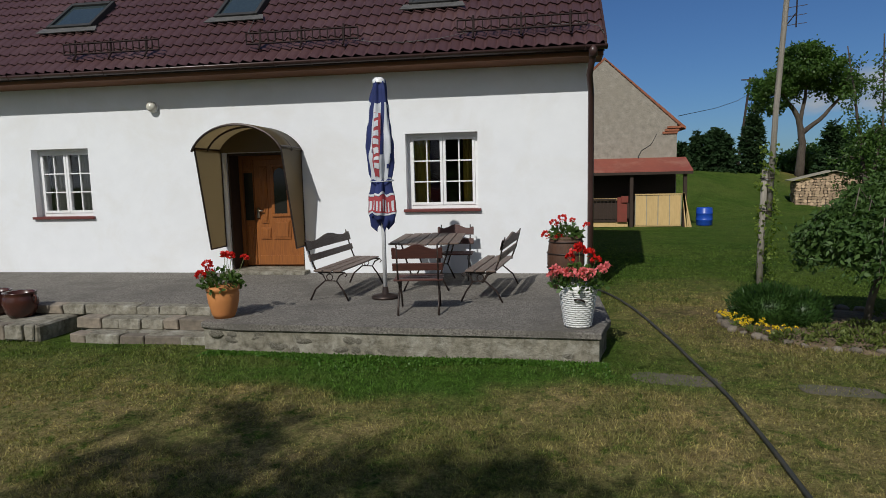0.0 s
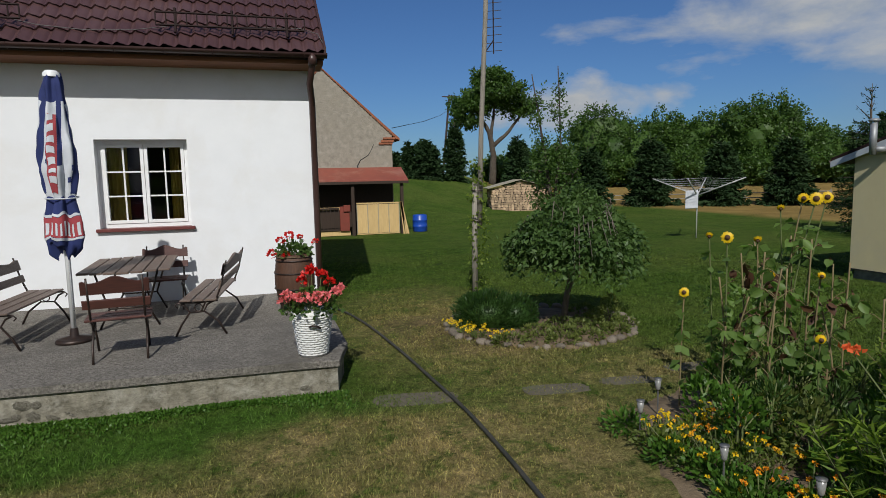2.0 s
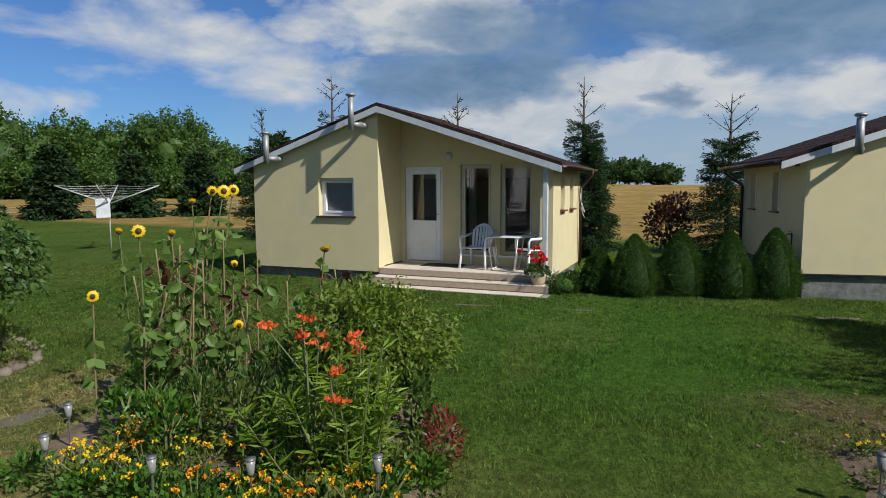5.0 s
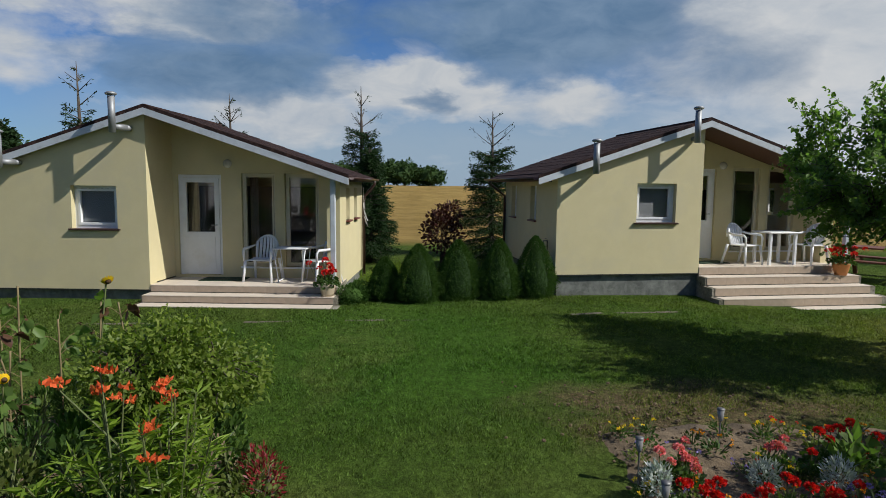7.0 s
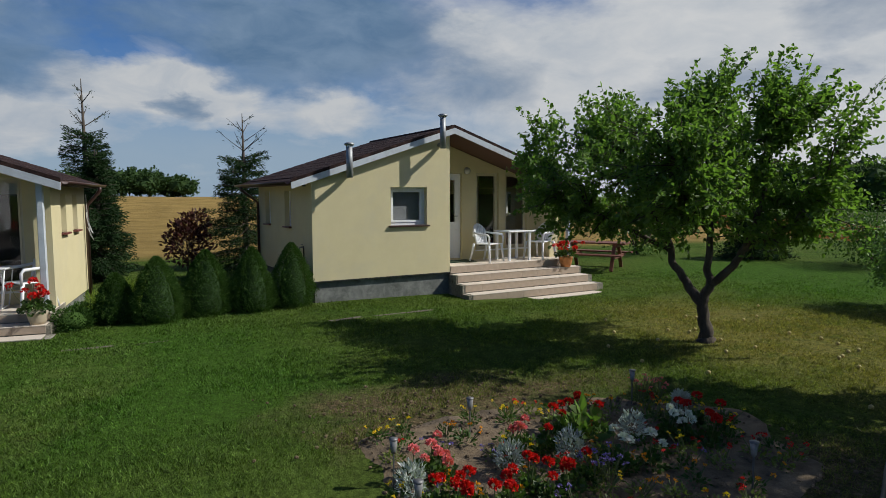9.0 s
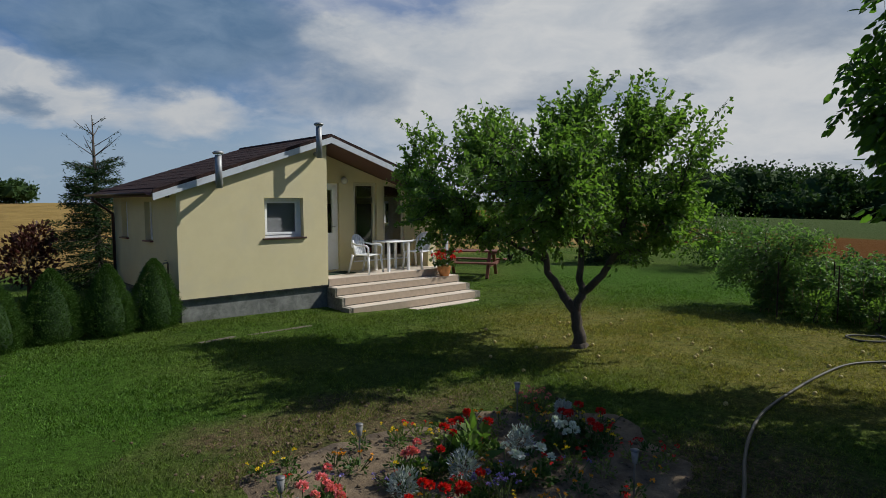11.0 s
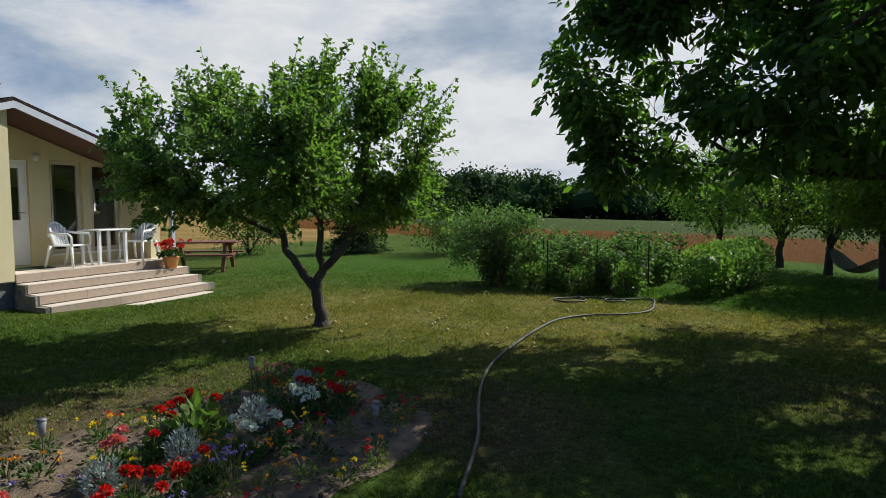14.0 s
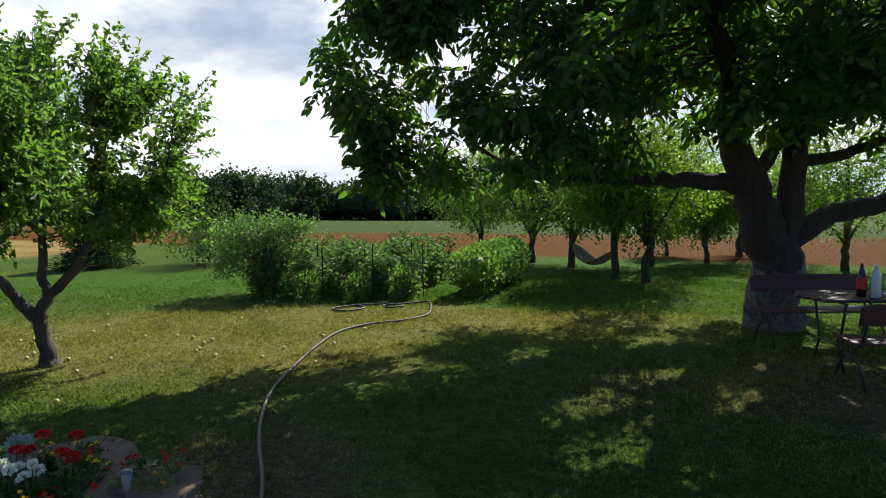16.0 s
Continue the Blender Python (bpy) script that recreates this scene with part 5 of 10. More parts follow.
# ---- cabins ----
def build_cabin(m, label, porch, base, risers, tread, rise0, depth=4.3, seed=1):
    """Local: x to the right along the front, y into the house, z up; x = 0 is the corner beside the porch."""
    c = thing("cabin", m, label, "cabin", "holiday cabins")
    L, R, RX = -3.05, 3.42, 0.05
    apex, sl = 3.42, 0.333
    rec = 1.05
    roofz = lambda u: apex - sl * abs(u - RX)
    bm = bmesh.new()
    wall(bm, [L, RX - 0.05, 0.0], base, lambda u: roofz(u) - 0.02, [(-1.40, -0.56, 1.30 + (porch - 0.3) * 0.55, 2.09 + (porch - 0.3) * 0.55)], 0, 0.25, "y")
    part("wall", bm, M["cream"], c, "cream rendered front wall")
    bm = bmesh.new()
    yb = depth - 1.05
    holes = [(1.35, 1.80, 1.25 + porch * .3, 2.0 + porch * .3), (yb, yb + 0.45, 1.25 + porch * .3, 2.0 + porch * .3)]
    wall(bm, [0.25, depth], base, roofz(L) - 0.02, holes, L, L + 0.25, "x")
    part("wall", bm, M["cream"], c, "cream rendered side wall")
    bm = bmesh.new()
    wall(bm, [0.25, rec], porch, roofz(0) - 0.04, [], -0.2, 0.0, "x")
    part("wall", bm, M["cream"], c)
    zd = porch + 0.02
    bm = bmesh.new()
    rear_holes = [(0.08, 0.96, zd, zd + 2.0), (1.36, 2.03, porch + 0.20, porch + 2.05), (2.22, 2.90, porch + 0.20, porch + 2.05)]
    wall(bm, [0.0, RX, R - 0.25], porch - 0.1, lambda u: roofz(u) - 0.02, rear_holes, rec, rec + 0.2, "y")
    part("wall", bm, M["cream"], c, "cream rendered porch wall")
    bm = bmesh.new()
    wall(bm, [0.48, depth], base, roofz(R) - 0.02, [(1.15, 1.55, 1.35 + porch * .3, 2.0 + porch * .3), (2.1, 2.5, 1.35 + porch * .3, 2.0 + porch * .3)], R - 0.25, R, "x")
    part("wall", bm, M["cream"], c)
    bm = bmesh.new()
    wall(bm, [L + 0.25, RX, R - 0.25], base, lambda u: roofz(u) - 0.02, [], depth - 0.25, depth, "y")
    part("wall", bm, M["cream"], c)
    # floors and partition in the same near-black, as the cabin's inner shade
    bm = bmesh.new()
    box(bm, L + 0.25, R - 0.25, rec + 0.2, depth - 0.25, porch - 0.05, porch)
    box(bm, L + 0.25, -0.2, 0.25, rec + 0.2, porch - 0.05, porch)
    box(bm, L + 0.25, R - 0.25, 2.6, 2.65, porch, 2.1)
    part("inner_floor", bm, M["dark"], c, "room inside, its shade put into a near-black colour")
    # plinth
    bm = bmesh.new()
    box(bm, L + 0.05, R - 0.05, 0.06, depth - 0.06, -0.3, base)
    part("plinth", bm, M["plinth"], c, "grey concrete plinth")
    bm = bmesh.new()
    box(bm, L - 0.004, 0.004, -0.006, 0.1, base - 0.02, base)
    box(bm, L - 0.006, L + 0.1, 0.1, depth, base - 0.02, base)
    part("drip_strip", bm, M["blackstrip"], c)
    # roof
    f0, b0 = -0.11, depth + 0.25
    for s, u1 in ((-1, L - 0.42), (1, R + 0.27)):
        bm = bmesh.new()
        z1 = roofz(u1)
        prism(bm, [(RX, apex + 0.06), (u1, z1 + 0.06), (u1, z1 + 0.085), (RX, apex + 0.085)], f0, b0, "y")
        part("roof", bm, M["shingle"], c, "dark brown bitumen shingle roof", False, 0.01)
        bm = bmesh.new()
        prism(bm, [(RX, apex), (u1, z1), (u1, z1 + 0.058), (RX, apex + 0.058)], f0 + 0.03, b0 - 0.02, "y")
        part("roof_deck", bm, M["sage"], c, "brown boarded underside")
        # courses of shingles, slightly proud
        bm = bmesh.new()
        rows = int(abs(u1 - RX) / 0.30)
        rg = random.Random(seed + s)
        for i in range(rows):
            ua, ub = RX + s * (i * 0.30), RX + s * ((i + 1) * 0.30 + 0.02)
            y = f0 + 0.01
            while y < b0 - 0.02:
                w = 0.33
                za, zb = apex + 0.092 - sl * abs(ua - RX), apex + 0.092 - sl * abs(ub - RX)
                h = 0.001 + rg.uniform(0, 0.005)
                prism(bm, [(ua, za - 0.01), (ub, zb - 0.01), (ub, zb + h + 0.005), (ua, za + 0.003)], y, min(y + w - 0.008, b0), "y")
                y += w
        part("shingles", bm, M["shingle"], c)
        bm = bmesh.new()
        prism(bm, [(RX, apex - 0.06), (u1, z1 - 0.06), (u1, z1 + 0.06), (RX, apex + 0.06)], f0 - 0.025, f0, "y")
        part("fascia", bm, M["fascia"], c, "pale blue-grey barge board")
        bm = bmesh.new()
        prism(bm, [(RX, apex + 0.06), (u1, z1 + 0.06), (u1, z1 + 0.125), (RX, apex + 0.125)], f0 - 0.02, f0 + 0.005, "y")
        part("verge_strip", bm, M["shingle"], c, "dark verge strip")
        # gutter along the eave
        bm = bmesh.new()
        gx, gz = u1 + s * 0.05, z1 + 0.08
        ring = [(gx + 0.055 * math.cos(a), gz + 0.055 * math.sin(a)) for a in (math.pi + k * math.pi / 6 for k in range(7))]
        inner = [(gx + 0.049 * math.cos(a), gz + 0.049 * math.sin(a)) for a in (2 * math.pi - k * math.pi / 6 for k in range(7))]
        prism(bm, ring + inner, f0 + 0.05, b0, "y")
        part("gutter", bm, M["gutter"], c, "brown gutter", True)
        bm = bmesh.new()
        wx = (L - 0.06) if s < 0 else (R + 0.06)
        tube(bm, [(gx, depth - 0.25, gz - 0.03), (gx, depth - 0.25, gz - 0.12), (wx, depth - 0.15, gz - 0.42), (wx, depth - 0.15, 0.05)], 0.035, 8)
        part("downpipe", bm, M["gutter"], c, "", True)
    bm = bmesh.new()
    tube(bm, [(RX, f0, apex + 0.085), (RX, b0, apex + 0.085)], 0.045, 8)
    part("ridge", bm, M["shingle"], c)
    # front window of the solid half
    k = (porch - 0.3) * 0.55
    window(c, -1.40, -0.56, 1.31 + k, 2.09 + k, 0.12, M["pvc"], 1, (0, 0), (0.05, -0.05, 0.035, M["gutter"], "dark outer sill"), 0.055)
    bm = bmesh.new()
    box(bm, -1.33, -0.63, 0.20, 0.21, 1.38 + k, 2.03 + k)
    part("blind", bm, M["blind"], c, "grey blind behind the glass")
    for y0, y1 in ((1.35, 1.80), (yb, yb + 0.45)):
        bm = bmesh.new()
        z0, z1 = 1.25 + porch * .3, 2.0 + porch * .3
        box(bm, L + 0.1, L + 0.15, y0, y0 + 0.06, z0, z1)
        box(bm, L + 0.1, L + 0.15, y1 - 0.06, y1, z0, z1)
        box(bm, L + 0.1, L + 0.15, y0 + 0.06, y1 - 0.06, z0, z0 + 0.06)
        box(bm, L + 0.1, L + 0.15, y0 + 0.06, y1 - 0.06, z1 - 0.06, z1)
        w = part("side_window", bm, M["pvc"], c, "small white side window")
        bm = bmesh.new()
        box(bm, L + 0.12, L + 0.13, y0 + 0.06, y1 - 0.06, z0 + 0.06, z1 - 0.06)
        part("pane", bm, M["glass"], w).visible_shadow = False
        bm = bmesh.new()
        box(bm, L - 0.06, L + 0.1, y0 - 0.03, y1 + 0.03, z0 - 0.03, z0)
        part("sill", bm, M["sill"], w, "dark sill")
    for y0, y1 in ((1.15, 1.55), (2.1, 2.5)):
        bm = bmesh.new()
        z0, z1 = 1.35 + porch * .3, 2.0 + porch * .3
        box(bm, R - 0.14, R - 0.10, y0, y1, z0, z0 + 0.06)
        box(bm, R - 0.14, R - 0.10, y0, y1, z1 - 0.06, z1)
        box(bm, R - 0.14, R - 0.10, y0, y0 + 0.06, z0 + 0.06, z1 - 0.06)
        box(bm, R - 0.14, R - 0.10, y1 - 0.06, y1, z0 + 0.06, z1 - 0.06)
        w = part("side_window", bm, M["pvc"], c, "small white side window")
        bm = bmesh.new()
        box(bm, R - 0.125, R - 0.118, y0 + 0.06, y1 - 0.06, z0 + 0.06, z1 - 0.06)
        part("pane", bm, M["glass"], w).visible_shadow = False
        bm = bmesh.new()
        box(bm, R - 0.1, R + 0.07, y0 - 0.03, y1 + 0.03, z0 - 0.03, z0)
        part("sill", bm, M["sill"], w, "dark sill")
    # door: white, glazed above, solid below
    y = rec + 0.06
    bm = bmesh.new()
    x0, x1, z0, z1 = 0.085, 0.955, zd, zd + 1.995
    fr = 0.06
    box(bm, x0, x0 + fr, y, y + 0.08, z0, z1)
    box(bm, x1 - fr, x1, y, y + 0.08, z0, z1)
    box(bm, x0 + fr, x1 - fr, y, y + 0.08, z1 - fr, z1)
    door = part("door", bm, M["pvc"], c, "white half-glazed door")
    bm = bmesh.new()
    a, b = x0 + fr + 0.004, x1 - fr - 0.004
    box(bm, a, b, y - 0.012, y + 0.05, z0 + 0.01, z0 + 0.86)
    box(bm, a, a + 0.09, y - 0.012, y + 0.05, z0 + 0.86, z1 - fr - 0.004)
    box(bm, b - 0.09, b, y - 0.012, y + 0.05, z0 + 0.86, z1 - fr - 0.004)
    box(bm, a + 0.09, b - 0.09, y - 0.012, y + 0.05, z1 - fr - 0.094, z1 - fr - 0.004)
    box(bm, a + 0.09, b - 0.09, y - 0.02, y - 0.012, z0 + 0.12, z0 + 0.76)
    part("leaf", bm, M["pvc"], door)
    bm = bmesh.new()
    box(bm, a + 0.085, b - 0.085, y + 0.02, y + 0.026, z0 + 0.85, z1 - fr - 0.09)
    part("pane", bm, M["glass"], door, "clear glass").visible_shadow = False
    bm = bmesh.new()
    tube(bm, [(b - 0.045, y - 0.012, z0 + 1.0), (b - 0.045, y - 0.06, z0 + 1.0), (b - 0.15, y - 0.065, z0 + 1.0)], 0.01, 6)
    part("door_handle", bm, M["zinc"], door, "grey lever handle", True)
    drape(c, 0.2, 0.42, rec + 0.24, zd + 0.8, zd + 1.9, M["beige"], "beige curtain behind the door glass", 3)
    for x0, x1 in ((1.365, 2.025), (2.225, 2.895)):
        w = window(c, x0, x1, porch + 0.205, porch + 2.045, rec + 0.07, M["creamframe"], 1, (0, 0), None, 0.04, "tall_window", "tall narrow fixed window")
    drape(c, 1.45, 1.62, rec + 0.26, porch + 0.25, porch + 2.0, M["beige"], "beige curtain", 3)
    bm = bmesh.new()
    box(bm, 1.33, 2.93, rec - 0.03, rec, porch + 0.165, porch + 0.20)
    part("window_ledge", bm, M["pvc"], c, "pale ledge below the tall windows")
    # porch lamp
    bm = bmesh.new()
    lathe(bm, [(0.085, 0.0), (0.085, 0.02), (0.075, 0.05), (0.04, 0.08), (0.0, 0.085)], 16, pose(1.10, rec, 2.42 + porch * .4, 90), False)
    part("porch_lamp", bm, M["frosted"], c, "round pale porch lamp", True)
    # post at the open corner
    bm = bmesh.new()
    box(bm, R - 0.09, R + 0.0, 0.0, 0.09, porch, roofz(R) - 0.02)
    part("post", bm, M["fascia"], c, "pale blue-grey porch post", False, 0.008)
    # flues on the front wall
    for u, z0, z1 in ((-2.42, 2.40, 3.06), (-0.38, 3.02, 3.72)):
        bm = bmesh.new()
        tube(bm, [(u + 0.12, 0.02, z0 + 0.10), (u + 0.12, -0.12, z0 + 0.10)], 0.05, 10)
        tube(bm, [(u + 0.12, -0.12, z0 + 0.10), (u, -0.34, z0 + 0.10)], 0.055, 10)
        tube(bm, [(u, -0.36, z0), (u, -0.36, z1 - 0.08)], 0.06, 12)
        p = part("flue", bm, M["zinc"], c, "zinc flue pipe through the wall", True)
        bm = bmesh.new()
        lathe(bm, [(0.085, 0), (0.10, 0.03), (0.06, 0.055), (0.0, 0.06)], 12, pose(u, -0.36, z1 - 0.06), True)
        for q in range(3):
            a = q * 2.1
            tube(bm, [(u + 0.055 * math.cos(a), -0.36 + 0.055 * math.sin(a), z1 - 0.10), (u + 0.07 * math.cos(a), -0.36 + 0.07 * math.sin(a), z1 - 0.05)], 0.006, 4)
        part("flue_cap", bm, M["zinc"], p, "", True)
    # porch floor and steps, laid with tiles
    s = thing("porch_steps", m, "beige tiled porch floor with broad steps", "steps", "porch steps")
    n = risers
    zb = porch - 0.02
    bm = bmesh.new()
    box(bm, 0.005, R + 0.02, 0.02, rec - 0.005, -0.3, zb - 0.012)
    part("porch_base", bm, M["concrete"], s)
    for i in range(n):
        bm = bmesh.new()
        z = zb - (i) * rise0
        box(bm, 0.005 - 0.03 * i, R + 0.02 + 0.06 * i, -tread * (i), 0.02 - tread * (i - 1) if i else 0.02, -0.3, z - 0.012)
        part("step_base", bm, M["concrete"], s)
    rise = rise0
    tw = 0.43
    cols = 8
    wt = (R + 0.01) / cols
    bm = bmesh.new()
    box(bm, 0.001, wt - 0.001, 0, tread - 0.004, -0.012, 0.0)
    tread_me = finish(bm, "tread_tile", M["tilepale"])
    bm = bmesh.new()
    box(bm, 0.001, wt - 0.001, -0.011, 0, -rise + 0.015, -0.014)
    riser_me = finish(bm, "riser_tile", M["tile"])
    for i in range(1, n):
        for k in range(cols):
            z = zb - i * rise
            piece("tread_tile", tread_me, s, pose(0.005 + k * wt, -tread * i - 0.015, z))
    for i in range(n):
        for k in range(cols):
            z = zb - i * rise
            piece("riser_tile", riser_me, s, pose(0.005 + k * wt, -tread * i, z))
    bm = bmesh.new()
    box(bm, 0.001, wt - 0.001, 0.0, 0.335, -0.012, 0.0)
    floor_me = finish(bm, "floor_tile", M["tilepale"])
    for k in range(cols):
        for q in range(3):
            piece("floor_tile", floor_me, s, pose(0.005 + k * wt, -0.012 + q * 0.34, zb))
    return c


M["beigepot"] = material("beige_pot", (0.50, 0.42, 0.30), (0.45, 0.37, 0.26), 5, 0.7)
M["matgreen"] = material("green_mat", (0.03, 0.06, 0.03), (0.02, 0.04, 0.02), 60, 0.95, bump=0.5)
M["blind"] = material("grey_blind", (0.22, 0.23, 0.24), (0.18, 0.19, 0.2), 8, 0.8)
M["beige"] = material("beige_curtain", (0.55, 0.42, 0.30), (0.45, 0.34, 0.24), 8, 0.9)
M["creamframe"] = material("cream_frame", (0.62, 0.56, 0.40), (0.56, 0.50, 0.36), 6, 0.5)
C1 = pose(10.81, 6.16, 0, 0, 0, -89.3)
C2 = pose(12.45, -4.40, 0, 0, 0, -79.4)
build_cabin(C1, "cream rendered cabin with a low three-step porch", 0.31, 0.20, 3, 0.32, 0.135, 3.25, 3)
build_cabin(C2, "cream rendered cabin with a high porch of five steps", 0.56, 0.42, 5, 0.30, 0.168, 4.0, 8)


# tap, vent and cable on the cabins' side walls
tap = thing("garden_tap", C2 @ pose(-3.05, 0.42, 0.42), "dark standpipe with a tap on the cabin wall", "tap")
bm = bmesh.new()
tube(bm, [(-0.04, 0, 0.0), (-0.04, 0, 0.62), (-0.05, 0.0, 0.66)], 0.014, 6)
part("pipe", bm, M["iron"], tap, "", True)
bm = bmesh.new()
tube(bm, [(-0.05, 0.0, 0.64), (-0.12, -0.01, 0.64), (-0.14, -0.01, 0.58)], [0.018, 0.016, 0.012], 6)
tube(bm, [(-0.08, -0.05, 0.69), (-0.08, 0.05, 0.69)], 0.009, 5)
part("spout", bm, M["darksteel"], tap, "dull metal spout and lever", True)
vent = thing("wall_vent", C2 @ pose(-3.05, 0.42, 2.32), "small square dark vent high in the cabin wall", "vent")
bm = bmesh.new()
box(bm, -0.02, 0.0, -0.09, 0.09, -0.08, 0.08)
part("frame", bm, M["gutter"], vent, "", False, 0.005)
for k in range(4):
    bm = bmesh.new()
    box(bm, -0.028, -0.02, -0.075, 0.075, -0.062 + k * 0.034, -0.045 + k * 0.034)
    part("slat", bm, M["blackstrip"], vent)
loop = thing("cable_loop", C1 @ pose(3.46, 3.05, 0), "loops of thin pale cable hung at the cabin corner", "cable")
bm = bmesh.new()
tube(bm, [(0.02 + 0.10 * (1 - math.cos(a)) * 0.5, 0.05 * math.sin(a), 1.75 - 0.42 * math.sin(a / 2)) for a in (2 * math.pi * k / 14 for k in range(15))], 0.007, 5)
tube(bm, [(0.02, 0, 2.1), (0.03, 0.02, 1.75), (0.06, 0.05, 1.30), (0.12, 0.03, 1.20), (0.03, -0.02, 1.45)], 0.007, 5)
part("cable", bm, M["zincpale"], loop, "", True)

# ---- trees of the garden ----
M["walnut_bark"] = limed_bark()
bough_tree("apple_tree", (6.83, -6.16, 0),
           [[(0, 0, -0.05, 0.135), (0.0, 0.0, 0.10, 0.095), (0.04, 0.02, 0.32, 0.082), (0.08, 0.05, 0.53, 0.078), (0.26, 0.16, 0.82, 0.058), (0.43, 0.26, 1.09, 0.052), (0.46, 0.28, 1.32, 0.046), (0.6, 0.55, 1.9, 0.035), (0.9, 0.9, 2.6, 0.018)],
            [(0.08, 0.05, 0.50, 0.074), (0.02, 0.01, 0.70, 0.066), (-0.04, -0.02, 0.82, 0.062), (-0.28, -0.17, 1.09, 0.052), (-0.39, -0.23, 1.34, 0.046), (-0.5, -0.4, 2.0, 0.032), (-0.5, -0.5, 2.9, 0.016)],
            [(-0.03, -0.02, 0.80, 0.055), (0.03, 0.0, 1.0, 0.050), (-0.01, -0.01, 1.6, 0.040), (0.06, 0.0, 2.2, 0.030), (0.1, 0.05, 3.1, 0.014)],
            [(-0.38, -0.22, 1.30, 0.035), (-0.75, -0.7, 1.65, 0.028), (-1.0, -0.9, 2.3, 0.014)],
            [(0.0, 0.0, 1.5, 0.035), (-0.4, 0.7, 1.9, 0.028), (-0.9, 1.3, 2.4, 0.014)],
            [(0.0, 0.0, 1.45, 0.035), (0.6, -0.6, 1.9, 0.028), (0.9, -1.0, 2.5, 0.014)],
            [(0.45, 0.27, 1.25, 0.040), (0.9, 0.85, 1.62, 0.030), (1.6, 1.4, 2.0, 0.016), (2.2, 1.8, 2.5, 0.01)]],
           [((-0.05, 0.0, 2.65), (1.05, 1.05, 0.8)), ((1.05, 0.9, 2.3), (1.0, 0.95, 0.75)), ((1.75, 1.3, 2.2), (0.75, 0.7, 0.65)), ((1.95, 1.5, 2.85), (0.4, 0.4, 0.45)), ((-0.7, 1.1, 2.4), (0.9, 0.95, 0.75)), ((-0.6, 1.5, 2.6), (0.9, 0.95, 0.65)),
            ((0.9, -1.0, 2.4), (1.0, 1.0, 0.8)), ((-0.8, -0.6, 2.6), (0.75, 0.75, 0.85)), ((-1.0, -0.8, 1.85), (0.6, 0.6, 0.5)), ((1.85, 1.4, 1.7), (0.65, 0.55, 0.4)), ((-1.0, 1.3, 1.95), (0.6, 0.6, 0.45)), ((-0.3, -0.2, 3.05), (0.95, 0.95, 0.5)), ((1.3, 1.0, 1.65), (0.95, 0.85, 0.36)), ((0.2, 0.2, 1.72), (0.95, 0.95, 0.34)),
            ((-0.8, -0.5, 1.62), (0.65, 0.6, 0.30)), ((-0.1, 0.9, 1.75), (0.8, 0.7, 0.36)), ((1.5, 1.2, 3.0), (0.6, 0.6, 0.4)), ((0.6, -0.5, 1.8), (0.8, 0.8, 0.36)), ((1.0, 1.7, 2.2), (0.8, 0.7, 0.55)), ((-0.3, -0.1, 3.4), (0.75, 0.75, 0.4)), ((-0.5, -1.1, 2.95), (0.7, 0.7, 0.5)), ((-0.5, -1.2, 1.85), (0.6, 0.6, 0.42)), ((0.9, 0.7, 3.0), (0.7, 0.7, 0.4))],
           580, 6, 0.32, (0.076, 0.041), 0.022, (M["bark"], M["leaf_apple"]), "apple tree with a forked trunk and leafy round crown", 5, up=0.40, droop=0.2, shoots=150, fill=0.40, even=0.58)
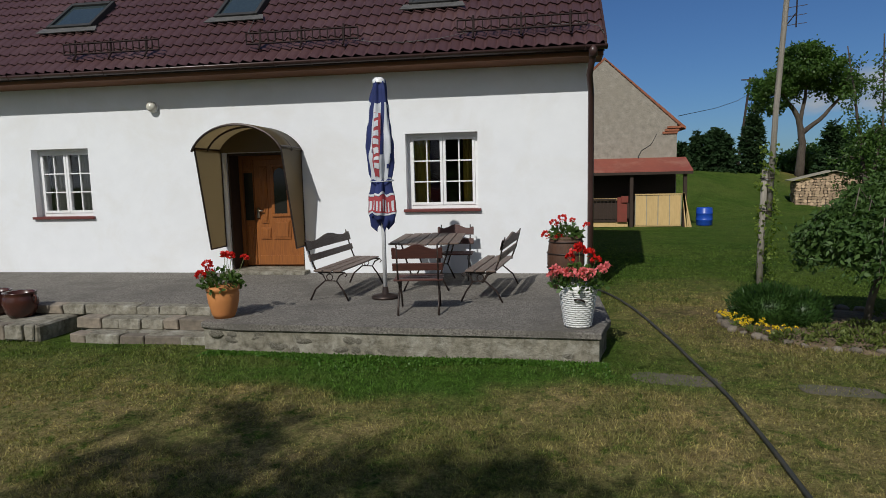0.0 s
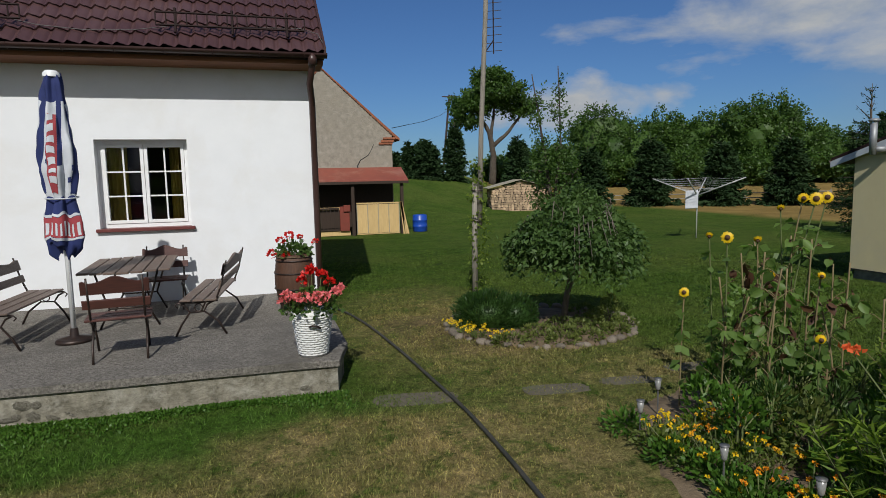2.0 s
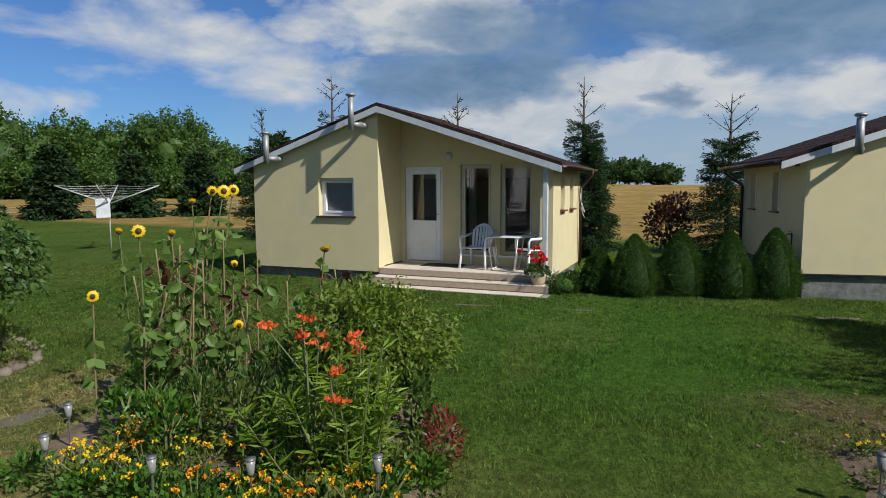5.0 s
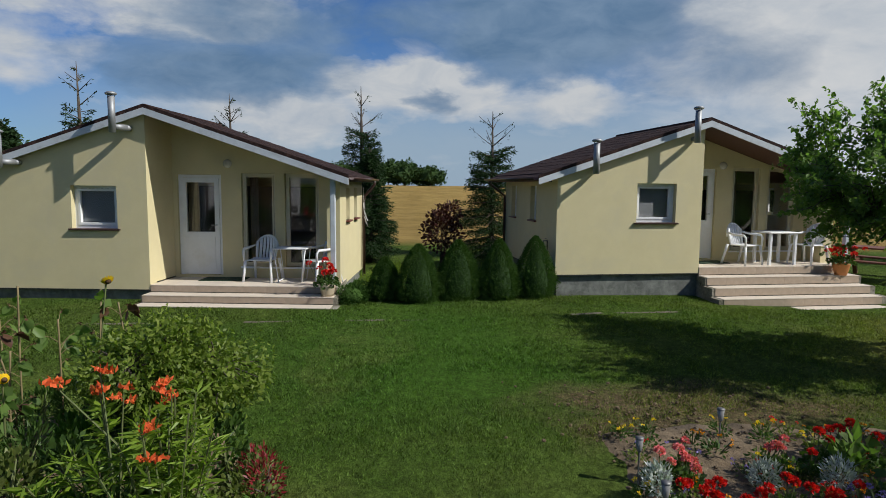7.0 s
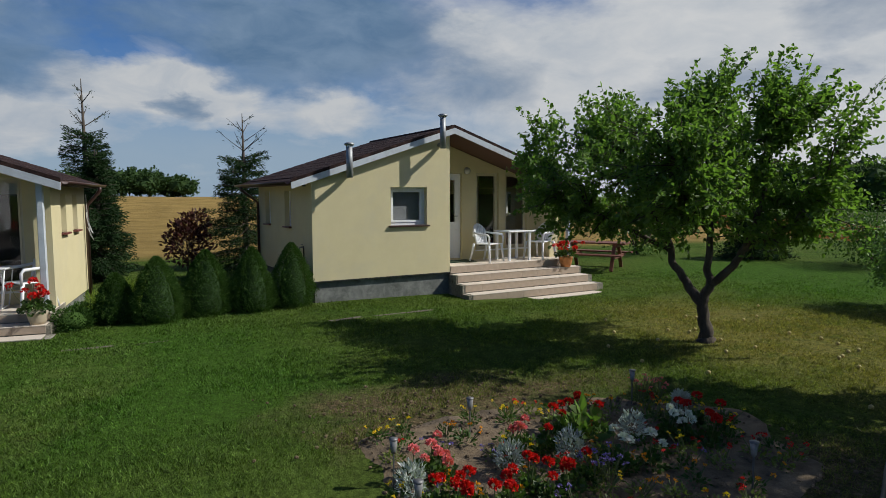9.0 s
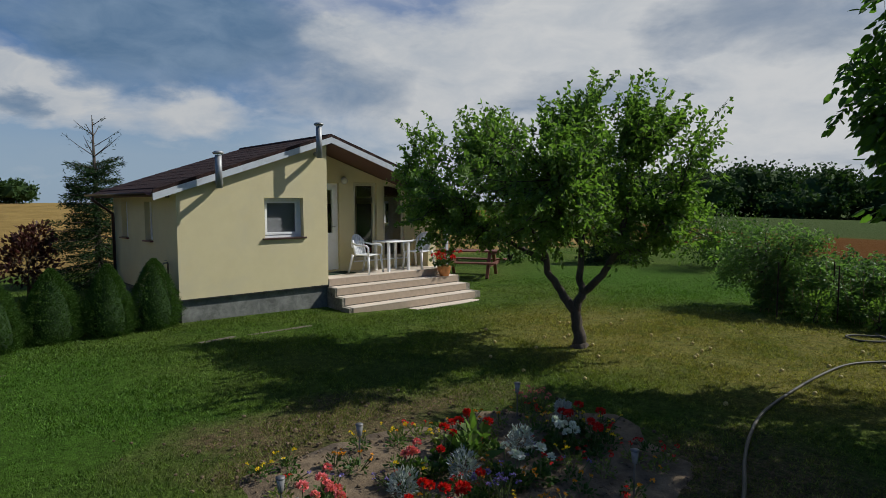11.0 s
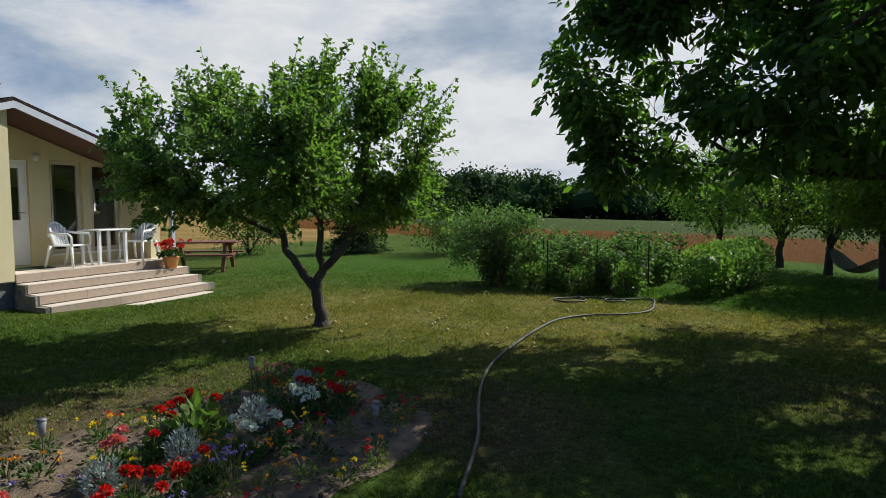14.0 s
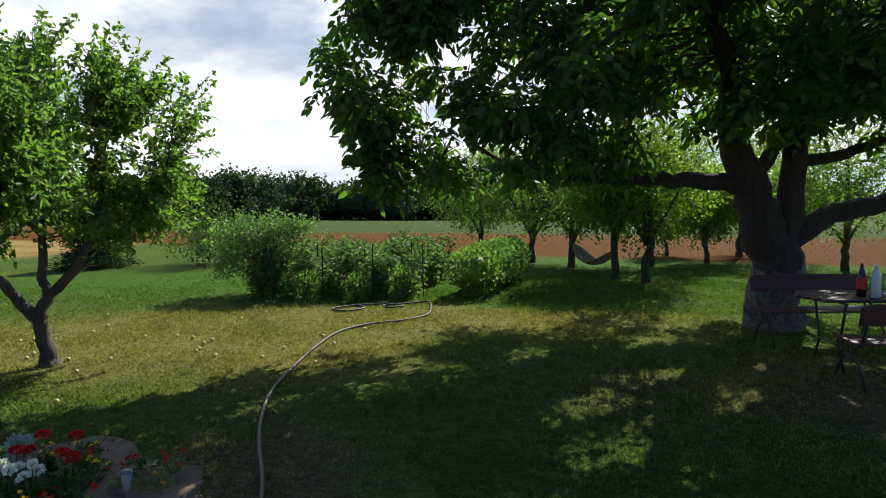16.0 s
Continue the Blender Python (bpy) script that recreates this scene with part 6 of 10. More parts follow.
bough_tree("walnut_tree", (-1.68, -9.7, 0),
           [[(0, 0, -0.05, 0.42), (0, 0, 0.22, 0.345), (0.0, 0, 0.95, 0.325), (0.175, 0.043, 1.50, 0.28), (0.33, 0.08, 2.03, 0.23), (0.56, 0.14, 2.56, 0.19), (0.62, 0.15, 3.1, 0.165), (0.5, 0.1, 3.95, 0.12), (0.45, 0.1, 5.0, 0.07), (0.5, 0.3, 6.6, 0.03)],
            [(-0.08, -0.02, 0.9, 0.22), (-0.17, -0.04, 1.3, 0.19), (-0.25, -0.06, 2.05, 0.165), (-0.30, -0.07, 2.9, 0.145), (-0.45, -0.1, 3.8, 0.10), (-0.55, -0.1, 5.0, 0.05), (-0.7, -0.2, 6.4, 0.02)],
            [(0.32, 0.08, 1.98, 0.11), (0.04, 0.0, 2.42, 0.10), (-0.10, 0.02, 2.8, 0.085), (-0.25, 0.15, 3.7, 0.05), (-0.6, 0.8, 5.0, 0.02)],
            [(-0.05, 0, 0.92, 0.2), (-0.14, -0.03, 1.18, 0.17), (-0.78, -0.19, 1.55, 0.14), (-1.45, -0.35, 1.70, 0.12), (-2.5, -0.2, 2.25, 0.08), (-3.6, 0.3, 3.0, 0.03)],
            [(-0.26, -0.06, 2.25, 0.085), (-0.95, -0.23, 2.36, 0.075), (-1.45, -0.35, 2.57, 0.06), (-2.5, -0.3, 3.0, 0.03)],
            [(0.28, 0.07, 1.85, 0.15), (0.6, 0.14, 2.0, 0.125), (1.22, 0.30, 2.04, 0.105), (1.78, 0.42, 2.07, 0.09), (2.55, 0.62, 2.10, 0.07), (3.0, 0.73, 2.15, 0.055), (3.45, 0.85, 2.22, 0.045), (4.0, 1.0, 2.6, 0.02)],
            [(3.4, 0.84, 2.2, 0.035), (4.2, 1.2, 2.25, 0.025), (5.0, 1.6, 2.5, 0.012)],
            [(0.55, 0.14, 2.6, 0.13), (0.9, 1.6, 3.2, 0.10), (1.4, 3.2, 3.8, 0.06), (1.8, 4.6, 4.2, 0.02)],
            [(-0.3, -0.05, 2.9, 0.11), (-0.8, 1.7, 3.4, 0.09), (-1.2, 3.6, 4.0, 0.04)],
            [(0.6, 0.15, 3.3, 0.10), (2.0, 0.8, 4.0, 0.07), (4.2, 1.4, 4.5, 0.03)],
            [(0.5, 0.1, 3.4, 0.10), (1.2, -1.2, 4.0, 0.07), (2.2, -2.6, 4.8, 0.03)]],
           [((-1.0, 0.4, 5.3), (4.2, 4.2, 2.3)), ((2.6, 1.2, 3.7), (2.1, 2.0, 1.1)), ((3.9, 1.7, 2.6), (1.0, 1.1, 0.65)), ((0.2, 3.1, 4.2), (2.2, 1.9, 1.1)), ((-2.6, 1.4, 4.0), (2.0, 2.2, 1.3)), ((2.4, 1.7, 2.7), (1.3, 0.9, 0.6)),
            ((1.2, 0.7, 3.3), (1.6, 1.4, 0.7)), ((-1.2, 1.2, 3.6), (1.4, 1.4, 0.7)), ((-3.4, 3.1, 5.2), (2.6, 2.6, 1.7)), ((-1.3, 4.6, 6.0), (2.6, 2.2, 1.5)), ((4.9, 1.7, 3.1), (0.7, 0.75, 0.5)), ((4.7, 1.8, 4.2), (0.8, 0.8, 0.55)),
            ((3.6, 1.3, 4.6), (1.2, 1.1, 0.7)), ((-3.7, 2.6, 8.5), (3.3, 2.4, 1.6)), ((-2.2, 2.0, 8.6), (2.3, 2.2, 1.3)), ((-0.8, 4.7, 5.0), (2.2, 1.6, 1.0)), ((0.8, -3.0, 4.4), (2.4, 1.8, 1.0)), ((-1.8, -3.2, 4.7), (2.8, 2.0, 1.4)), ((2.3, -1.4, 4.2), (1.9, 1.7, 0.8)), ((5.3, 1.7, 3.85), (0.7, 0.7, 0.7)), ((5.75, 1.6, 3.95), (0.55, 0.5, 0.65)), ((5.5, 1.5, 4.5), (0.7, 0.6, 0.5)),
            ((3.0, 1.4, 5.4), (1.8, 1.6, 0.9)), ((0.5, 3.6, 5.4), (2.4, 1.8, 1.0)),
            ((-0.8, 1.5, 3.1), (2.2, 1.6, 0.7)), ((1.0, 1.5, 3.0), (1.7, 1.2, 0.6)), ((-2.6, 1.4, 3.3), (1.6, 1.5, 0.9)), ((2.9, 1.8, 3.1), (1.6, 1.2, 0.8)), ((4.6, 1.7, 2.3), (0.9, 0.8, 0.55)), ((0.0, 2.4, 4.6), (3.0, 2.4, 1.0)),
            ((4.9, 1.8, 3.6), (0.9, 0.9, 0.8)), ((4.8, 1.7, 4.4), (0.9, 0.9, 0.7)), ((-0.4, 1.6, 3.5), (1.4, 1.0, 0.7)), ((-1.2, 1.8, 3.9), (1.3, 1.0, 0.8)), ((-1.6, 0.8, 3.2), (1.2, 0.9, 0.5)), ((-2.4, 1.0, 3.6), (1.2, 1.0, 0.7))],
           780, 6, 0.33, (0.142, 0.070), 0.0, (M["walnut_bark"], M["leaf_walnut"]), "old walnut tree with a thick dark trunk and spreading crown", 11, up=0.05, droop=0.55, fill=0.25, compound=5, even=0.56, lanes=26)


# ---- terrace things ----
def iron_bench(name, m, length, label, category, mats=("bench", "iron"), group="", wavy=1.0):
    """Cast-iron ends, three seat slats, a lower rail and a wavy top board; faces -y."""
    b = thing(name, m, label, category, group)
    hl = length / 2
    for i in range(3):
        bm = bmesh.new()
        y = -0.20 + i * 0.145
        box(bm, -hl, hl, y, y + 0.125, 0.415, 0.44)
        part("seat_slat", bm, M[mats[0]], b, "", False, 0.006)
    tilt = Matrix.Translation((0, 0.22, 0.43)) @ pose(0, 0, 0, -14)
    low = 0.29 if wavy else 0.19
    if wavy:
        bm = bmesh.new()
        box(bm, -hl, hl, -0.012, 0.012, 0.13, 0.225, tilt)
        part("back_rail", bm, M[mats[0]], b, "", False, 0.004)
    bm = bmesh.new()
    n = 24
    top = []
    for i in range(n + 1):
        u = i / n
        hump = 0.07 * math.exp(-((u - 0.5) / 0.2) ** 2) + 0.03 * math.exp(-((u - 0.03) / 0.06) ** 2) + 0.03 * math.exp(-((u - 0.97) / 0.06) ** 2)
        top.append((-hl + length * u, 0.40 + hump * wavy - (1 - wavy) * 0.03 * (abs(2 * u - 1) ** 14)))
    for a, c in zip(top, top[1:]):
        lo = [bm.verts.new(tilt @ Vector((x, y, z))) for y in (-0.013, 0.013) for x, z in ((a[0], low), (c[0], low), c, a)]
        for f in ((0, 1, 2, 3), (7, 6, 5, 4), (3, 2, 6, 7), (0, 4, 5, 1)):
            bm.faces.new([lo[k] for k in f])
    bmesh.ops.remove_doubles(bm, verts=bm.verts, dist=1e-4)
    part("top_board", bm, M[mats[0]], b, "wavy backrest board" if wavy else "broad straight backrest board")
    for s in (-1, 1):
        x = s * (hl - 0.06)
        bm = bmesh.new()
        tube(bm, [(x, -0.27, 0.0), (x, -0.20, 0.14), (x, -0.10, 0.28), (x, -0.15, 0.36), (x, -0.23, 0.40), (x, -0.26, 0.37), (x, -0.23, 0.34)], [0.014, 0.013, 0.012, 0.012, 0.012, 0.010, 0.008], 6)
        tube(bm, [(x, 0.30, 0.0), (x, 0.22, 0.16), (x, 0.06, 0.29), (x, 0.10, 0.37), (x, 0.20, 0.42), (x, 0.27, 0.60), (x, 0.34, 0.88)], [0.014, 0.013, 0.012, 0.012, 0.013, 0.012, 0.010], 6)
        tube(bm, [(x, -0.22, 0.405), (x, 0.0, 0.395), (x, 0.22, 0.41)], 0.011, 6)
        tube(bm, [(x, -0.11, 0.28), (x, 0.07, 0.285)], 0.009, 6)
        tube(bm, [(x, 0.045 * math.cos(a), 0.335 + 0.045 * math.sin(a)) for a in (k * math.pi / 5 for k in range(11))], 0.008, 5)
        part("leg", bm, M[mats[1]], b, "dark cast-iron scroll leg", True)
    return b


TZ = 0.345
iron_bench("garden_bench", pose(-3.22, 8.30, TZ, 0, 0, 86), 1.62, "iron garden bench with weathered brown slats on the terrace", "bench", group="terrace seats")
iron_bench("garden_bench", pose(-1.08, 8.30, TZ, 0, 0, -96), 1.62, "iron garden bench with weathered brown slats on the terrace", "bench", group="terrace seats")
iron_bench("garden_chair", pose(-1.88, 6.98, TZ, 0, 0, 187), 0.62, "iron garden chair with red-brown slats on the terrace", "chair", ("redwood", "iron"), "terrace seats")
iron_bench("garden_chair", pose(-1.78, 9.52, TZ, 0, 0, 2), 0.62, "iron garden chair with red-brown slats by the wall", "chair", ("redwood", "iron"), "terrace seats")


def slat_table(name, m, w, l, label, mat="bench"):
    t = thing(name, m, label, "table")
    n = 7
    for i in range(n):
        x0 = -w / 2 + i * w / n
        cut = 0.16 * abs((i + 0.5) / n - 0.5) * 2
        bm = bmesh.new()
        box(bm, x0 + 0.008, x0 + w / n - 0.008, -l / 2 + cut, l / 2 - cut, 0.72, 0.748)
        part("top_slat", bm, M[mat], t, "", False, 0.005)
    for s in (-1, 1):
        y = s * (l / 2 - 0.35)
        bm = bmesh.new()
        tube(bm, [(-0.34, y, 0.0), (-0.22, y, 0.25), (-0.30, y, 0.5), (-0.36, y, 0.715)], 0.014, 6)
        tube(bm, [(0.34, y, 0.0), (0.22, y, 0.25), (0.30, y, 0.5), (0.36, y, 0.715)], 0.014, 6)
        tube(bm, [(-0.22, y, 0.25), (0.22, y, 0.25)], 0.011, 6)
        tube(bm, [(-0.38, y, 0.705), (0.38, y, 0.705)], 0.013, 6)
        part("leg_frame", bm, M["iron"], t, "dark cast-iron leg frame", True)
    return t


slat_table("garden_table", pose(-2.08, 8.92, TZ, 0, 0, 3), 1.05, 1.85, "slatted garden table with weathered grey-brown boards")
M["navy"] = material("navy_cloth", (0.018, 0.030, 0.135), (0.014, 0.024, 0.10), 8, 0.85, bump=0.2, bscale=30)
M["whitecloth"] = material("white_cloth", (0.62, 0.64, 0.68), (0.50, 0.53, 0.58), 8, 0.85, bump=0.2, bscale=30)
M["redcloth"] = material("dull_red_cloth", (0.38, 0.055, 0.065), (0.30, 0.045, 0.055), 8, 0.85)


def build_umbrella():
    u = thing("parasol", pose(-2.54, 7.80, TZ, 0, 0, 0), "closed navy, white and red parasol on a white pole", "parasol")
    bm = bmesh.new()
    lathe(bm, [(0.20, 0), (0.20, 0.03), (0.17, 0.05), (0.05, 0.07), (0.04, 0.16)], 24)
    part("base", bm, M["iron"], u, "dark round foot", True)
    bm = bmesh.new()
    tube(bm, [(0, 0, 0.05), (0, 0, 1.6), (0, 0, 3.02)], 0.029, 12)
    part("pole", bm, M["pvc"], u, "white metal pole", True)
    bm = bmesh.new()
    lathe(bm, [(0.085, 2.99), (0.085, 3.03), (0.06, 3.06), (0.0, 3.07)], 16, None, False)
    part("cap", bm, M["pvc"], u, "white top cap", True)

    def rad(z):
        pts = [(1.02, 0.09), (1.10, 0.19), (1.22, 0.225), (1.45, 0.195), (1.60, 0.165), (1.66, 0.15), (1.72, 0.17), (1.95, 0.22), (2.2, 0.215), (2.5, 0.16), (2.7, 0.135), (2.9, 0.115), (3.02, 0.085)]
        return float(np.interp(z, [p[0] for p in pts], [p[1] for p in pts]))

    def pleat(a, z, off=0.0):
        f = 0.5 + 0.5 * math.cos(5 * a + 1.3 * z + 0.9 * math.sin(2.1 * z))
        g = 0.5 + 0.5 * math.cos(11 * a - 2.4 * z + 1.0)
        crease = noise.noise(Vector((2.2 * math.cos(a), 2.2 * math.sin(a), 4.5 * z)))
        r = rad(z) * (0.60 + 0.30 * f ** 0.7 + 0.10 * g + 0.20 * crease) + off
        hem = 0.05 * math.sin(3 * a + 1.2) + 0.03 * math.sin(7 * a) if z < 1.12 else 0.0
        return (r * math.cos(a), r * math.sin(a) * 0.9, z + hem + 0.05 * crease)

    def skin(z0, z1, mat, label, a0=0.0, a1=2 * math.pi, off=0.0, nz=30, na=110, name="canopy", slope=0.0, twist=0.0):
        bm = bmesh.new()
        na = max(6, int(na * (a1 - a0) / (2 * math.pi)))
        grid = []
        for i in range(nz + 1):
            row = []
            for k in range(na + 1):
                z = z0 + (z1 - z0) * i / nz + slope * (a1 - a0) * k / na
                row.append(bm.verts.new(pleat(a0 + (a1 - a0) * k / na + twist * (i / nz - 0.5), z, off)))
            grid.append(row)
        for i in range(nz):
            for k in range(na):
                bm.faces.new((grid[i][k], grid[i][k + 1], grid[i + 1][k + 1], grid[i + 1][k]))
        if a1 - a0 > 6.2:
            bmesh.ops.remove_doubles(bm, verts=bm.verts, dist=1e-4)
        return part(name, bm, mat, u, label, True)

    skin(1.02, 1.66, M["navy"], "navy lower folds")
    skin(1.66, 2.72, M["whitecloth"], "white folds with dark print")
    skin(2.72, 3.02, M["navy"], "navy top folds")
    # navy panels between the white ones, narrowing downwards
    for a0, a1, z0 in ((-2.95, -2.35, 1.70), (-1.30, -0.95, 2.02), (-0.55, 0.05, 1.68), (0.6, 1.2, 1.9), (2.2, 2.7, 1.8)):
        skin(z0, 2.73, M["navy"], "", a0, a1, 0.004, 26, name="navy_panel", twist=0.35)
    skin(1.20, 1.42, M["redcloth"], "dull red printed band", off=0.004, nz=8, name="printed_band", slope=0.006)
    for z0, z1 in ((1.165, 1.195), (1.425, 1.455)):
        skin(z0, z1, M["whitecloth"], "", off=0.005, nz=2, name="printed_line", slope=0.006)
    rng = random.Random(3)
    a = math.pi + 0.3
    while a < 2 * math.pi + 0.5:
        w = rng.uniform(0.16, 0.26)
        skin(1.25, 1.385, M["whitecloth"], "", a, a + w * 0.55, 0.009, 5, name="print_bar")
        a += w + 0.05
    skin(1.72, 2.58, M["redcloth"], "red printed stripe", -1.95, -1.40, 0.006, 26, name="printed_stripe", twist=0.3)
    z = 1.80
    while z < 2.50:
        h = rng.uniform(0.05, 0.085)
        skin(z, z + h, M["whitecloth"], "", -1.84, -1.50, 0.011, 4, name="print_bar", slope=0.05)
        z += h + 0.045
    for a0, z0 in ((-2.25, 2.02), (-2.12, 2.10), (-2.28, 2.18), (-2.15, 2.28), (-0.85, 1.84), (-0.72, 1.95)):
        skin(z0, z0 + 0.055, M["navy"], "", a0, a0 + 0.16, 0.008, 4, name="print_patch")
    bm = bmesh.new()
    tube(bm, [(0.165 * math.cos(q), 0.15 * math.sin(q), 1.66 + 0.01 * math.sin(q)) for q in (k * math.pi / 10 for k in range(21))], 0.008, 5)
    part("tie_cord", bm, M["whitecloth"], u, "", True)
    bm = bmesh.new()
    tube(bm, [(0.02, -0.025, 1.0), (0.02, -0.03, 0.4), (0.03, -0.04, 0.36)], 0.006, 5)
    part("crank", bm, M["zinc"], u, "", True)


build_umbrella()


# ---- flowers ----
def ball_head(rng, c, r, n, flat=0.8, size=0.03):
    d = unit(rng.normal(0, 1, (n, 3)))
    d[:, 2] = np.abs(d[:, 2]) * flat - 0.15
    return leaves(rng, np.array(c) + d * r * 0.55, d, size, size * 0.95, 0.0, 0.2)


def disc_head(rng, c, nrm, r, n, width):
    nrm = np.array(nrm) / np.linalg.norm(nrm)
    a = np.cross(nrm, [0.3, 0.2, 0.9])
    a /= np.linalg.norm(a)
    b = np.cross(nrm, a)
    q = np.linspace(0, 2 * np.pi, n, endpoint=False) + rng.normal(0, 0.08, n)
    d = np.cos(q)[:, None] * a + np.sin(q)[:, None] * b
    k = len(d)
    ln = r * rng.uniform(0.85, 1.1, (k, 1))
    s = np.cross(d, nrm)
    p0 = np.array(c) + d * r * 0.3
    v = np.empty((k, 4, 3))
    v[:, 0] = p0
    v[:, 1] = p0 + d * ln * 0.35 + s * width * 0.5 + nrm * 0.01
    v[:, 2] = p0 + d * ln * 0.75 - nrm * 0.012
    v[:, 3] = p0 + d * ln * 0.35 - s * width * 0.5 + nrm * 0.01
    return v.reshape(-1, 3), np.arange(k * 4).reshape(k, 4)


BLOOMS = {}


def bloom_mesh(colour, r, n, size):
    """One round flower head at the origin, shared by all heads of its kind (three variants)."""
    key = (colour, round(r, 3), n)
    if key not in BLOOMS:
        BLOOMS[key] = []
        for k in range(3):
            v, f = ball_head(np.random.default_rng(len(BLOOMS) * 10 + k), (0, 0, 0), r, n, 0.9, size)
            BLOOMS[key].append(np_mesh("bloom", v, f, M[colour]))
    return BLOOMS[key]


def set_blooms(t, heads, colour, r, n, size, label=""):
    rr = random.Random(len(heads) * 7 + int(1000 * r))
    for h in heads:
        s = rr.uniform(0.8, 1.15)
        ob = piece("bloom", rr.choice(bloom_mesh(colour, r, n, size)), t, Matrix.Translation(h) @ pose(0, 0, 0, rr.uniform(-25, 25), rr.uniform(-25, 25), rr.uniform(0, 360)) @ Matrix.Diagonal((s, s, s, 1)))
        tagged(ob, label)
        ob["kind"] = "stuff"


def flower_clump(name, m, colour, heads, label, category, spread=0.16, height=0.28, head_r=0.05, petals=26, petal=0.034, leaf=(0.055, 0.05), n_leaf=150,
                 leaf_mat="leaf_herb", seed=1, group=""):
    """Leaves, stalks and round flower heads. heads: count, or a list of places."""
    rng = np.random.default_rng(seed)
    t = thing(name, m, label, category, group)
    d = unit(rng.normal(0, 1, (n_leaf, 3)))
    d[:, 2] = np.abs(d[:, 2])
    p = d * np.array([spread, spread, height * 0.72]) * rng.uniform(0.35, 1.0, (n_leaf, 1))
    part_np("foliage", [leaves(rng, p, d + rng.normal(0, 0.4, (n_leaf, 3)), leaf[0], leaf[1], 0.0, 0.1)], M[leaf_mat], t)
    if isinstance(heads, int):
        heads = [(spread * 1.25 * rng.uniform(-1, 1), spread * 1.25 * rng.uniform(-1, 1), height * rng.uniform(0.7, 1.1)) for _ in range(heads)]
    bm = bmesh.new()
    for h in heads:
        tube(bm, [(h[0] * 0.3, h[1] * 0.3, 0.0), (h[0] * 0.7, h[1] * 0.7, h[2] * 0.6), h], 0.004, 4, False)
    part("stalk", bm, M["stem"], t)["kind"] = "stuff"
    set_blooms(t, heads, colour, head_r, petals, petal)
    return t


def potted(name, m, profile, mat, label, colours, heads, height, spread, seed, category="flower pot", group="", rim=None, extra=None, n_leaf=260, seg=24):
    t = thing(name, m, label, category, group)
    bm = bmesh.new()
    lathe(bm, profile, seg)
    part("pot", bm, M[mat], t, "", True)
    top = profile[-1][1]
    bm = bmesh.new()
    r = max(p[0] for p in profile[-3:]) * 0.93
    lathe(bm, [(r, top - 0.03), (r, top - 0.02)], seg)
    part("earth", bm, M["soil"], t)
    rng = np.random.default_rng(seed)
    d = unit(rng.normal(0, 1, (n_leaf, 3)))
    d[:, 2] = np.abs(d[:, 2]) - 0.15
    p = np.array([0, 0, top]) + d * np.array([spread, spread, height * 0.75]) * rng.uniform(0.4, 1, (n_leaf, 1))
    part_np("foliage", [leaves(rng, p, d + rng.normal(0, 0.4, d.shape), 0.065, 0.06, 0.1, 0.1)], M["leaf_bush"], t)
    bm = bmesh.new()
    groups = {}
    for i, h in enumerate(heads):
        h = (h[0], h[1], top + h[2])
        tube(bm, [(h[0] * 0.3, h[1] * 0.3, top - 0.02), (h[0] * 0.8, h[1] * 0.8, top + (h[2] - top) * 0.6), h], 0.004, 4, False)
        groups.setdefault(colours[i % len(colours)], []).append(h)
    part("stalk", bm, M["stem"], t)["kind"] = "stuff"
    for col, hs in groups.items():
        set_blooms(t, hs, col, 0.07, 40, 0.042)
    if extra:
        extra(t)
    return t


potted("terracotta_planter", pose(-4.29, 6.47, TZ), [(0.125, 0.0), (0.15, 0.06), (0.185, 0.2), (0.195, 0.30), (0.185, 0.34), (0.205, 0.35), (0.205, 0.395), (0.185, 0.40)], "terracotta",
       "orange terracotta pot with red geraniums at the terrace edge", ["petal_red"],
       [(-0.22, -0.1, 0.16), (-0.16, -0.05, 0.27), (-0.28, -0.02, 0.12), (-0.2, 0.06, 0.22), (0.06, 0.05, 0.36), (0.14, 0.0, 0.37), (0.0, 0.1, 0.38), (0.30, 0.02, 0.35), (-0.10, -0.12, 0.20)], 0.33, 0.27, 21)


def weave(t):
    """Canes woven round the basket."""
    for j in range(17):
        bm = bmesh.new()
        z = 0.03 + j * 0.0245
        r = 0.135 + 0.065 * (z / 0.45)
        pts = [((r + 0.010 * (1 if (k + j) % 2 else -0.3)) * math.cos(2 * math.pi * k / 28), (r + 0.010 * (1 if (k + j) % 2 else -0.3)) * math.sin(2 * math.pi * k / 28), z) for k in range(29)]
        tube(bm, pts, 0.0115, 5, False)
        part("cane", bm, M["wicker"], t, "", True)
    bm = bmesh.new()
    tube(bm, [(-0.05, -0.215, 0.34), (-0.02, -0.235, 0.355), (0.03, -0.235, 0.345), (0.06, -0.215, 0.32)], 0.012, 5)
    part("ornament", bm, M["iron"], t, "dark twig ornament", True)


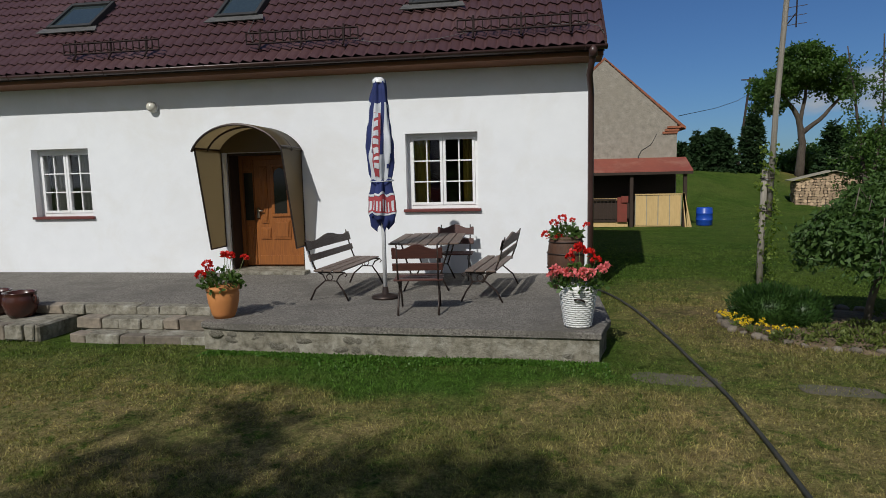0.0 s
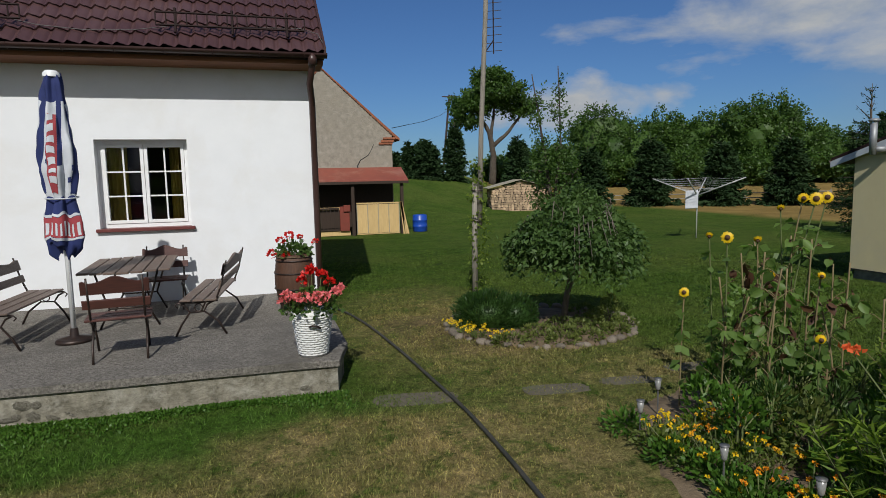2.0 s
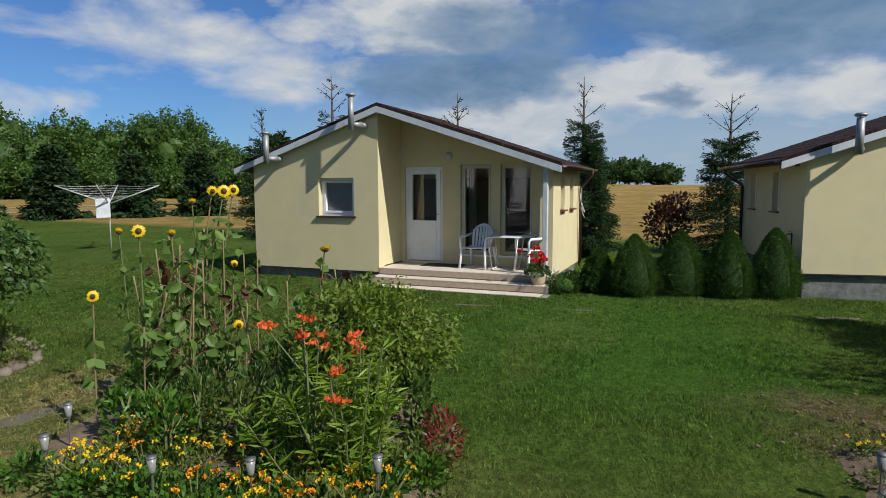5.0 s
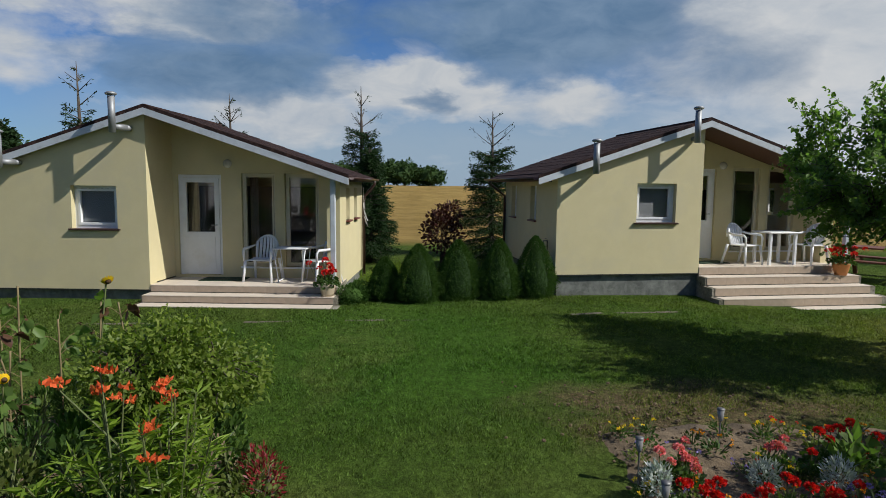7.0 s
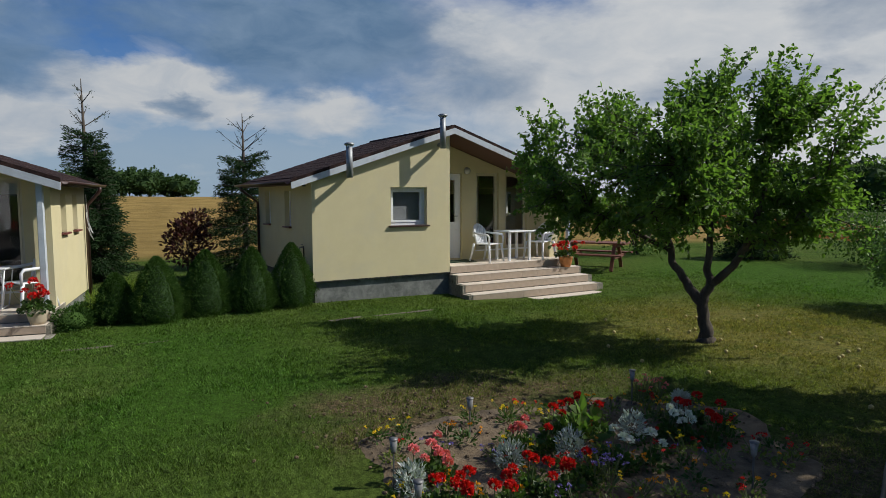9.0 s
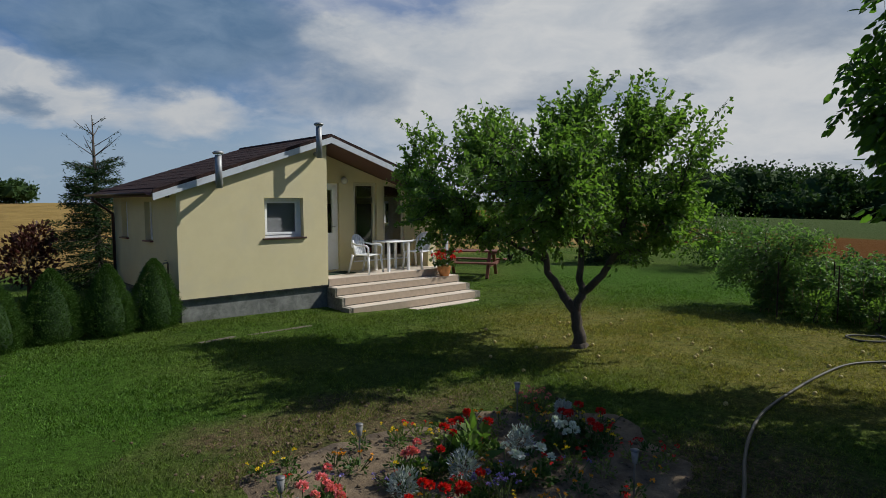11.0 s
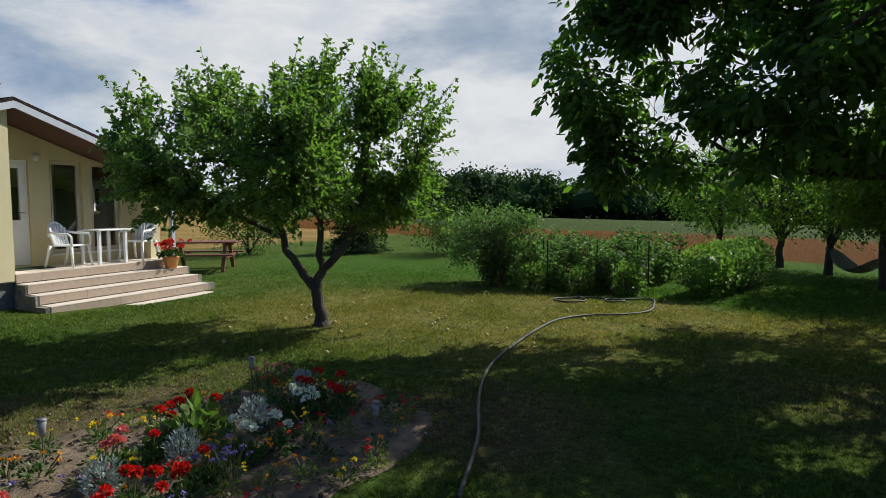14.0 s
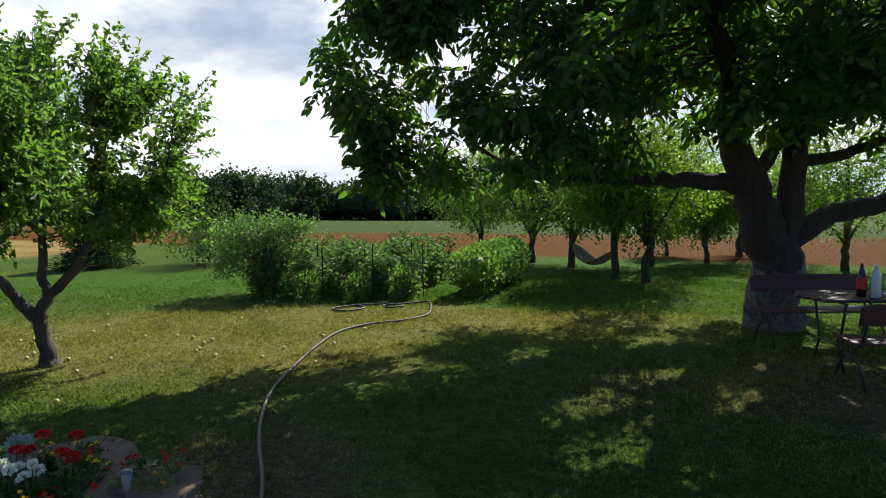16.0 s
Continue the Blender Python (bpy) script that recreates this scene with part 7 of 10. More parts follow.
potted("wicker_planter", pose(0.05, 6.24, TZ), [(0.13, 0.0), (0.16, 0.2), (0.195, 0.44), (0.21, 0.47)], "wicker", "white wicker basket with pink and red geraniums", ["petal_pink", "petal_red", "petal_pink"],
       [(-0.16, -0.16, 0.15), (-0.02, 0.1, 0.36), (0.02, -0.2, 0.12), (-0.1, -0.17, 0.17), (-0.08, 0.12, 0.28), (0.12, -0.16, 0.16), (0.10, -0.18, 0.10), (0.12, 0.08, 0.34), (0.25, -0.05, 0.18), (-0.24, -0.1, 0.18), (0.2, 0.05, 0.26), (0.3, 0.0, 0.19), (-0.28, -0.06, 0.12), (0.02, 0.06, 0.40), (0.05, -0.19, 0.18)], 0.36, 0.29, 22, extra=weave, n_leaf=320)


def hoops(t):
    for z, r in ((0.12, 0.24), (0.31, 0.277), (0.53, 0.277), (0.70, 0.252)):
        bm = bmesh.new()
        tube(bm, [(r * math.cos(2 * math.pi * k / 24), r * math.sin(2 * math.pi * k / 24), z) for k in range(25)], 0.011, 4, False)
        part("hoop", bm, M["iron"], t, "", True)


potted("barrel_planter", pose(0.02, 8.72, TZ), [(0.19, 0.0), (0.24, 0.14), (0.275, 0.36), (0.275, 0.50), (0.25, 0.69), (0.235, 0.78)], "barrelwood", "brown wooden barrel planted with red geraniums by the wall", ["petal_red"],
       [(-0.3, -0.05, 0.02), (-0.17, -0.1, 0.2), (-0.24, 0, -0.02), (-0.1, -0.15, 0.0), (0.3, -0.04, 0.16), (-0.05, 0.0, 0.26), (0.1, 0.05, 0.22)], 0.28, 0.26, 23, extra=hoops)
for x, y in ((-7.55, 6.85), (-8.05, 6.95)):
    t = thing("clay_pot", pose(x, y, 0.22), "brown glazed round clay pot with handles", "pot", "clay pots")
    bm = bmesh.new()
    lathe(bm, [(0.14, 0.0), (0.19, 0.08), (0.225, 0.2), (0.21, 0.29), (0.195, 0.32), (0.215, 0.345), (0.215, 0.355), (0.18, 0.345), (0.19, 0.2), (0.12, 0.05)], 24)
    part("body", bm, M["brownclay"], t, "", True)
    for s in (-1, 1):
        bm = bmesh.new()
        tube(bm, [(s * 0.2, 0, 0.31), (s * 0.25, 0, 0.30), (s * 0.255, 0, 0.24), (s * 0.22, 0, 0.19)], 0.014, 6)
        part("handle", bm, M["brownclay"], t, "", True)


# ---- old barn, lean-to, yard things ----
def build_barn():
    b = thing("barn", pose(0, 0, 0), "old barn with a rough grey plastered gable and red roof edge", "barn")
    ax, az, ex, ez, y = 2.18, 6.5, 4.95, 4.0, 25.0
    lx = 2 * ax - ex
    bm = bmesh.new()
    prism(bm, [(lx, -0.2), (ex, -0.2), (ex, ez), (ax, az), (lx, ez)], y, y + 0.4, "y")
    part("gable", bm, M["roughwall"], b, "rough grey plaster, cracked")
    bm = bmesh.new()
    box(bm, ex - 0.4, ex, y + 0.4, y + 14, -0.2, ez - 0.1)
    box(bm, lx, lx + 0.4, y + 0.4, y + 14, -0.2, ez - 0.1)
    part("side_wall", bm, M["roughwall"], b)
    for s in (1, -1):
        bm = bmesh.new()
        q = 0.35
        e = ex + q if s > 0 else lx - q
        prism(bm, [(ax, az + 0.02), (e, ez - q * 0.9 + 0.05), (e, ez - q * 0.9 + 0.15), (ax, az + 0.13)], y + 0.1, y + 14, "y")
        part("roof", bm, M["redtile"], b, "red clay roof")
    bm = bmesh.new()
    box(bm, -0.06, 0.06, 0, 0.28, 0.0, 0.05)
    tile_me = finish(bm, "verge_tile", M["redtile"], False, 0.008)
    n = 26
    for i in range(n):
        u = (i + 0.5) / n
        a = math.degrees(math.atan2(ez - 0.3 - az, ex + 0.2 - ax))
        piece("verge_tile", tile_me, b, Matrix.Translation((ax + (ex + 0.2 - ax) * u, y - 0.05, az + (ez - 0.25 - az) * u + 0.02)) @ pose(0, 0, 0, 0, -a, 0) @ pose(0, 0, 0, 0, 4 if i % 2 else -4, 0))
    bm = bmesh.new()
    for k in range(3):
        box(bm, ex - 0.55 + 0.09 * k, ex + 0.02 + 0.05 * k, y - 0.05 - 0.03 * k, y + 0.2, ez - 0.42 + 0.1 * k, ez - 0.34 + 0.1 * k)
    part("brick_corbel", bm, M["redtile"], b, "red brick corbel at the eave")
    bm = bmesh.new()
    tube(bm, [(4.2, y - 0.004, 3.6), (4.05, y - 0.004, 3.3), (3.95, y - 0.004, 3.15), (3.62, y - 0.004, 2.95), (3.5, y - 0.004, 2.72), (3.52, y - 0.004, 2.6)], [0.008, 0.012, 0.014, 0.016, 0.022, 0.05], 5)
    part("crack", bm, M["blackstrip"], b)
    # lean-to along the gable
    s = thing("lean_to_shed", pose(0, 0, 0), "open lean-to with a red sheet roof and light board front", "shed")
    bm = bmesh.new()
    prism(bm, [(25.0, 2.66), (23.75, 2.14), (23.75, 2.08), (25.0, 2.58)], -2.5, 5.3, "x")
    part("roof", bm, M["shedroof"], s, "faded red sheet roof")
    bm = bmesh.new()
    box(bm, -2.5, 5.3, 23.73, 23.76, 2.0, 2.10)
    part("eave_board", bm, M["darkwood"], s)
    bm = bmesh.new()
    box(bm, -0.06, 0.06, -0.06, 0.06, 0, 2.02)
    post_me = finish(bm, "post", M["darkwood"])
    for x in (-0.6, 3.1, 5.05):
        piece("post", post_me, s, pose(x, 23.9, 0))
    bm = bmesh.new()
    box(bm, -2.4, 4.9, 24.9, 24.95, 0, 2.5)
    part("back_wall", bm, M["darkwood"], s, "dark boarded back")
    bm = bmesh.new()
    box(bm, 3.24, 4.95, 23.95, 23.99, 0.02, 0.06)
    box(bm, 3.24, 4.95, 23.95, 23.99, 1.22, 1.27)
    part("front_rail", bm, M["plank"], s)
    bm = bmesh.new()
    box(bm, 0, 0.40, 0, 0.025, 0.07, 1.2)
    me = finish(bm, "board", M["plank"])
    for k in range(4):
        piece("board", me, s, pose(3.26 + 0.42 * k, 23.955, 0))
    bm = bmesh.new()
    box(bm, 0, 0.03, -0.02, 0.0, 0.07, 1.2)
    me = finish(bm, "batten", M["roofwood"])
    for k in range(5):
        piece("batten", me, s, pose(3.24 + 0.42 * k, 23.955, 0))
    bm = bmesh.new()
    box(bm, -1.5, 2.98, 23.95, 23.98, 0.02, 0.20)
    box(bm, -1.5, 2.98, 23.95, 23.98, 1.02, 1.12)
    part("light_board", bm, M["plank"], s)
    bm = bmesh.new()
    box(bm, 1.2, 2.55, 23.90, 23.94, 0.22, 0.28)
    box(bm, 1.2, 2.55, 23.90, 23.94, 1.05, 1.11)
    for k in range(10):
        x = 1.2 + k * 0.145
        box(bm, x, x + 0.03, 23.90, 23.93, 0.28, 1.05)
    for k in range(-4, 10):
        for sg in (1, -1):
            x = 1.2 + k * 0.145
            if 1.2 <= x and x + 0.5 <= 2.58:
                xa, xb = (x, x + 0.5) if sg > 0 else (x + 0.5, x)
                tube(bm, [(xa, 23.915, 0.28), (xb, 23.915, 0.8)], 0.012, 4)
    part("lattice", bm, M["darkwood"], s, "dark lattice panel")
    bm = bmesh.new()
    box(bm, 2.58, 2.95, 23.86, 23.98, 0.2, 1.15)
    box(bm, 2.72, 2.98, 23.80, 23.86, 0.95, 1.2)
    part("red_box", bm, M["redpaint"], s, "red painted box", False, 0.01)
    for k, (x, tilt) in enumerate(((5.02, 8), (5.12, 12), (4.96, 5))):
        bm = bmesh.new()
        box(bm, -0.04, 0.04, -0.015, 0.015, 0, 1.3)
        piece("leaning_plank", finish(bm, "leaning_plank", M["plank"]), s, pose(x + 0.12, 23.72, 0, 0, -tilt, 0))
    b2 = thing("barrel", pose(5.92, 24.5, 0), "blue plastic barrel on the grass", "barrel")
    bm = bmesh.new()
    lathe(bm, [(0.27, 0), (0.29, 0.03), (0.30, 0.20), (0.315, 0.22), (0.30, 0.24), (0.30, 0.45), (0.315, 0.47), (0.30, 0.49), (0.29, 0.66), (0.27, 0.69), (0.25, 0.69), (0.25, 0.67)], 24)
    part("body", bm, M["blue"], b2, "", True)
    bm = bmesh.new()
    lathe(bm, [(0.05, 0.67), (0.05, 0.71)], 10, pose(0.14, 0, 0))
    part("bung", bm, M["blue"], b2)


build_barn()


def build_mast():
    p = thing("antenna_pole", pose(3.46, 10.68, 0), "tall grey wooden pole with an aerial, overgrown with creeper", "pole")
    bm = bmesh.new()
    tube(bm, [(0.05, 0, 1.2), (0.10, -0.02, 3.0), (0.20, -0.05, 5.0), (0.30, -0.08, 7.5)], [0.052, 0.048, 0.045, 0.040], 8)
    part("pole", bm, M["greywood"], p, "", True)
    bm = bmesh.new()
    tube(bm, [(-0.06, 0, -0.1), (-0.05, 0, 1.0), (-0.03, 0, 2.05)], [0.06, 0.055, 0.05], 8)
    part("stub_post", bm, M["greywood"], p, "weathered stub post", True)
    for z in (1.35, 1.9):
        bm = bmesh.new()
        tube(bm, [(0.11 * math.cos(k * 0.5) + 0.01, 0.09 * math.sin(k * 0.5), z) for k in range(14)], 0.01, 4)
        part("wire_binding", bm, M["iron"], p)
    bm = bmesh.new()
    tube(bm, [(0.33, -0.1, 4.35), (0.33, -0.1, 6.2)], 0.012, 5)
    for k in range(13):
        z = 4.4 + k * 0.14
        tube(bm, [(0.20, -0.02, z), (0.46, -0.18, z)], 0.006, 4)
    tube(bm, [(0.2, -0.05, 4.4), (0.34, -0.1, 4.6)], 0.01, 5)
    part("aerial", bm, M["iron"], p, "dark ladder-shaped aerial")
    rng = np.random.default_rng(5)
    n = 420
    z = rng.uniform(0.05, 2.6, n) ** 0.95
    a = rng.uniform(0, 2 * np.pi, n)
    r = 0.08 + np.abs(rng.normal(0, 0.07, n)) * (1.2 - 0.25 * z)
    q = np.stack([r * np.cos(a) + 0.03, r * np.sin(a), z], 1)
    part_np("creeper", [leaves(rng, q, rng.normal(0, 1, (n, 3)), 0.08, 0.055, 0.6)], M["leaf_maple"], p, "yellow-green creeper leaves")


build_mast()


def build_woodpile():
    w = thing("wood_stack", pose(15.2, 36.2, 0, 0, 0, -14), "stack of cut firewood under a bleached board roof", "firewood stack")
    rng = random.Random(9)
    bm = bmesh.new()
    box(bm, -1.55, 1.75, -1.2, 1.2, 0.0, 1.45)
    part("inner_core", bm, M["darkwood"], w)
    chunk = bmesh.new()
    for face in ("front", "side"):
        z = 0.08
        while z < 1.95:
            u = -1.6 if face == "front" else -1.2
            lim = 1.8 if face == "front" else 1.2
            while u < lim:
                r = rng.uniform(0.055, 0.11)
                top = 1.45 + 0.42 * (1 - abs(u - 0.1) / 1.75) if face == "front" else 1.4
                if z < top:
                    d = rng.uniform(-0.03, 0.05)
                    c = [(math.cos(a) * r * rng.uniform(0.85, 1.1), math.sin(a) * r * rng.uniform(0.85, 1.1)) for a in (k * math.pi / 4 for k in range(8))]
                    if face == "front":
                        prism(chunk, [(u + x, z + y) for x, y in c], -1.28 - d, -1.15, "y")
                    else:
                        prism(chunk, [(u + x, z + y) for x, y in c], -1.64 - d, -1.5, "x")
                u += r * 1.9
            z += 0.155
    ob = part("log", chunk, M["log_end"], w, "pale cut log ends")
    ob["kind"] = "stuff"
    for s in (-1, 1):
        for k in range(11):
            bm = bmesh.new()
            x0 = 0.1 + s * 0.0
            y0 = -1.5 + k * 0.275
            a, b = (0.1, 1.98), (0.1 + s * 2.0, 1.48)
            prism(bm, [a, b, (b[0], b[1] + 0.03), (a[0], a[1] + 0.03)], y0, y0 + 0.265, "y")
            part("roof_board", bm, M["roofwood"], w)


build_woodpile()


def build_dryer():
    d = thing("rotary_airer", pose(13.5, 17.1, 0), "white rotary clothes airer with a hanging white bag", "clothes airer")
    bm = bmesh.new()
    tube(bm, [(0, 0, -0.1), (0, 0, 1.0), (0, 0, 1.62)], 0.022, 8)
    part("post", bm, M["zincpale"], d, "", True)
    ends = []
    for k in range(4):
        a = math.radians(40 + 90 * k)
        bm = bmesh.new()
        e = (1.45 * math.cos(a), 1.45 * math.sin(a), 1.98)
        tube(bm, [(0.03 * math.cos(a), 0.03 * math.sin(a), 1.42), e], 0.020, 6)
        tube(bm, [(0, 0, 1.62), (0.55 * math.cos(a), 0.55 * math.sin(a), 1.62)], 0.012, 5)
        part("arm", bm, M["zincpale"], d, "", True)
        ends.append(e)
    bm = bmesh.new()
    for j in range(6):
        q = 0.35 + 0.65 * j / 5
        for k in range(4):
            a, b = ends[k], ends[(k + 1) % 4]
            p0 = (a[0] * q, a[1] * q, 1.42 + 0.56 * q)
            p1 = (b[0] * q, b[1] * q, 1.42 + 0.56 * q)
            tube(bm, [p0, ((p0[0] + p1[0]) / 2, (p0[1] + p1[1]) / 2, p0[2] - 0.04), p1], 0.004, 3, False)
    part("lines", bm, M["zincpale"], d)
    bm = bmesh.new()
    box(bm, -0.52, -0.02, -0.1, -0.06, 0.98, 1.58)
    part("bag", bm, M["whitecloth"], d, "off-white printed cloth bag", False, 0.02)


build_dryer()


# ---- porch furniture ----
def plastic_chair(m, label):
    c = thing("plastic_chair", m, label, "chair", "white plastic chairs")
    bm = bmesh.new()
    prism(bm, [(-0.24, -0.22), (0.24, -0.22), (0.21, 0.2), (-0.21, 0.2)], 0.40, 0.425, "z")
    part("seat", bm, M["pvc"], c, "", False, 0.01)
    bm = bmesh.new()
    n = 14
    for i in range(7):
        u = (i - 3) / 3
        x = 0.185 * u
        top = 0.84 - 0.09 * u * u
        y0, y1 = 0.19 - 0.03 * u * u, 0.30 - 0.06 * u * u
        bm = bmesh.new()
        tube(bm, [(x, y0, 0.42), (x * 1.08, (y0 + y1) / 2 + 0.02, 0.63), (x * 1.05, y1, top)], [0.024, 0.028, 0.029], 6)
        part("back_slat", bm, M["pvc"], c, "", True)
    bm = bmesh.new()
    tube(bm, [(0.215 * math.sin(a) * 1.02, 0.30 - 0.06 * math.sin(a) ** 2, 0.62 + 0.235 * math.cos(a)) for a in (-1.75 + 3.5 * k / 16 for k in range(17))], 0.022, 6)
    part("back_frame", bm, M["pvc"], c, "rounded top of the slatted back", True)
    for s in (-1, 1):
        bm = bmesh.new()
        tube(bm, [(s * 0.225, 0.24, 0.68), (s * 0.275, 0.05, 0.64), (s * 0.28, -0.20, 0.63), (s * 0.275, -0.245, 0.58), (s * 0.265, -0.24, 0.40)], [0.02, 0.026, 0.028, 0.024, 0.022], 6)
        part("armrest", bm, M["pvc"], c, "", True)
        for y, yy in ((-0.22, -0.265), (0.20, 0.30)):
            bm = bmesh.new()
            tube(bm, [(s * 0.25, y, 0.42), (s * 0.265, (y + yy) / 2, 0.2), (s * 0.28, yy, 0.0)], [0.032, 0.027, 0.024], 6)
            part("leg", bm, M["pvc"], c, "", True)
    return c


def plastic_table(m, label, w=0.7):
    t = thing("plastic_table", m, label, "table", "white plastic tables")
    bm = bmesh.new()
    box(bm, -w / 2, w / 2, -0.32, 0.32, 0.67, 0.70)
    part("top", bm, M["pvc"], t, "", False, 0.012)
    for sx in (-1, 1):
        for sy in (-1, 1):
            bm = bmesh.new()
            box(bm, sx * (w / 2 - 0.06) - 0.03, sx * (w / 2 - 0.06) + 0.03, sy * 0.25 - 0.03, sy * 0.25 + 0.03, 0, 0.67)
            part("leg", bm, M["pvc"], t, "", False, 0.008)
    return t


plastic_chair(C1 @ pose(1.88, 0.66, 0.29, 0, 0, -6), "white plastic armchair on the cabin porch")
plastic_chair(C1 @ pose(3.02, 0.62, 0.29, 0, 0, -48), "white plastic armchair on the cabin porch")
tb = thing("folding_table", C1 @ pose(2.46, 0.66, 0.29), "small white folding table on the porch", "table")
bm = bmesh.new()
box(bm, -0.33, 0.33, -0.26, 0.26, 0.635, 0.655)
part("top", bm, M["pvc"], tb, "", False, 0.006)
for sx in (-1, 1):
    bm = bmesh.new()
    tube(bm, [(sx * 0.30, -0.22, 0.63), (sx * 0.22, -0.2, 0.0)], 0.012, 6)
    tube(bm, [(sx * 0.30, 0.22, 0.63), (sx * 0.22, 0.2, 0.0)], 0.012, 6)
    tube(bm, [(sx * 0.22, -0.2, 0.02), (sx * 0.22, 0.2, 0.02)], 0.012, 6)
    part("leg_frame", bm, M["pvc"], tb, "", True)
plastic_chair(C2 @ pose(1.25, 0.40, 0.54, 0, 0, 20), "white plastic armchair on the cabin porch")
plastic_chair(C2 @ pose(2.75, 0.35, 0.54, 0, 0, -75), "white plastic armchair on the cabin porch")
plastic_table(C2 @ pose(2.0, 0.42, 0.54), "white plastic table on the cabin porch")
RG = random.Random(31)
gh = lambda n, s, h: [(RG.gauss(0, s), RG.gauss(0, s), h * RG.uniform(0.5, 1.05)) for _ in range(n)]
potted("porch_planter", C1 @ pose(3.31, -0.18, 0.155), [(0.10, 0), (0.12, 0.06), (0.14, 0.16), (0.15, 0.2)], "beigepot" if "beigepot" in M else "roofwood", "beige pot of red geraniums on the porch step", ["petal_red"], gh(10, 0.13, 0.42), 0.3, 0.24, 41, group="porch flower pots")
potted("porch_planter", C2 @ pose(3.06, -0.24, 0.375), [(0.11, 0), (0.14, 0.1), (0.17, 0.22), (0.185, 0.26)], "terracotta", "terracotta pot of red geraniums on the porch step", ["petal_red"], gh(16, 0.15, 0.3), 0.24, 0.26, 42, group="porch flower pots")
for mm, x, z in ((C1, 1.1, 0.29), (C2, 0.62, 0.54)):
    bm = bmesh.new()
    box(bm, -0.42, 0.42, -0.24, 0.24, 0.002, 0.014)
    mt = thing("doormat", mm @ pose(x, 0.74, z), "dark green doormat before the cabin door", "doormat", "doormats")
    part("mat", bm, M["matgreen"] if "matgreen" in M else M["leaf_bush"], mt, "", False, 0.004)


M["picnic"] = material("red_brown_timber", (0.175, 0.058, 0.034), (0.12, 0.042, 0.026), 5, 0.6, stretch=(1, 10, 10), bump=0.2)


def picnic_table(m):
    t = thing("picnic_table", m, "brown wooden picnic table with attached benches", "picnic table")
    for i in range(5):
        bm = bmesh.new()
        box(bm, -0.95, 0.95, -0.36 + i * 0.145, -0.36 + i * 0.145 + 0.135, 0.71, 0.75)
        part("top_board", bm, M["picnic"], t, "", False, 0.005)
    for s in (-1, 1):
        for k in range(2):
            bm = bmesh.new()
            y = s * 0.68 + (k - 1) * 0.14
            box(bm, -0.95, 0.95, y, y + 0.13, 0.41, 0.45)
            part("bench_board", bm, M["picnic"], t, "", False, 0.005)
    for sx in (-1, 1):
        x = sx * 0.65
        for sy in (-1, 1):
            bm = bmesh.new()
            tube(bm, [(x, sy * 0.62, 0.0), (x, sy * 0.24, 0.71)], 0.062, 4)
            part("leg", bm, M["picnic"], t)
        bm = bmesh.new()
        box(bm, x - 0.1, x - 0.06, -0.76, 0.76, 0.33, 0.41)
        box(bm, x - 0.1, x - 0.06, -0.34, 0.34, 0.63, 0.71)
        part("cross_beam", bm, M["picnic"], t)


picnic_table(pose(15.1, -9.75, 0.0, 0, 0, 42))
# seats and table below the walnut
iron_bench("garden_bench", pose(-1.95, -8.68, 0, 0, 0, 190), 1.4, "dark iron and plank bench against the walnut trunk", "bench", ("redwood", "iron"), "walnut seats", 0.0)
iron_bench("garden_bench", pose(-2.30, -7.02, 0, 0, 0, 6), 1.4, "dark iron and plank bench in the tree's shade", "bench", ("redwood", "iron"), "walnut seats", 0.0)
slat_table("garden_table", pose(-2.12, -7.72, 0, 0, 0, 95), 0.72, 1.5, "dark slatted garden table in the walnut's shade", "redwood")
M["cola"] = material("red_label", (0.45, 0.02, 0.02), (0.40, 0.02, 0.02), 5, 0.4)
M["drink"] = material("dark_bottle", (0.03, 0.012, 0.008), (0.03, 0.012, 0.008), 5, 0.15)
M["clearpet"] = material("pale_bottle", (0.50, 0.56, 0.60), (0.45, 0.50, 0.55), 5, 0.15)
for x, y, body, lab in ((-1.98, -7.60, "drink", "dark drink bottle with a red band"), (-2.08, -7.52, "clearpet", "clear plastic water bottle")):
    b = thing("bottle", pose(x, y, 0.75), lab, "bottle", "bottles on the table")
    bm = bmesh.new()
    lathe(bm, [(0.042, 0), (0.046, 0.02), (0.046, 0.2), (0.035, 0.25), (0.016, 0.30), (0.015, 0.325)], 14)
    part("body", bm, M[body], b, "", True)
    bm = bmesh.new()
    lathe(bm, [(0.017, 0.325), (0.017, 0.345)], 10)
    part("cap", bm, M["cola" if body == "drink" else "pvc"], b)
    if body == "drink":
        bm = bmesh.new()
        lathe(bm, [(0.0475, 0.08), (0.0475, 0.20)], 14, None, False)
        part("band", bm, M["cola"], b, "red paper band", True)


# ---- hoses, slabs and edging ----
def smooth_path(pts, n=8):
    out = []
    for i in range(len(pts) - 1):
        p0, p1, p2, p3 = (Vector(pts[max(0, min(len(pts) - 1, i + k))]) for k in (-1, 0, 1, 2))
        for k in range(n):
            t = k / n
            out.append(0.5 * ((2 * p1) + (p2 - p0) * t + (2 * p0 - 5 * p1 + 4 * p2 - p3) * t * t + (3 * p1 - p0 - 3 * p2 + p3) * t ** 3))
    return out + [Vector(pts[-1])]


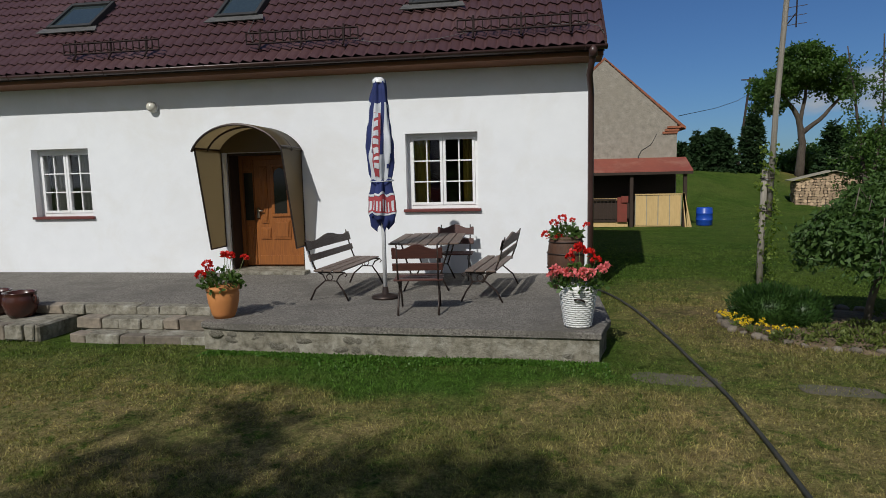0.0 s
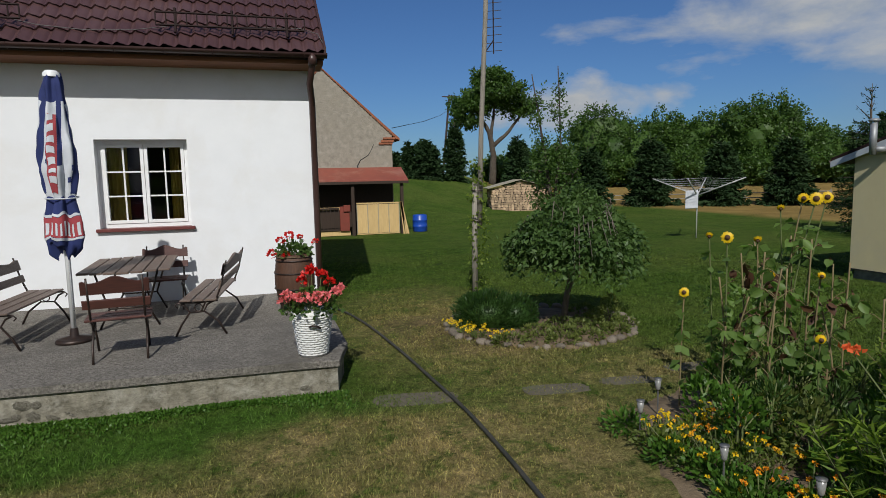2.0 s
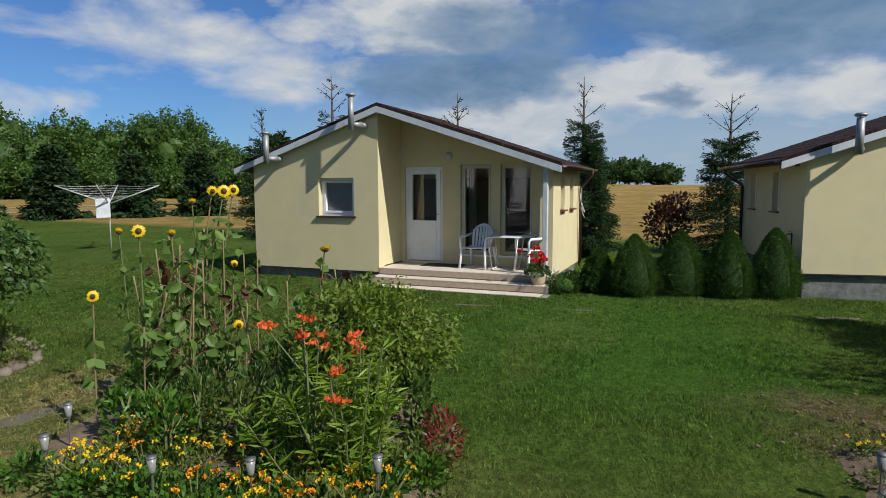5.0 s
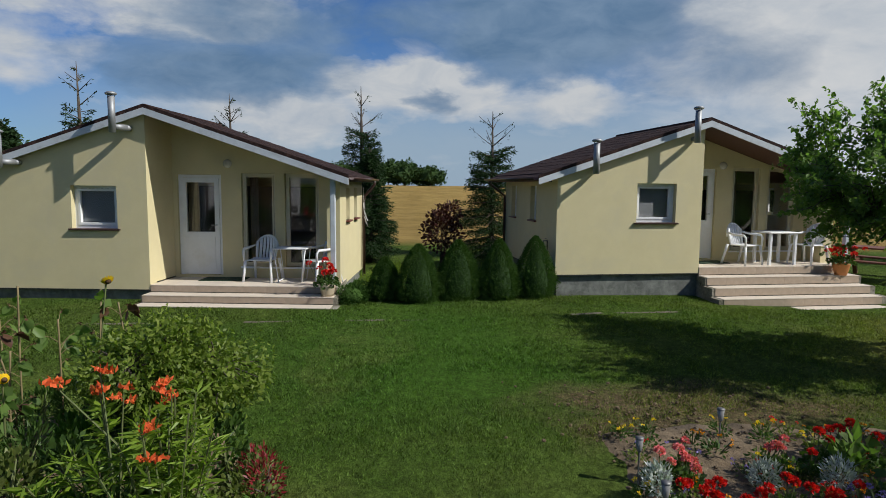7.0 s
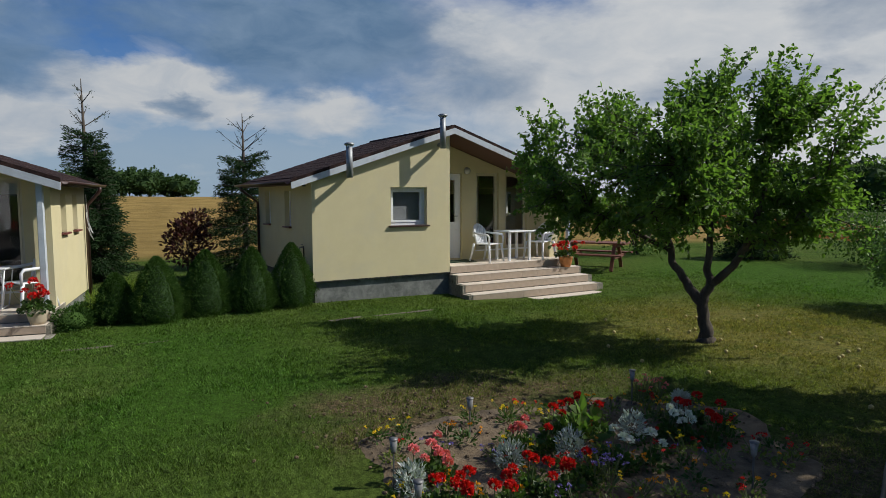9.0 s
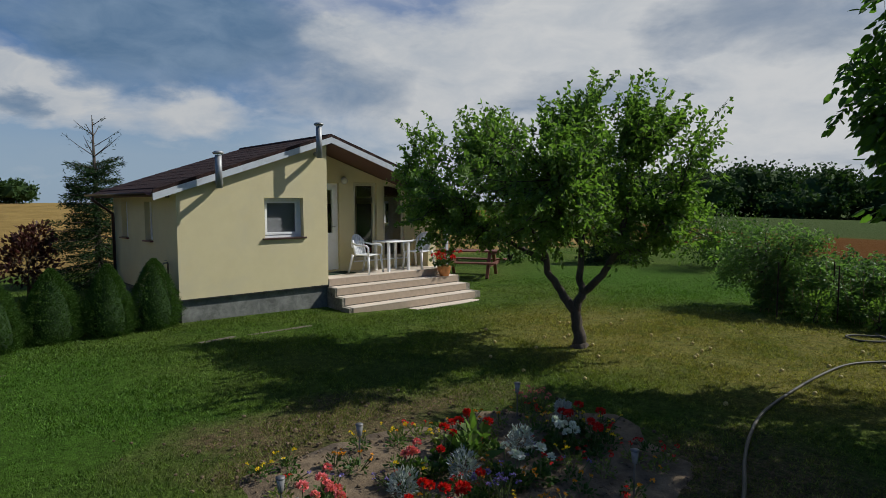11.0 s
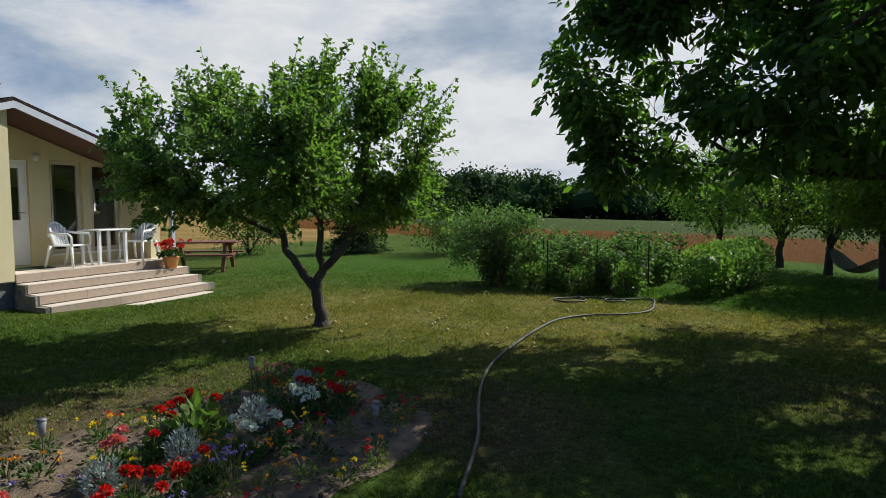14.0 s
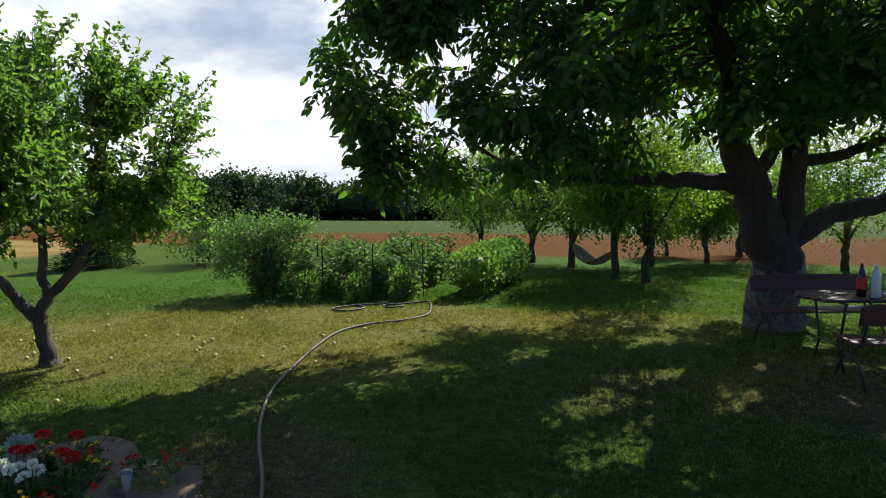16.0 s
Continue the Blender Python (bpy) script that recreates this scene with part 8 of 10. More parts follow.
def hose(name, pts, r, label):
    t = thing(name, pose(0, 0, 0), label, "hose", "garden hoses")
    bm = bmesh.new()
    tube(bm, [(p[0], p[1], ground_z(p[0], p[1]) + r + 0.008 + (p[2] if len(p) > 2 else 0)) for p in smooth_path([(q[0], q[1], q[2] if len(q) > 2 else 0.0) for q in pts])], r, 8)
    part("tube", bm, M["hose"], t, "", True)


hose("garden_hose", [(0.62, 10.4), (0.85, 9.6), (1.04, 8.5), (1.16, 7.2), (1.24, 6.0), (1.30, 5.0), (1.29, 4.1), (1.26, 3.4), (1.2, 2.4), (0.9, 1.2), (1.5, -0.5), (2.0, -2.2)], 0.018, "thick dark hose lying across the lawn")
hose("garden_hose", [(2.3, -2.9), (2.68, -3.72), (3.10, -4.4), (3.40, -4.95), (3.68, -5.6), (3.90, -6.46), (4.10, -7.5), (4.17, -8.35), (3.95, -8.95), (3.55, -9.3), (3.3, -9.8), (3.42, -10.5), (3.62, -11.03), (4.0, -10.8), (4.3, -10.62), (4.15, -10.4), (3.95, -10.6), (4.2, -10.75), (4.7, -10.6), (5.07, -10.17), (4.8, -9.95), (4.55, -10.3), (4.9, -10.7)], 0.016, "grey-green hose looping over the dry grass")
rs = random.Random(12)
slabs = [(0.95, 5.52, 0.85, 0.34), (2.35, 5.30, 0.7, 0.28), (3.15, 5.28, 0.6, 0.24), (4.05, 5.45, 0.6, 0.26)]
pv = thing("paving", pose(0, 0, 0), "line of grey concrete slabs sunk in the lawn", "paving", "", "structure")
for x, y, w, d in slabs:
    bm = bmesh.new()
    n = 10
    prism(bm, [(w / 2 * math.copysign(abs(math.cos(a)) ** 0.5, math.cos(a)) * rs.uniform(0.94, 1.04), d / 2 * math.copysign(abs(math.sin(a)) ** 0.5, math.sin(a)) * rs.uniform(0.92, 1.05)) for a in (2 * math.pi * k / n for k in range(n))], -0.05, 0.006, "z")
    piece("slab", finish(bm, "slab", M["oldslab"]), pv, pose(x, y, ground_z(x, y), 0, 0, -8 + rs.uniform(-5, 5)))
ed = thing("edging", pose(0, 0, 0), "narrow worn concrete strip in the grass before the cabins", "edging", "", "structure")
line = [(8.7, 6.8), (8.92, 5.35), (9.11, 3.84), (9.35, 2.3), (9.52, 0.95), (9.9, -0.8), (10.3, -2.0), (10.6, -3.4)]
for (x0, y0), (x1, y1) in zip(line, line[1:]):
    n = 2
    for k in range(n):
        xa, ya = x0 + (x1 - x0) * k / n, y0 + (y1 - y0) * k / n
        xb, yb = x0 + (x1 - x0) * (k + 0.97) / n, y0 + (y1 - y0) * (k + 0.97) / n
        L = math.hypot(xb - xa, yb - ya)
        bm = bmesh.new()
        box(bm, 0, L, -0.055 * rs.uniform(0.6, 1.2), 0.055 * rs.uniform(0.6, 1.2), -0.05, rs.uniform(-0.008, 0.006))
        piece("strip", finish(bm, "strip", M["oldslab"], False, 0.008), ed, pose(xa, ya, ground_z(xa, ya), 0, 0, math.degrees(math.atan2(yb - ya, xb - xa))))


# ---- round bed with the weeping willow ----
def bed(name, outline, label, height=0.05, mat="soil"):
    """A low mound of earth."""
    bm = bmesh.new()
    cx = sum(p[0] for p in outline) / len(outline)
    cy = sum(p[1] for p in outline) / len(outline)
    rings = []
    for f, h in ((1.03, -0.03), (0.97, 0.012), (0.8, height * 0.7), (0.45, height), (0.15, height)):
        ring = []
        for i, p in enumerate(outline):
            q = outline[(i + 1) % len(outline)]
            for k in range(8):
                x, y = p[0] + (q[0] - p[0]) * k / 8, p[1] + (q[1] - p[1]) * k / 8
                x, y = cx + (x - cx) * f, cy + (y - cy) * f
                x += 0.20 * noise.noise(Vector((x * 1.7, y * 1.7, 1))) + 0.06 * noise.noise(Vector((x * 6, y * 6, 1)))
                y += 0.20 * noise.noise(Vector((x * 1.7, y * 1.7, 9))) + 0.06 * noise.noise(Vector((x * 6, y * 6, 9)))
                ring.append(bm.verts.new((x, y, ground_z(x, y) + h + (0.025 * noise.noise(Vector((x * 5, y * 5, 2))) if h > 0 else 0))))
        rings.append(ring)
    for a, b in zip(rings, rings[1:]):
        for k in range(len(a)):
            bm.faces.new((a[k], a[(k + 1) % len(a)], b[(k + 1) % len(a)], b[k]))
    bm.faces.new(rings[-1])
    return structure(name, bm, M[mat], label, "flower bed", True)


ring_pts = [(3.38 + 1.28 * math.cos(a), 7.85 + 1.22 * math.sin(a)) for a in (2 * math.pi * k / 14 for k in range(14))]
bed("flower_bed_1", ring_pts, "round earth bed round the small weeping tree")
st = []
for k in range(4):
    bm = bmesh.new()
    bmesh.ops.create_icosphere(bm, subdivisions=2, radius=1)
    for v in bm.verts:
        v.co *= 1 + 0.25 * noise.noise(v.co * 1.4 + Vector((k * 7, 0, 0)))
    st.append(finish(bm, "stone", M["stone"], True))
rs = random.Random(5)
edge = thing("stone_edging", pose(0, 0, 0), "ring of rough field stones round the bed", "stone edging", "", "structure")
for i in range(46):
    a = 2 * math.pi * i / 46 + rs.uniform(-0.04, 0.04)
    x, y = 3.38 + (1.33 + rs.uniform(-0.04, 0.04)) * math.cos(a), 7.85 + (1.27 + rs.uniform(-0.04, 0.04)) * math.sin(a)
    s = rs.uniform(0.045, 0.095)
    piece("stone", rs.choice(st), edge, Matrix.Translation((x, y, ground_z(x, y) + s * 0.3)) @ pose(0, 0, 0, rs.uniform(0, 20), rs.uniform(0, 20), rs.uniform(0, 360)) @ Matrix.Diagonal((s, s * 0.85, s * 0.6, 1)))


def weeping_tree():
    rng = np.random.default_rng(8)
    t = thing("weeping_willow", pose(3.75, 7.84, 0), "small weeping willow with a dense grey-green dome", "tree")
    bm = bmesh.new()
    tube(bm, [(0, 0, 0), (0.05, 0.0, 0.35), (0.10, -0.06, 0.7), (0.15, -0.12, 1.25)], [0.055, 0.045, 0.045, 0.05], 8)
    chunks = []
    c = np.array([0.15, -0.13, 1.25])
    for i in range(900):
        a = rng.uniform(0, 2 * math.pi)
        reach = rng.uniform(0.25, 1.0) ** 0.6 * (0.95 + 0.16 * math.sin(3 * a + 1))
        top = c + np.array([0, 0, 0.45 + 0.22 * (1 - reach)]) + rng.normal(0, 0.06, 3)
        out = np.array([math.cos(a), math.sin(a), 0]) * reach
        low = c[2] - rng.uniform(0.15, 0.62) * (0.4 + reach * 0.75) + 0.1
        mid = np.array([c[0] + out[0] * 0.75, c[1] + out[1] * 0.75, top[2] + 0.08 - 0.25 * reach])
        end = np.array([c[0] + out[0] * 1.05, c[1] + out[1] * 1.05, max(low, 0.35)])
        if i % 24 == 0:
            tube(bm, [tuple(c), tuple(mid), tuple(end)], [0.012, 0.008, 0.003], 4, False)
        m = 52
        q = rng.random((m, 1))
        p = (1 - q) ** 2 * top + 2 * q * (1 - q) * mid + q * q * end + rng.normal(0, 0.035, (m, 3))
        d = (end - mid) * 0.9 + out * 0.4
        chunks.append(leaves(rng, p, np.repeat(d[None], m, 0) + rng.normal(0, 0.95, (m, 3)), 0.092, 0.042, 0.25, 0.15))
    part("trunk", bm, M["palebark"], t, "", True)["kind"] = "stuff"
    part_np("crown", chunks, M["leaf_willow"], t)


weeping_tree()
shrub("heather_bush", (2.66, 7.95, 0.02), [((0, 0, 0.18), (0.46, 0.36, 0.32)), ((0.34, -0.12, 0.16), (0.32, 0.28, 0.28)), ((-0.12, 0.08, 0.2), (0.36, 0.32, 0.28))], 9000, (0.075, 0.014), "leaf_sedge", "dense low dark green bush in the round bed", seed=3, core=0.78, up=0.7, shell=0.8)
for k, (x, y) in enumerate(((2.30, 7.45), (2.2, 7.72), (2.5, 7.22), (2.16, 7.98))):
    flower_clump("marigold", pose(x, y, 0.02), "petal_yellow", 16, "low clump of yellow flowers at the bed's edge", "flower", 0.15, 0.13, 0.02, 12, 0.022, (0.03, 0.015), 120, "leaf_yellow", 60 + k, "yellow flowers of the round bed")
shrub("small_plant", (4.22, 7.35, 0.02), [((0, 0, 0.2), (0.12, 0.12, 0.25))], 260, (0.06, 0.03), "leaf_herb", "small leafy plant in the round bed", seed=14, stems=5)
for k, (x, y) in enumerate(((3.6, 6.85), (4.1, 7.0), (3.2, 6.8), (4.4, 7.3), (3.9, 7.1), (3.0, 7.0), (2.8, 8.7), (4.3, 8.3), (3.4, 7.15), (3.75, 7.35), (4.35, 7.65), (4.5, 7.95), (3.1, 7.35), (2.55, 7.0), (3.6, 7.6), (4.0, 7.6))):
    shrub("ground_cover", (x, y, 0.0), [((0, 0, 0.05), (0.22, 0.16, 0.09))], 340, (0.05, 0.025), "leaf_herb", "low creeping plants along the stones", "plant", 90 + k, group="creeping plants")

# ---- sunflower and marigold bed ----
bed("flower_bed_2", [(2.32, 3.9), (2.2, 3.0), (2.22, 2.4), (2.55, 1.8), (3.3, 1.6), (4.2, 1.9), (5.0, 2.8), (5.1, 4.2), (4.5, 4.9), (3.6, 5.0), (2.7, 4.6)], "earth bed full of sunflowers, lilies and marigolds", 0.04)
rs = random.Random(17)


def inside(p, poly):
    c = False
    for (x0, y0), (x1, y1) in zip(poly, poly[1:] + poly[:1]):
        if (y0 > p[1]) != (y1 > p[1]) and p[0] < (x1 - x0) * (p[1] - y0) / (y1 - y0) + x0:
            c = not c
    return c


def scatter(n, poly, gap, seed):
    r = random.Random(seed)
    xs, ys = [p[0] for p in poly], [p[1] for p in poly]
    out, tries = [], 0
    while len(out) < n and tries < 6000:
        tries += 1
        p = (r.uniform(min(xs), max(xs)), r.uniform(min(ys), max(ys)))
        if inside(p, poly) and all(math.dist(p, q) > gap for q in out):
            out.append(p)
    return out


front = [(2.4, 2.95), (2.38, 2.4), (2.6, 1.95), (2.95, 1.75), (3.08, 1.95), (2.9, 2.4), (2.6, 3.0)]
rear = [(2.42, 3.4), (2.48, 3.8), (2.95, 4.1), (3.45, 3.55), (3.25, 3.2), (2.75, 3.25)]
for k, (x, y) in enumerate(scatter(36, front, 0.16, 3) + scatter(24, rear, 0.16, 5)):
    flower_clump("marigold", pose(x, y, 0.03), rs.choice(["petal_orange", "petal_gold", "petal_yellow"]), rs.randint(4, 8), "marigold clump with small orange and yellow blooms", "flower", 0.16, rs.uniform(0.12, 0.21) if k < 36 else rs.uniform(0.22, 0.34), 0.013, 14, 0.018, (0.045, 0.02), 150, rs.choice(["leaf_herb", "leaf_yellow", "leaf_bush"]), 100 + k, "marigolds")
for k, (x, y) in enumerate(scatter(26, [(2.4, 3.4), (2.35, 2.5), (2.6, 1.9), (3.4, 1.7), (4.1, 1.95), (3.4, 2.1), (2.6, 3.0), (2.4, 4.2)], 0.2, 9)):
    shrub("ground_cover", (x, y, 0.02), [((0, 0, 0.06), (0.19, 0.19, 0.10))], 300, (0.055, 0.026), rs.choice(["leaf_lily2", "leaf_herb", "leaf_lily2"]), "low green leaves between the marigolds", "plant", 1200 + k, group="bed ground cover", shell=0.3)
back = [(2.7, 3.2), (3.0, 2.5), (3.4, 2.1), (4.2, 2.1), (4.9, 3.0), (4.9, 4.1), (4.3, 4.7), (3.3, 4.7)]
for k, (x, y) in enumerate(scatter(27, back, 0.25, 8)):
    h = rs.uniform(0.24, 0.56) * (0.7 if x + y < 6.2 else 1.0)
    wide = rs.random() < 0.45
    shrub("garden_plant", (x, y, 0.03), [((0, 0, h * 0.5), (0.17, 0.17, h * 0.5)), ((rs.uniform(-0.1, 0.1), rs.uniform(-0.1, 0.1), h * 0.85), (0.09, 0.09, h * 0.3))], 260 if wide else 340, (0.07, 0.038) if wide else (0.085, 0.018), rs.choice(["leaf_herb", "leaf_bush", "leaf_far", "leaf_lily2"]), "narrow-leaved green plant in the flower bed", "plant", 140 + k, stems=7, group="bed plants", stem_mat="stem", up=0.9)


def sunflower(base, head, label, seed, r=0.085, droop=False, lean=None, leafy=14):
    rng = np.random.default_rng(seed)
    t = thing("sunflower", pose(base[0], base[1], 0.02), label, "sunflower", "sunflowers")
    h = np.array([head[0] - base[0], head[1] - base[1], head[2]])
    bm = bmesh.new()
    mid = h * np.array([0.35, 0.35, 0.55])
    pts = [(0, 0, 0), tuple(mid), tuple(h)]
    tube(bm, smooth_path(pts, 6), 0.0075, 6)
    part("stem", bm, M["drystem"] if seed % 3 == 1 else M["stem"], t, "", True)
    nrm = np.array(lean if lean is not None else (-0.55, -0.75, -0.2 if not droop else -0.9))
    nrm = nrm / np.linalg.norm(nrm)
    part_np("flower_head", [disc_head(rng, h + nrm * 0.03, nrm, r * 0.85, 20, 0.028), disc_head(rng, h + nrm * 0.025, nrm, r * 0.92, 17, 0.028)], M["petal_yellow"], t, "bright yellow petals")
    bm = bmesh.new()
    q = Vector(nrm).to_track_quat("Z", "Y").to_matrix().to_4x4()
    lathe(bm, [(0.0, -0.02), (r * 0.36, -0.02), (r * 0.42, 0.0), (r * 0.37, 0.02), (0.0, 0.025)], 14, Matrix.Translation(Vector(h + nrm * 0.03)) @ q, False)
    part("centre", bm, M["seedhead"], t, "dark seed disc", True)
    n = leafy
    s = rng.uniform(0.2, 0.95, n)
    p = np.stack([(1 - s) * 0 + s * h[0] * 0.7, s * h[1] * 0.7, s * h[2]], 1)
    d = rng.normal(0, 1, (n, 3))
    d[:, 2] = -0.25
    part_np("foliage", [leaves(rng, p, d, 0.12, 0.08, 0.5, 0.2)], M["leaf_apple"], t)


for k, (b, h, r) in enumerate((((4.35, 4.5), (4.49, 4.33, 1.85), 0.10), ((4.5, 4.5), (4.62, 4.33, 1.86), 0.09), ((4.4, 4.62), (4.49, 4.47, 1.86), 0.08), ((3.55, 4.35), (3.51, 4.32, 1.54), 0.085), ((3.95, 4.35), (3.9, 4.23, 1.21), 0.075),
                               ((3.15, 4.45), (3.13, 4.39, 1.07), 0.07), ((3.8, 3.6), (3.72, 3.53, 0.81), 0.065), ((4.75, 3.5), (4.8, 3.42, 1.33), 0.085), ((4.05, 4.5), (3.96, 4.45, 1.51), 0.06), ((3.75, 4.75), (3.66, 4.73, 1.54), 0.055),
                               ((4.6, 4.75), (4.51, 4.75, 1.77), 0.06), ((4.1, 3.95), (4.01, 3.81, 1.25), 0.05))):
    sunflower(b, h, "sunflower with a yellow head on a tall stem", 200 + k, r * 0.68, k in (4, 7, 8, 9, 10), (-0.6, -0.7, 0.1) if k in (0, 1, 3, 5) else None, 16)
def tall_stalk(x, y, h, seed, dry=False):
    """One bare pale stalk with large hanging leaves and small spent heads."""
    rng = np.random.default_rng(seed)
    t = thing("tall_stalk", pose(x, y, 0.02), "tall half-dry stalk with large drooping leaves" if dry else "tall pale stalk with large drooping green leaves", "plant", "tall stalks")
    bm = bmesh.new()
    lean = rng.normal(0, 0.07, 2)
    tip = Vector((lean[0], lean[1], h))
    mid = Vector((lean[0] * 0.2, lean[1] * 0.2, h * 0.5))
    tube(bm, smooth_path([(0, 0, -0.02), mid, tip], 5), 0.008, 5)
    pos, ld, tips = [], [], []
    for i in range(9):
        f = rng.uniform(0.35, 0.98)
        a = rng.uniform(0, 2 * math.pi)
        p = Vector((lean[0] * f * f, lean[1] * f * f, h * f))
        ln = rng.uniform(0.06, 0.2) * (1.2 - 0.5 * f)
        e = p + Vector((math.cos(a) * ln, math.sin(a) * ln, ln * 0.7))
        tube(bm, [p, p.lerp(e, 0.6) + Vector((0, 0, 0.015)), e], [0.0035, 0.003, 0.002], 4, False)
        tips.append(np.array(e))
        for _ in range(2):
            pos.append(np.array(p.lerp(e, rng.uniform(0.5, 1.0))))
            ld.append(np.array([math.cos(a), math.sin(a), -0.35]) + rng.normal(0, 0.3, 3))
    part("stalk", bm, M["drystem"], t, "pale dry stem", True)
    part_np("foliage", [ovals(rng, np.array(pos), np.array(ld), 0.115, 0.078, 0.45, 0.15, 0.3)], M["leaf_dry" if dry else "leaf_apple"], t)
    part_np("spent_head", [ovals(rng, np.repeat(np.array(tips[:4]), 7, 0), rng.normal(0, 1, (28, 3)), 0.03, 0.014, 0.0)], M["seedhead" if not dry else "leaf_dry"], t, "small spent flower heads")["kind"] = "stuff"


M["leaf_dry"] = leaf_material("withered_leaf", (0.045, 0.020, 0.014), (0.115, 0.060, 0.030), 0.25)
for k, (x, y, h) in enumerate(((4.3, 4.2, 1.5), (4.1, 4.4, 1.45), (4.45, 3.95, 1.3), (3.95, 4.1, 1.25), (4.6, 4.2, 1.25), (4.78, 3.5, 1.2), (4.9, 3.3, 1.1), (3.7, 4.5, 1.15), (3.5, 4.25, 1.05), (3.75, 4.1, 1.3),
                               (3.6, 3.9, 1.0), (4.2, 3.8, 1.05), (3.3, 4.1, 0.85), (4.45, 4.5, 1.5), (3.95, 4.55, 1.35), (4.65, 3.75, 1.0), (4.05, 3.75, 0.9), (3.85, 4.3, 1.4))):
    tall_stalk(x, y, h, 230 + k, k in (3, 6, 11, 14))


def lily(base, heads, seed):
    rng = np.random.default_rng(seed)
    t = thing("tiger_lily", pose(base[0], base[1], 0.02), "orange tiger lily with pale green whorled leaves", "lily", "tiger lilies")
    bm = bmesh.new()
    ch, lf = [], []
    for h in heads:
        h = np.array([h[0] - base[0], h[1] - base[1], h[2]])
        tube(bm, [(0, 0, 0), (h[0] * 0.5, h[1] * 0.5, h[2] * 0.6), tuple(h)], [0.008, 0.007, 0.004], 5)
        for j in range(3):
            c = h + rng.normal(0, 0.035, 3) * np.array([1, 1, 0.8])
            a = np.arange(6) * math.pi / 3 + rng.uniform(0, 1)
            d = np.stack([np.cos(a), np.sin(a), 0 * a], 1)
            # six recurved petals: out from the throat, then curling back up
            ch.append(leaves(rng, np.repeat(c[None], 6, 0), d + np.array([0, 0, -0.5]), 0.036, 0.024, 0.0, 0.2))
            ch.append(leaves(rng, c + d * 0.026 - np.array([0, 0, 0.014]), d * 0.5 + np.array([0, 0, 0.9]), 0.042, 0.026, 0.0, 0.2))
    for i in range(9):
        e = np.array([rng.normal(0, 0.16), rng.normal(0, 0.16), rng.uniform(0.45, 0.85)])
        tube(bm, [(e[0] * 0.3, e[1] * 0.3, 0), tuple(e)], 0.006, 4)
        m = 60
        q = rng.uniform(0.15, 1, (m, 1))
        d = rng.normal(0, 1, (m, 3)) * np.array([1, 1, 0.2]) + np.array([0, 0, 0.45])
        lf.append(leaves(rng, e * np.concatenate([0.3 + 0.7 * q, 0.3 + 0.7 * q, q], 1), d, 0.13, 0.02, 0.1, 0.1))
    part("stalk", bm, M["stem"], t)["kind"] = "stuff"
    part_np("foliage", lf, M["leaf_lily"], t)
    part_np("flower_head", ch, M["petal_lily"], t, "orange recurved petals")["kind"] = "stuff"


lily((3.12, 2.42), [(3.22, 2.55, 1.05), (3.11, 2.35, 0.93), (3.21, 2.55, 0.90), (3.0, 2.15, 0.79)], 5)
lily((3.34, 2.2), [(3.33, 2.18, 0.87), (3.40, 2.25, 0.89), (3.05, 2.72, 1.0)], 6)
lily((3.02, 2.08), [(2.98, 2.12, 0.62)], 7)
tree("maple_shrub", (4.3, 2.62, 0), [[(0, 0, 0, 0.04), (0.02, 0.02, 0.35, 0.03), (-0.2, 0.25, 0.8, 0.015)], [(0, 0, 0.2, 0.03), (0.15, -0.25, 0.7, 0.015)], [(0, 0, 0.25, 0.03), (0.1, 0.1, 0.9, 0.015)]],
     [((-0.12, 0.22, 0.78), (0.42, 0.42, 0.26)), ((0.12, -0.28, 0.66), (0.42, 0.42, 0.24)), ((0.05, 0.05, 0.92), (0.36, 0.4, 0.2)), ((-0.25, -0.1, 0.6), (0.3, 0.35, 0.2))],
     430, 22, (0.055, 0.026), (M["bark"], M["leaf_maple"]), "small maple shrub with layered yellow-green leaves", "shrub", seed=31, twig_r=0.10, shell=0.4, up=0.0)
for k, (x, y) in enumerate(((3.75, 1.75), (3.9, 1.86), (3.62, 1.72))):
    shrub("amaranth", (x, y, 0.02), [((0, 0, 0.15), (0.12, 0.12, 0.13))], 130, (0.05, 0.014), "petal_crimson", "small dark red foliage plant at the bed's edge", "plant", 270 + k, stems=4, group="red foliage plants")


def solar_light(x, y, h=0.36):
    t = thing("garden_light", pose(x, y, ground_z(x, y)), "small steel solar light on a stake", "garden light", "garden lights")
    bm = bmesh.new()
    tube(bm, [(0, 0, -0.03), (0, 0, h - 0.08)], 0.007, 6)
    part("stake", bm, M["darksteel"], t)
    bm = bmesh.new()
    lathe(bm, [(0.012, h - 0.11), (0.020, h - 0.095), (0.029, h - 0.012)], 12)
    part("lens", bm, M["cloudy"], t, "cloudy clear plastic lens", True)
    bm = bmesh.new()
    lathe(bm, [(0.032, h - 0.012), (0.033, h - 0.002), (0.0, h + 0.001)], 12, None, False)
    part("cap", bm, M["darksteel"], t, "", True)


for x, y in ((2.85, 4.35), (2.42, 3.05), (2.62, 2.5), (2.95, 1.85), (2.4, 3.95)):
    solar_light(x, y)

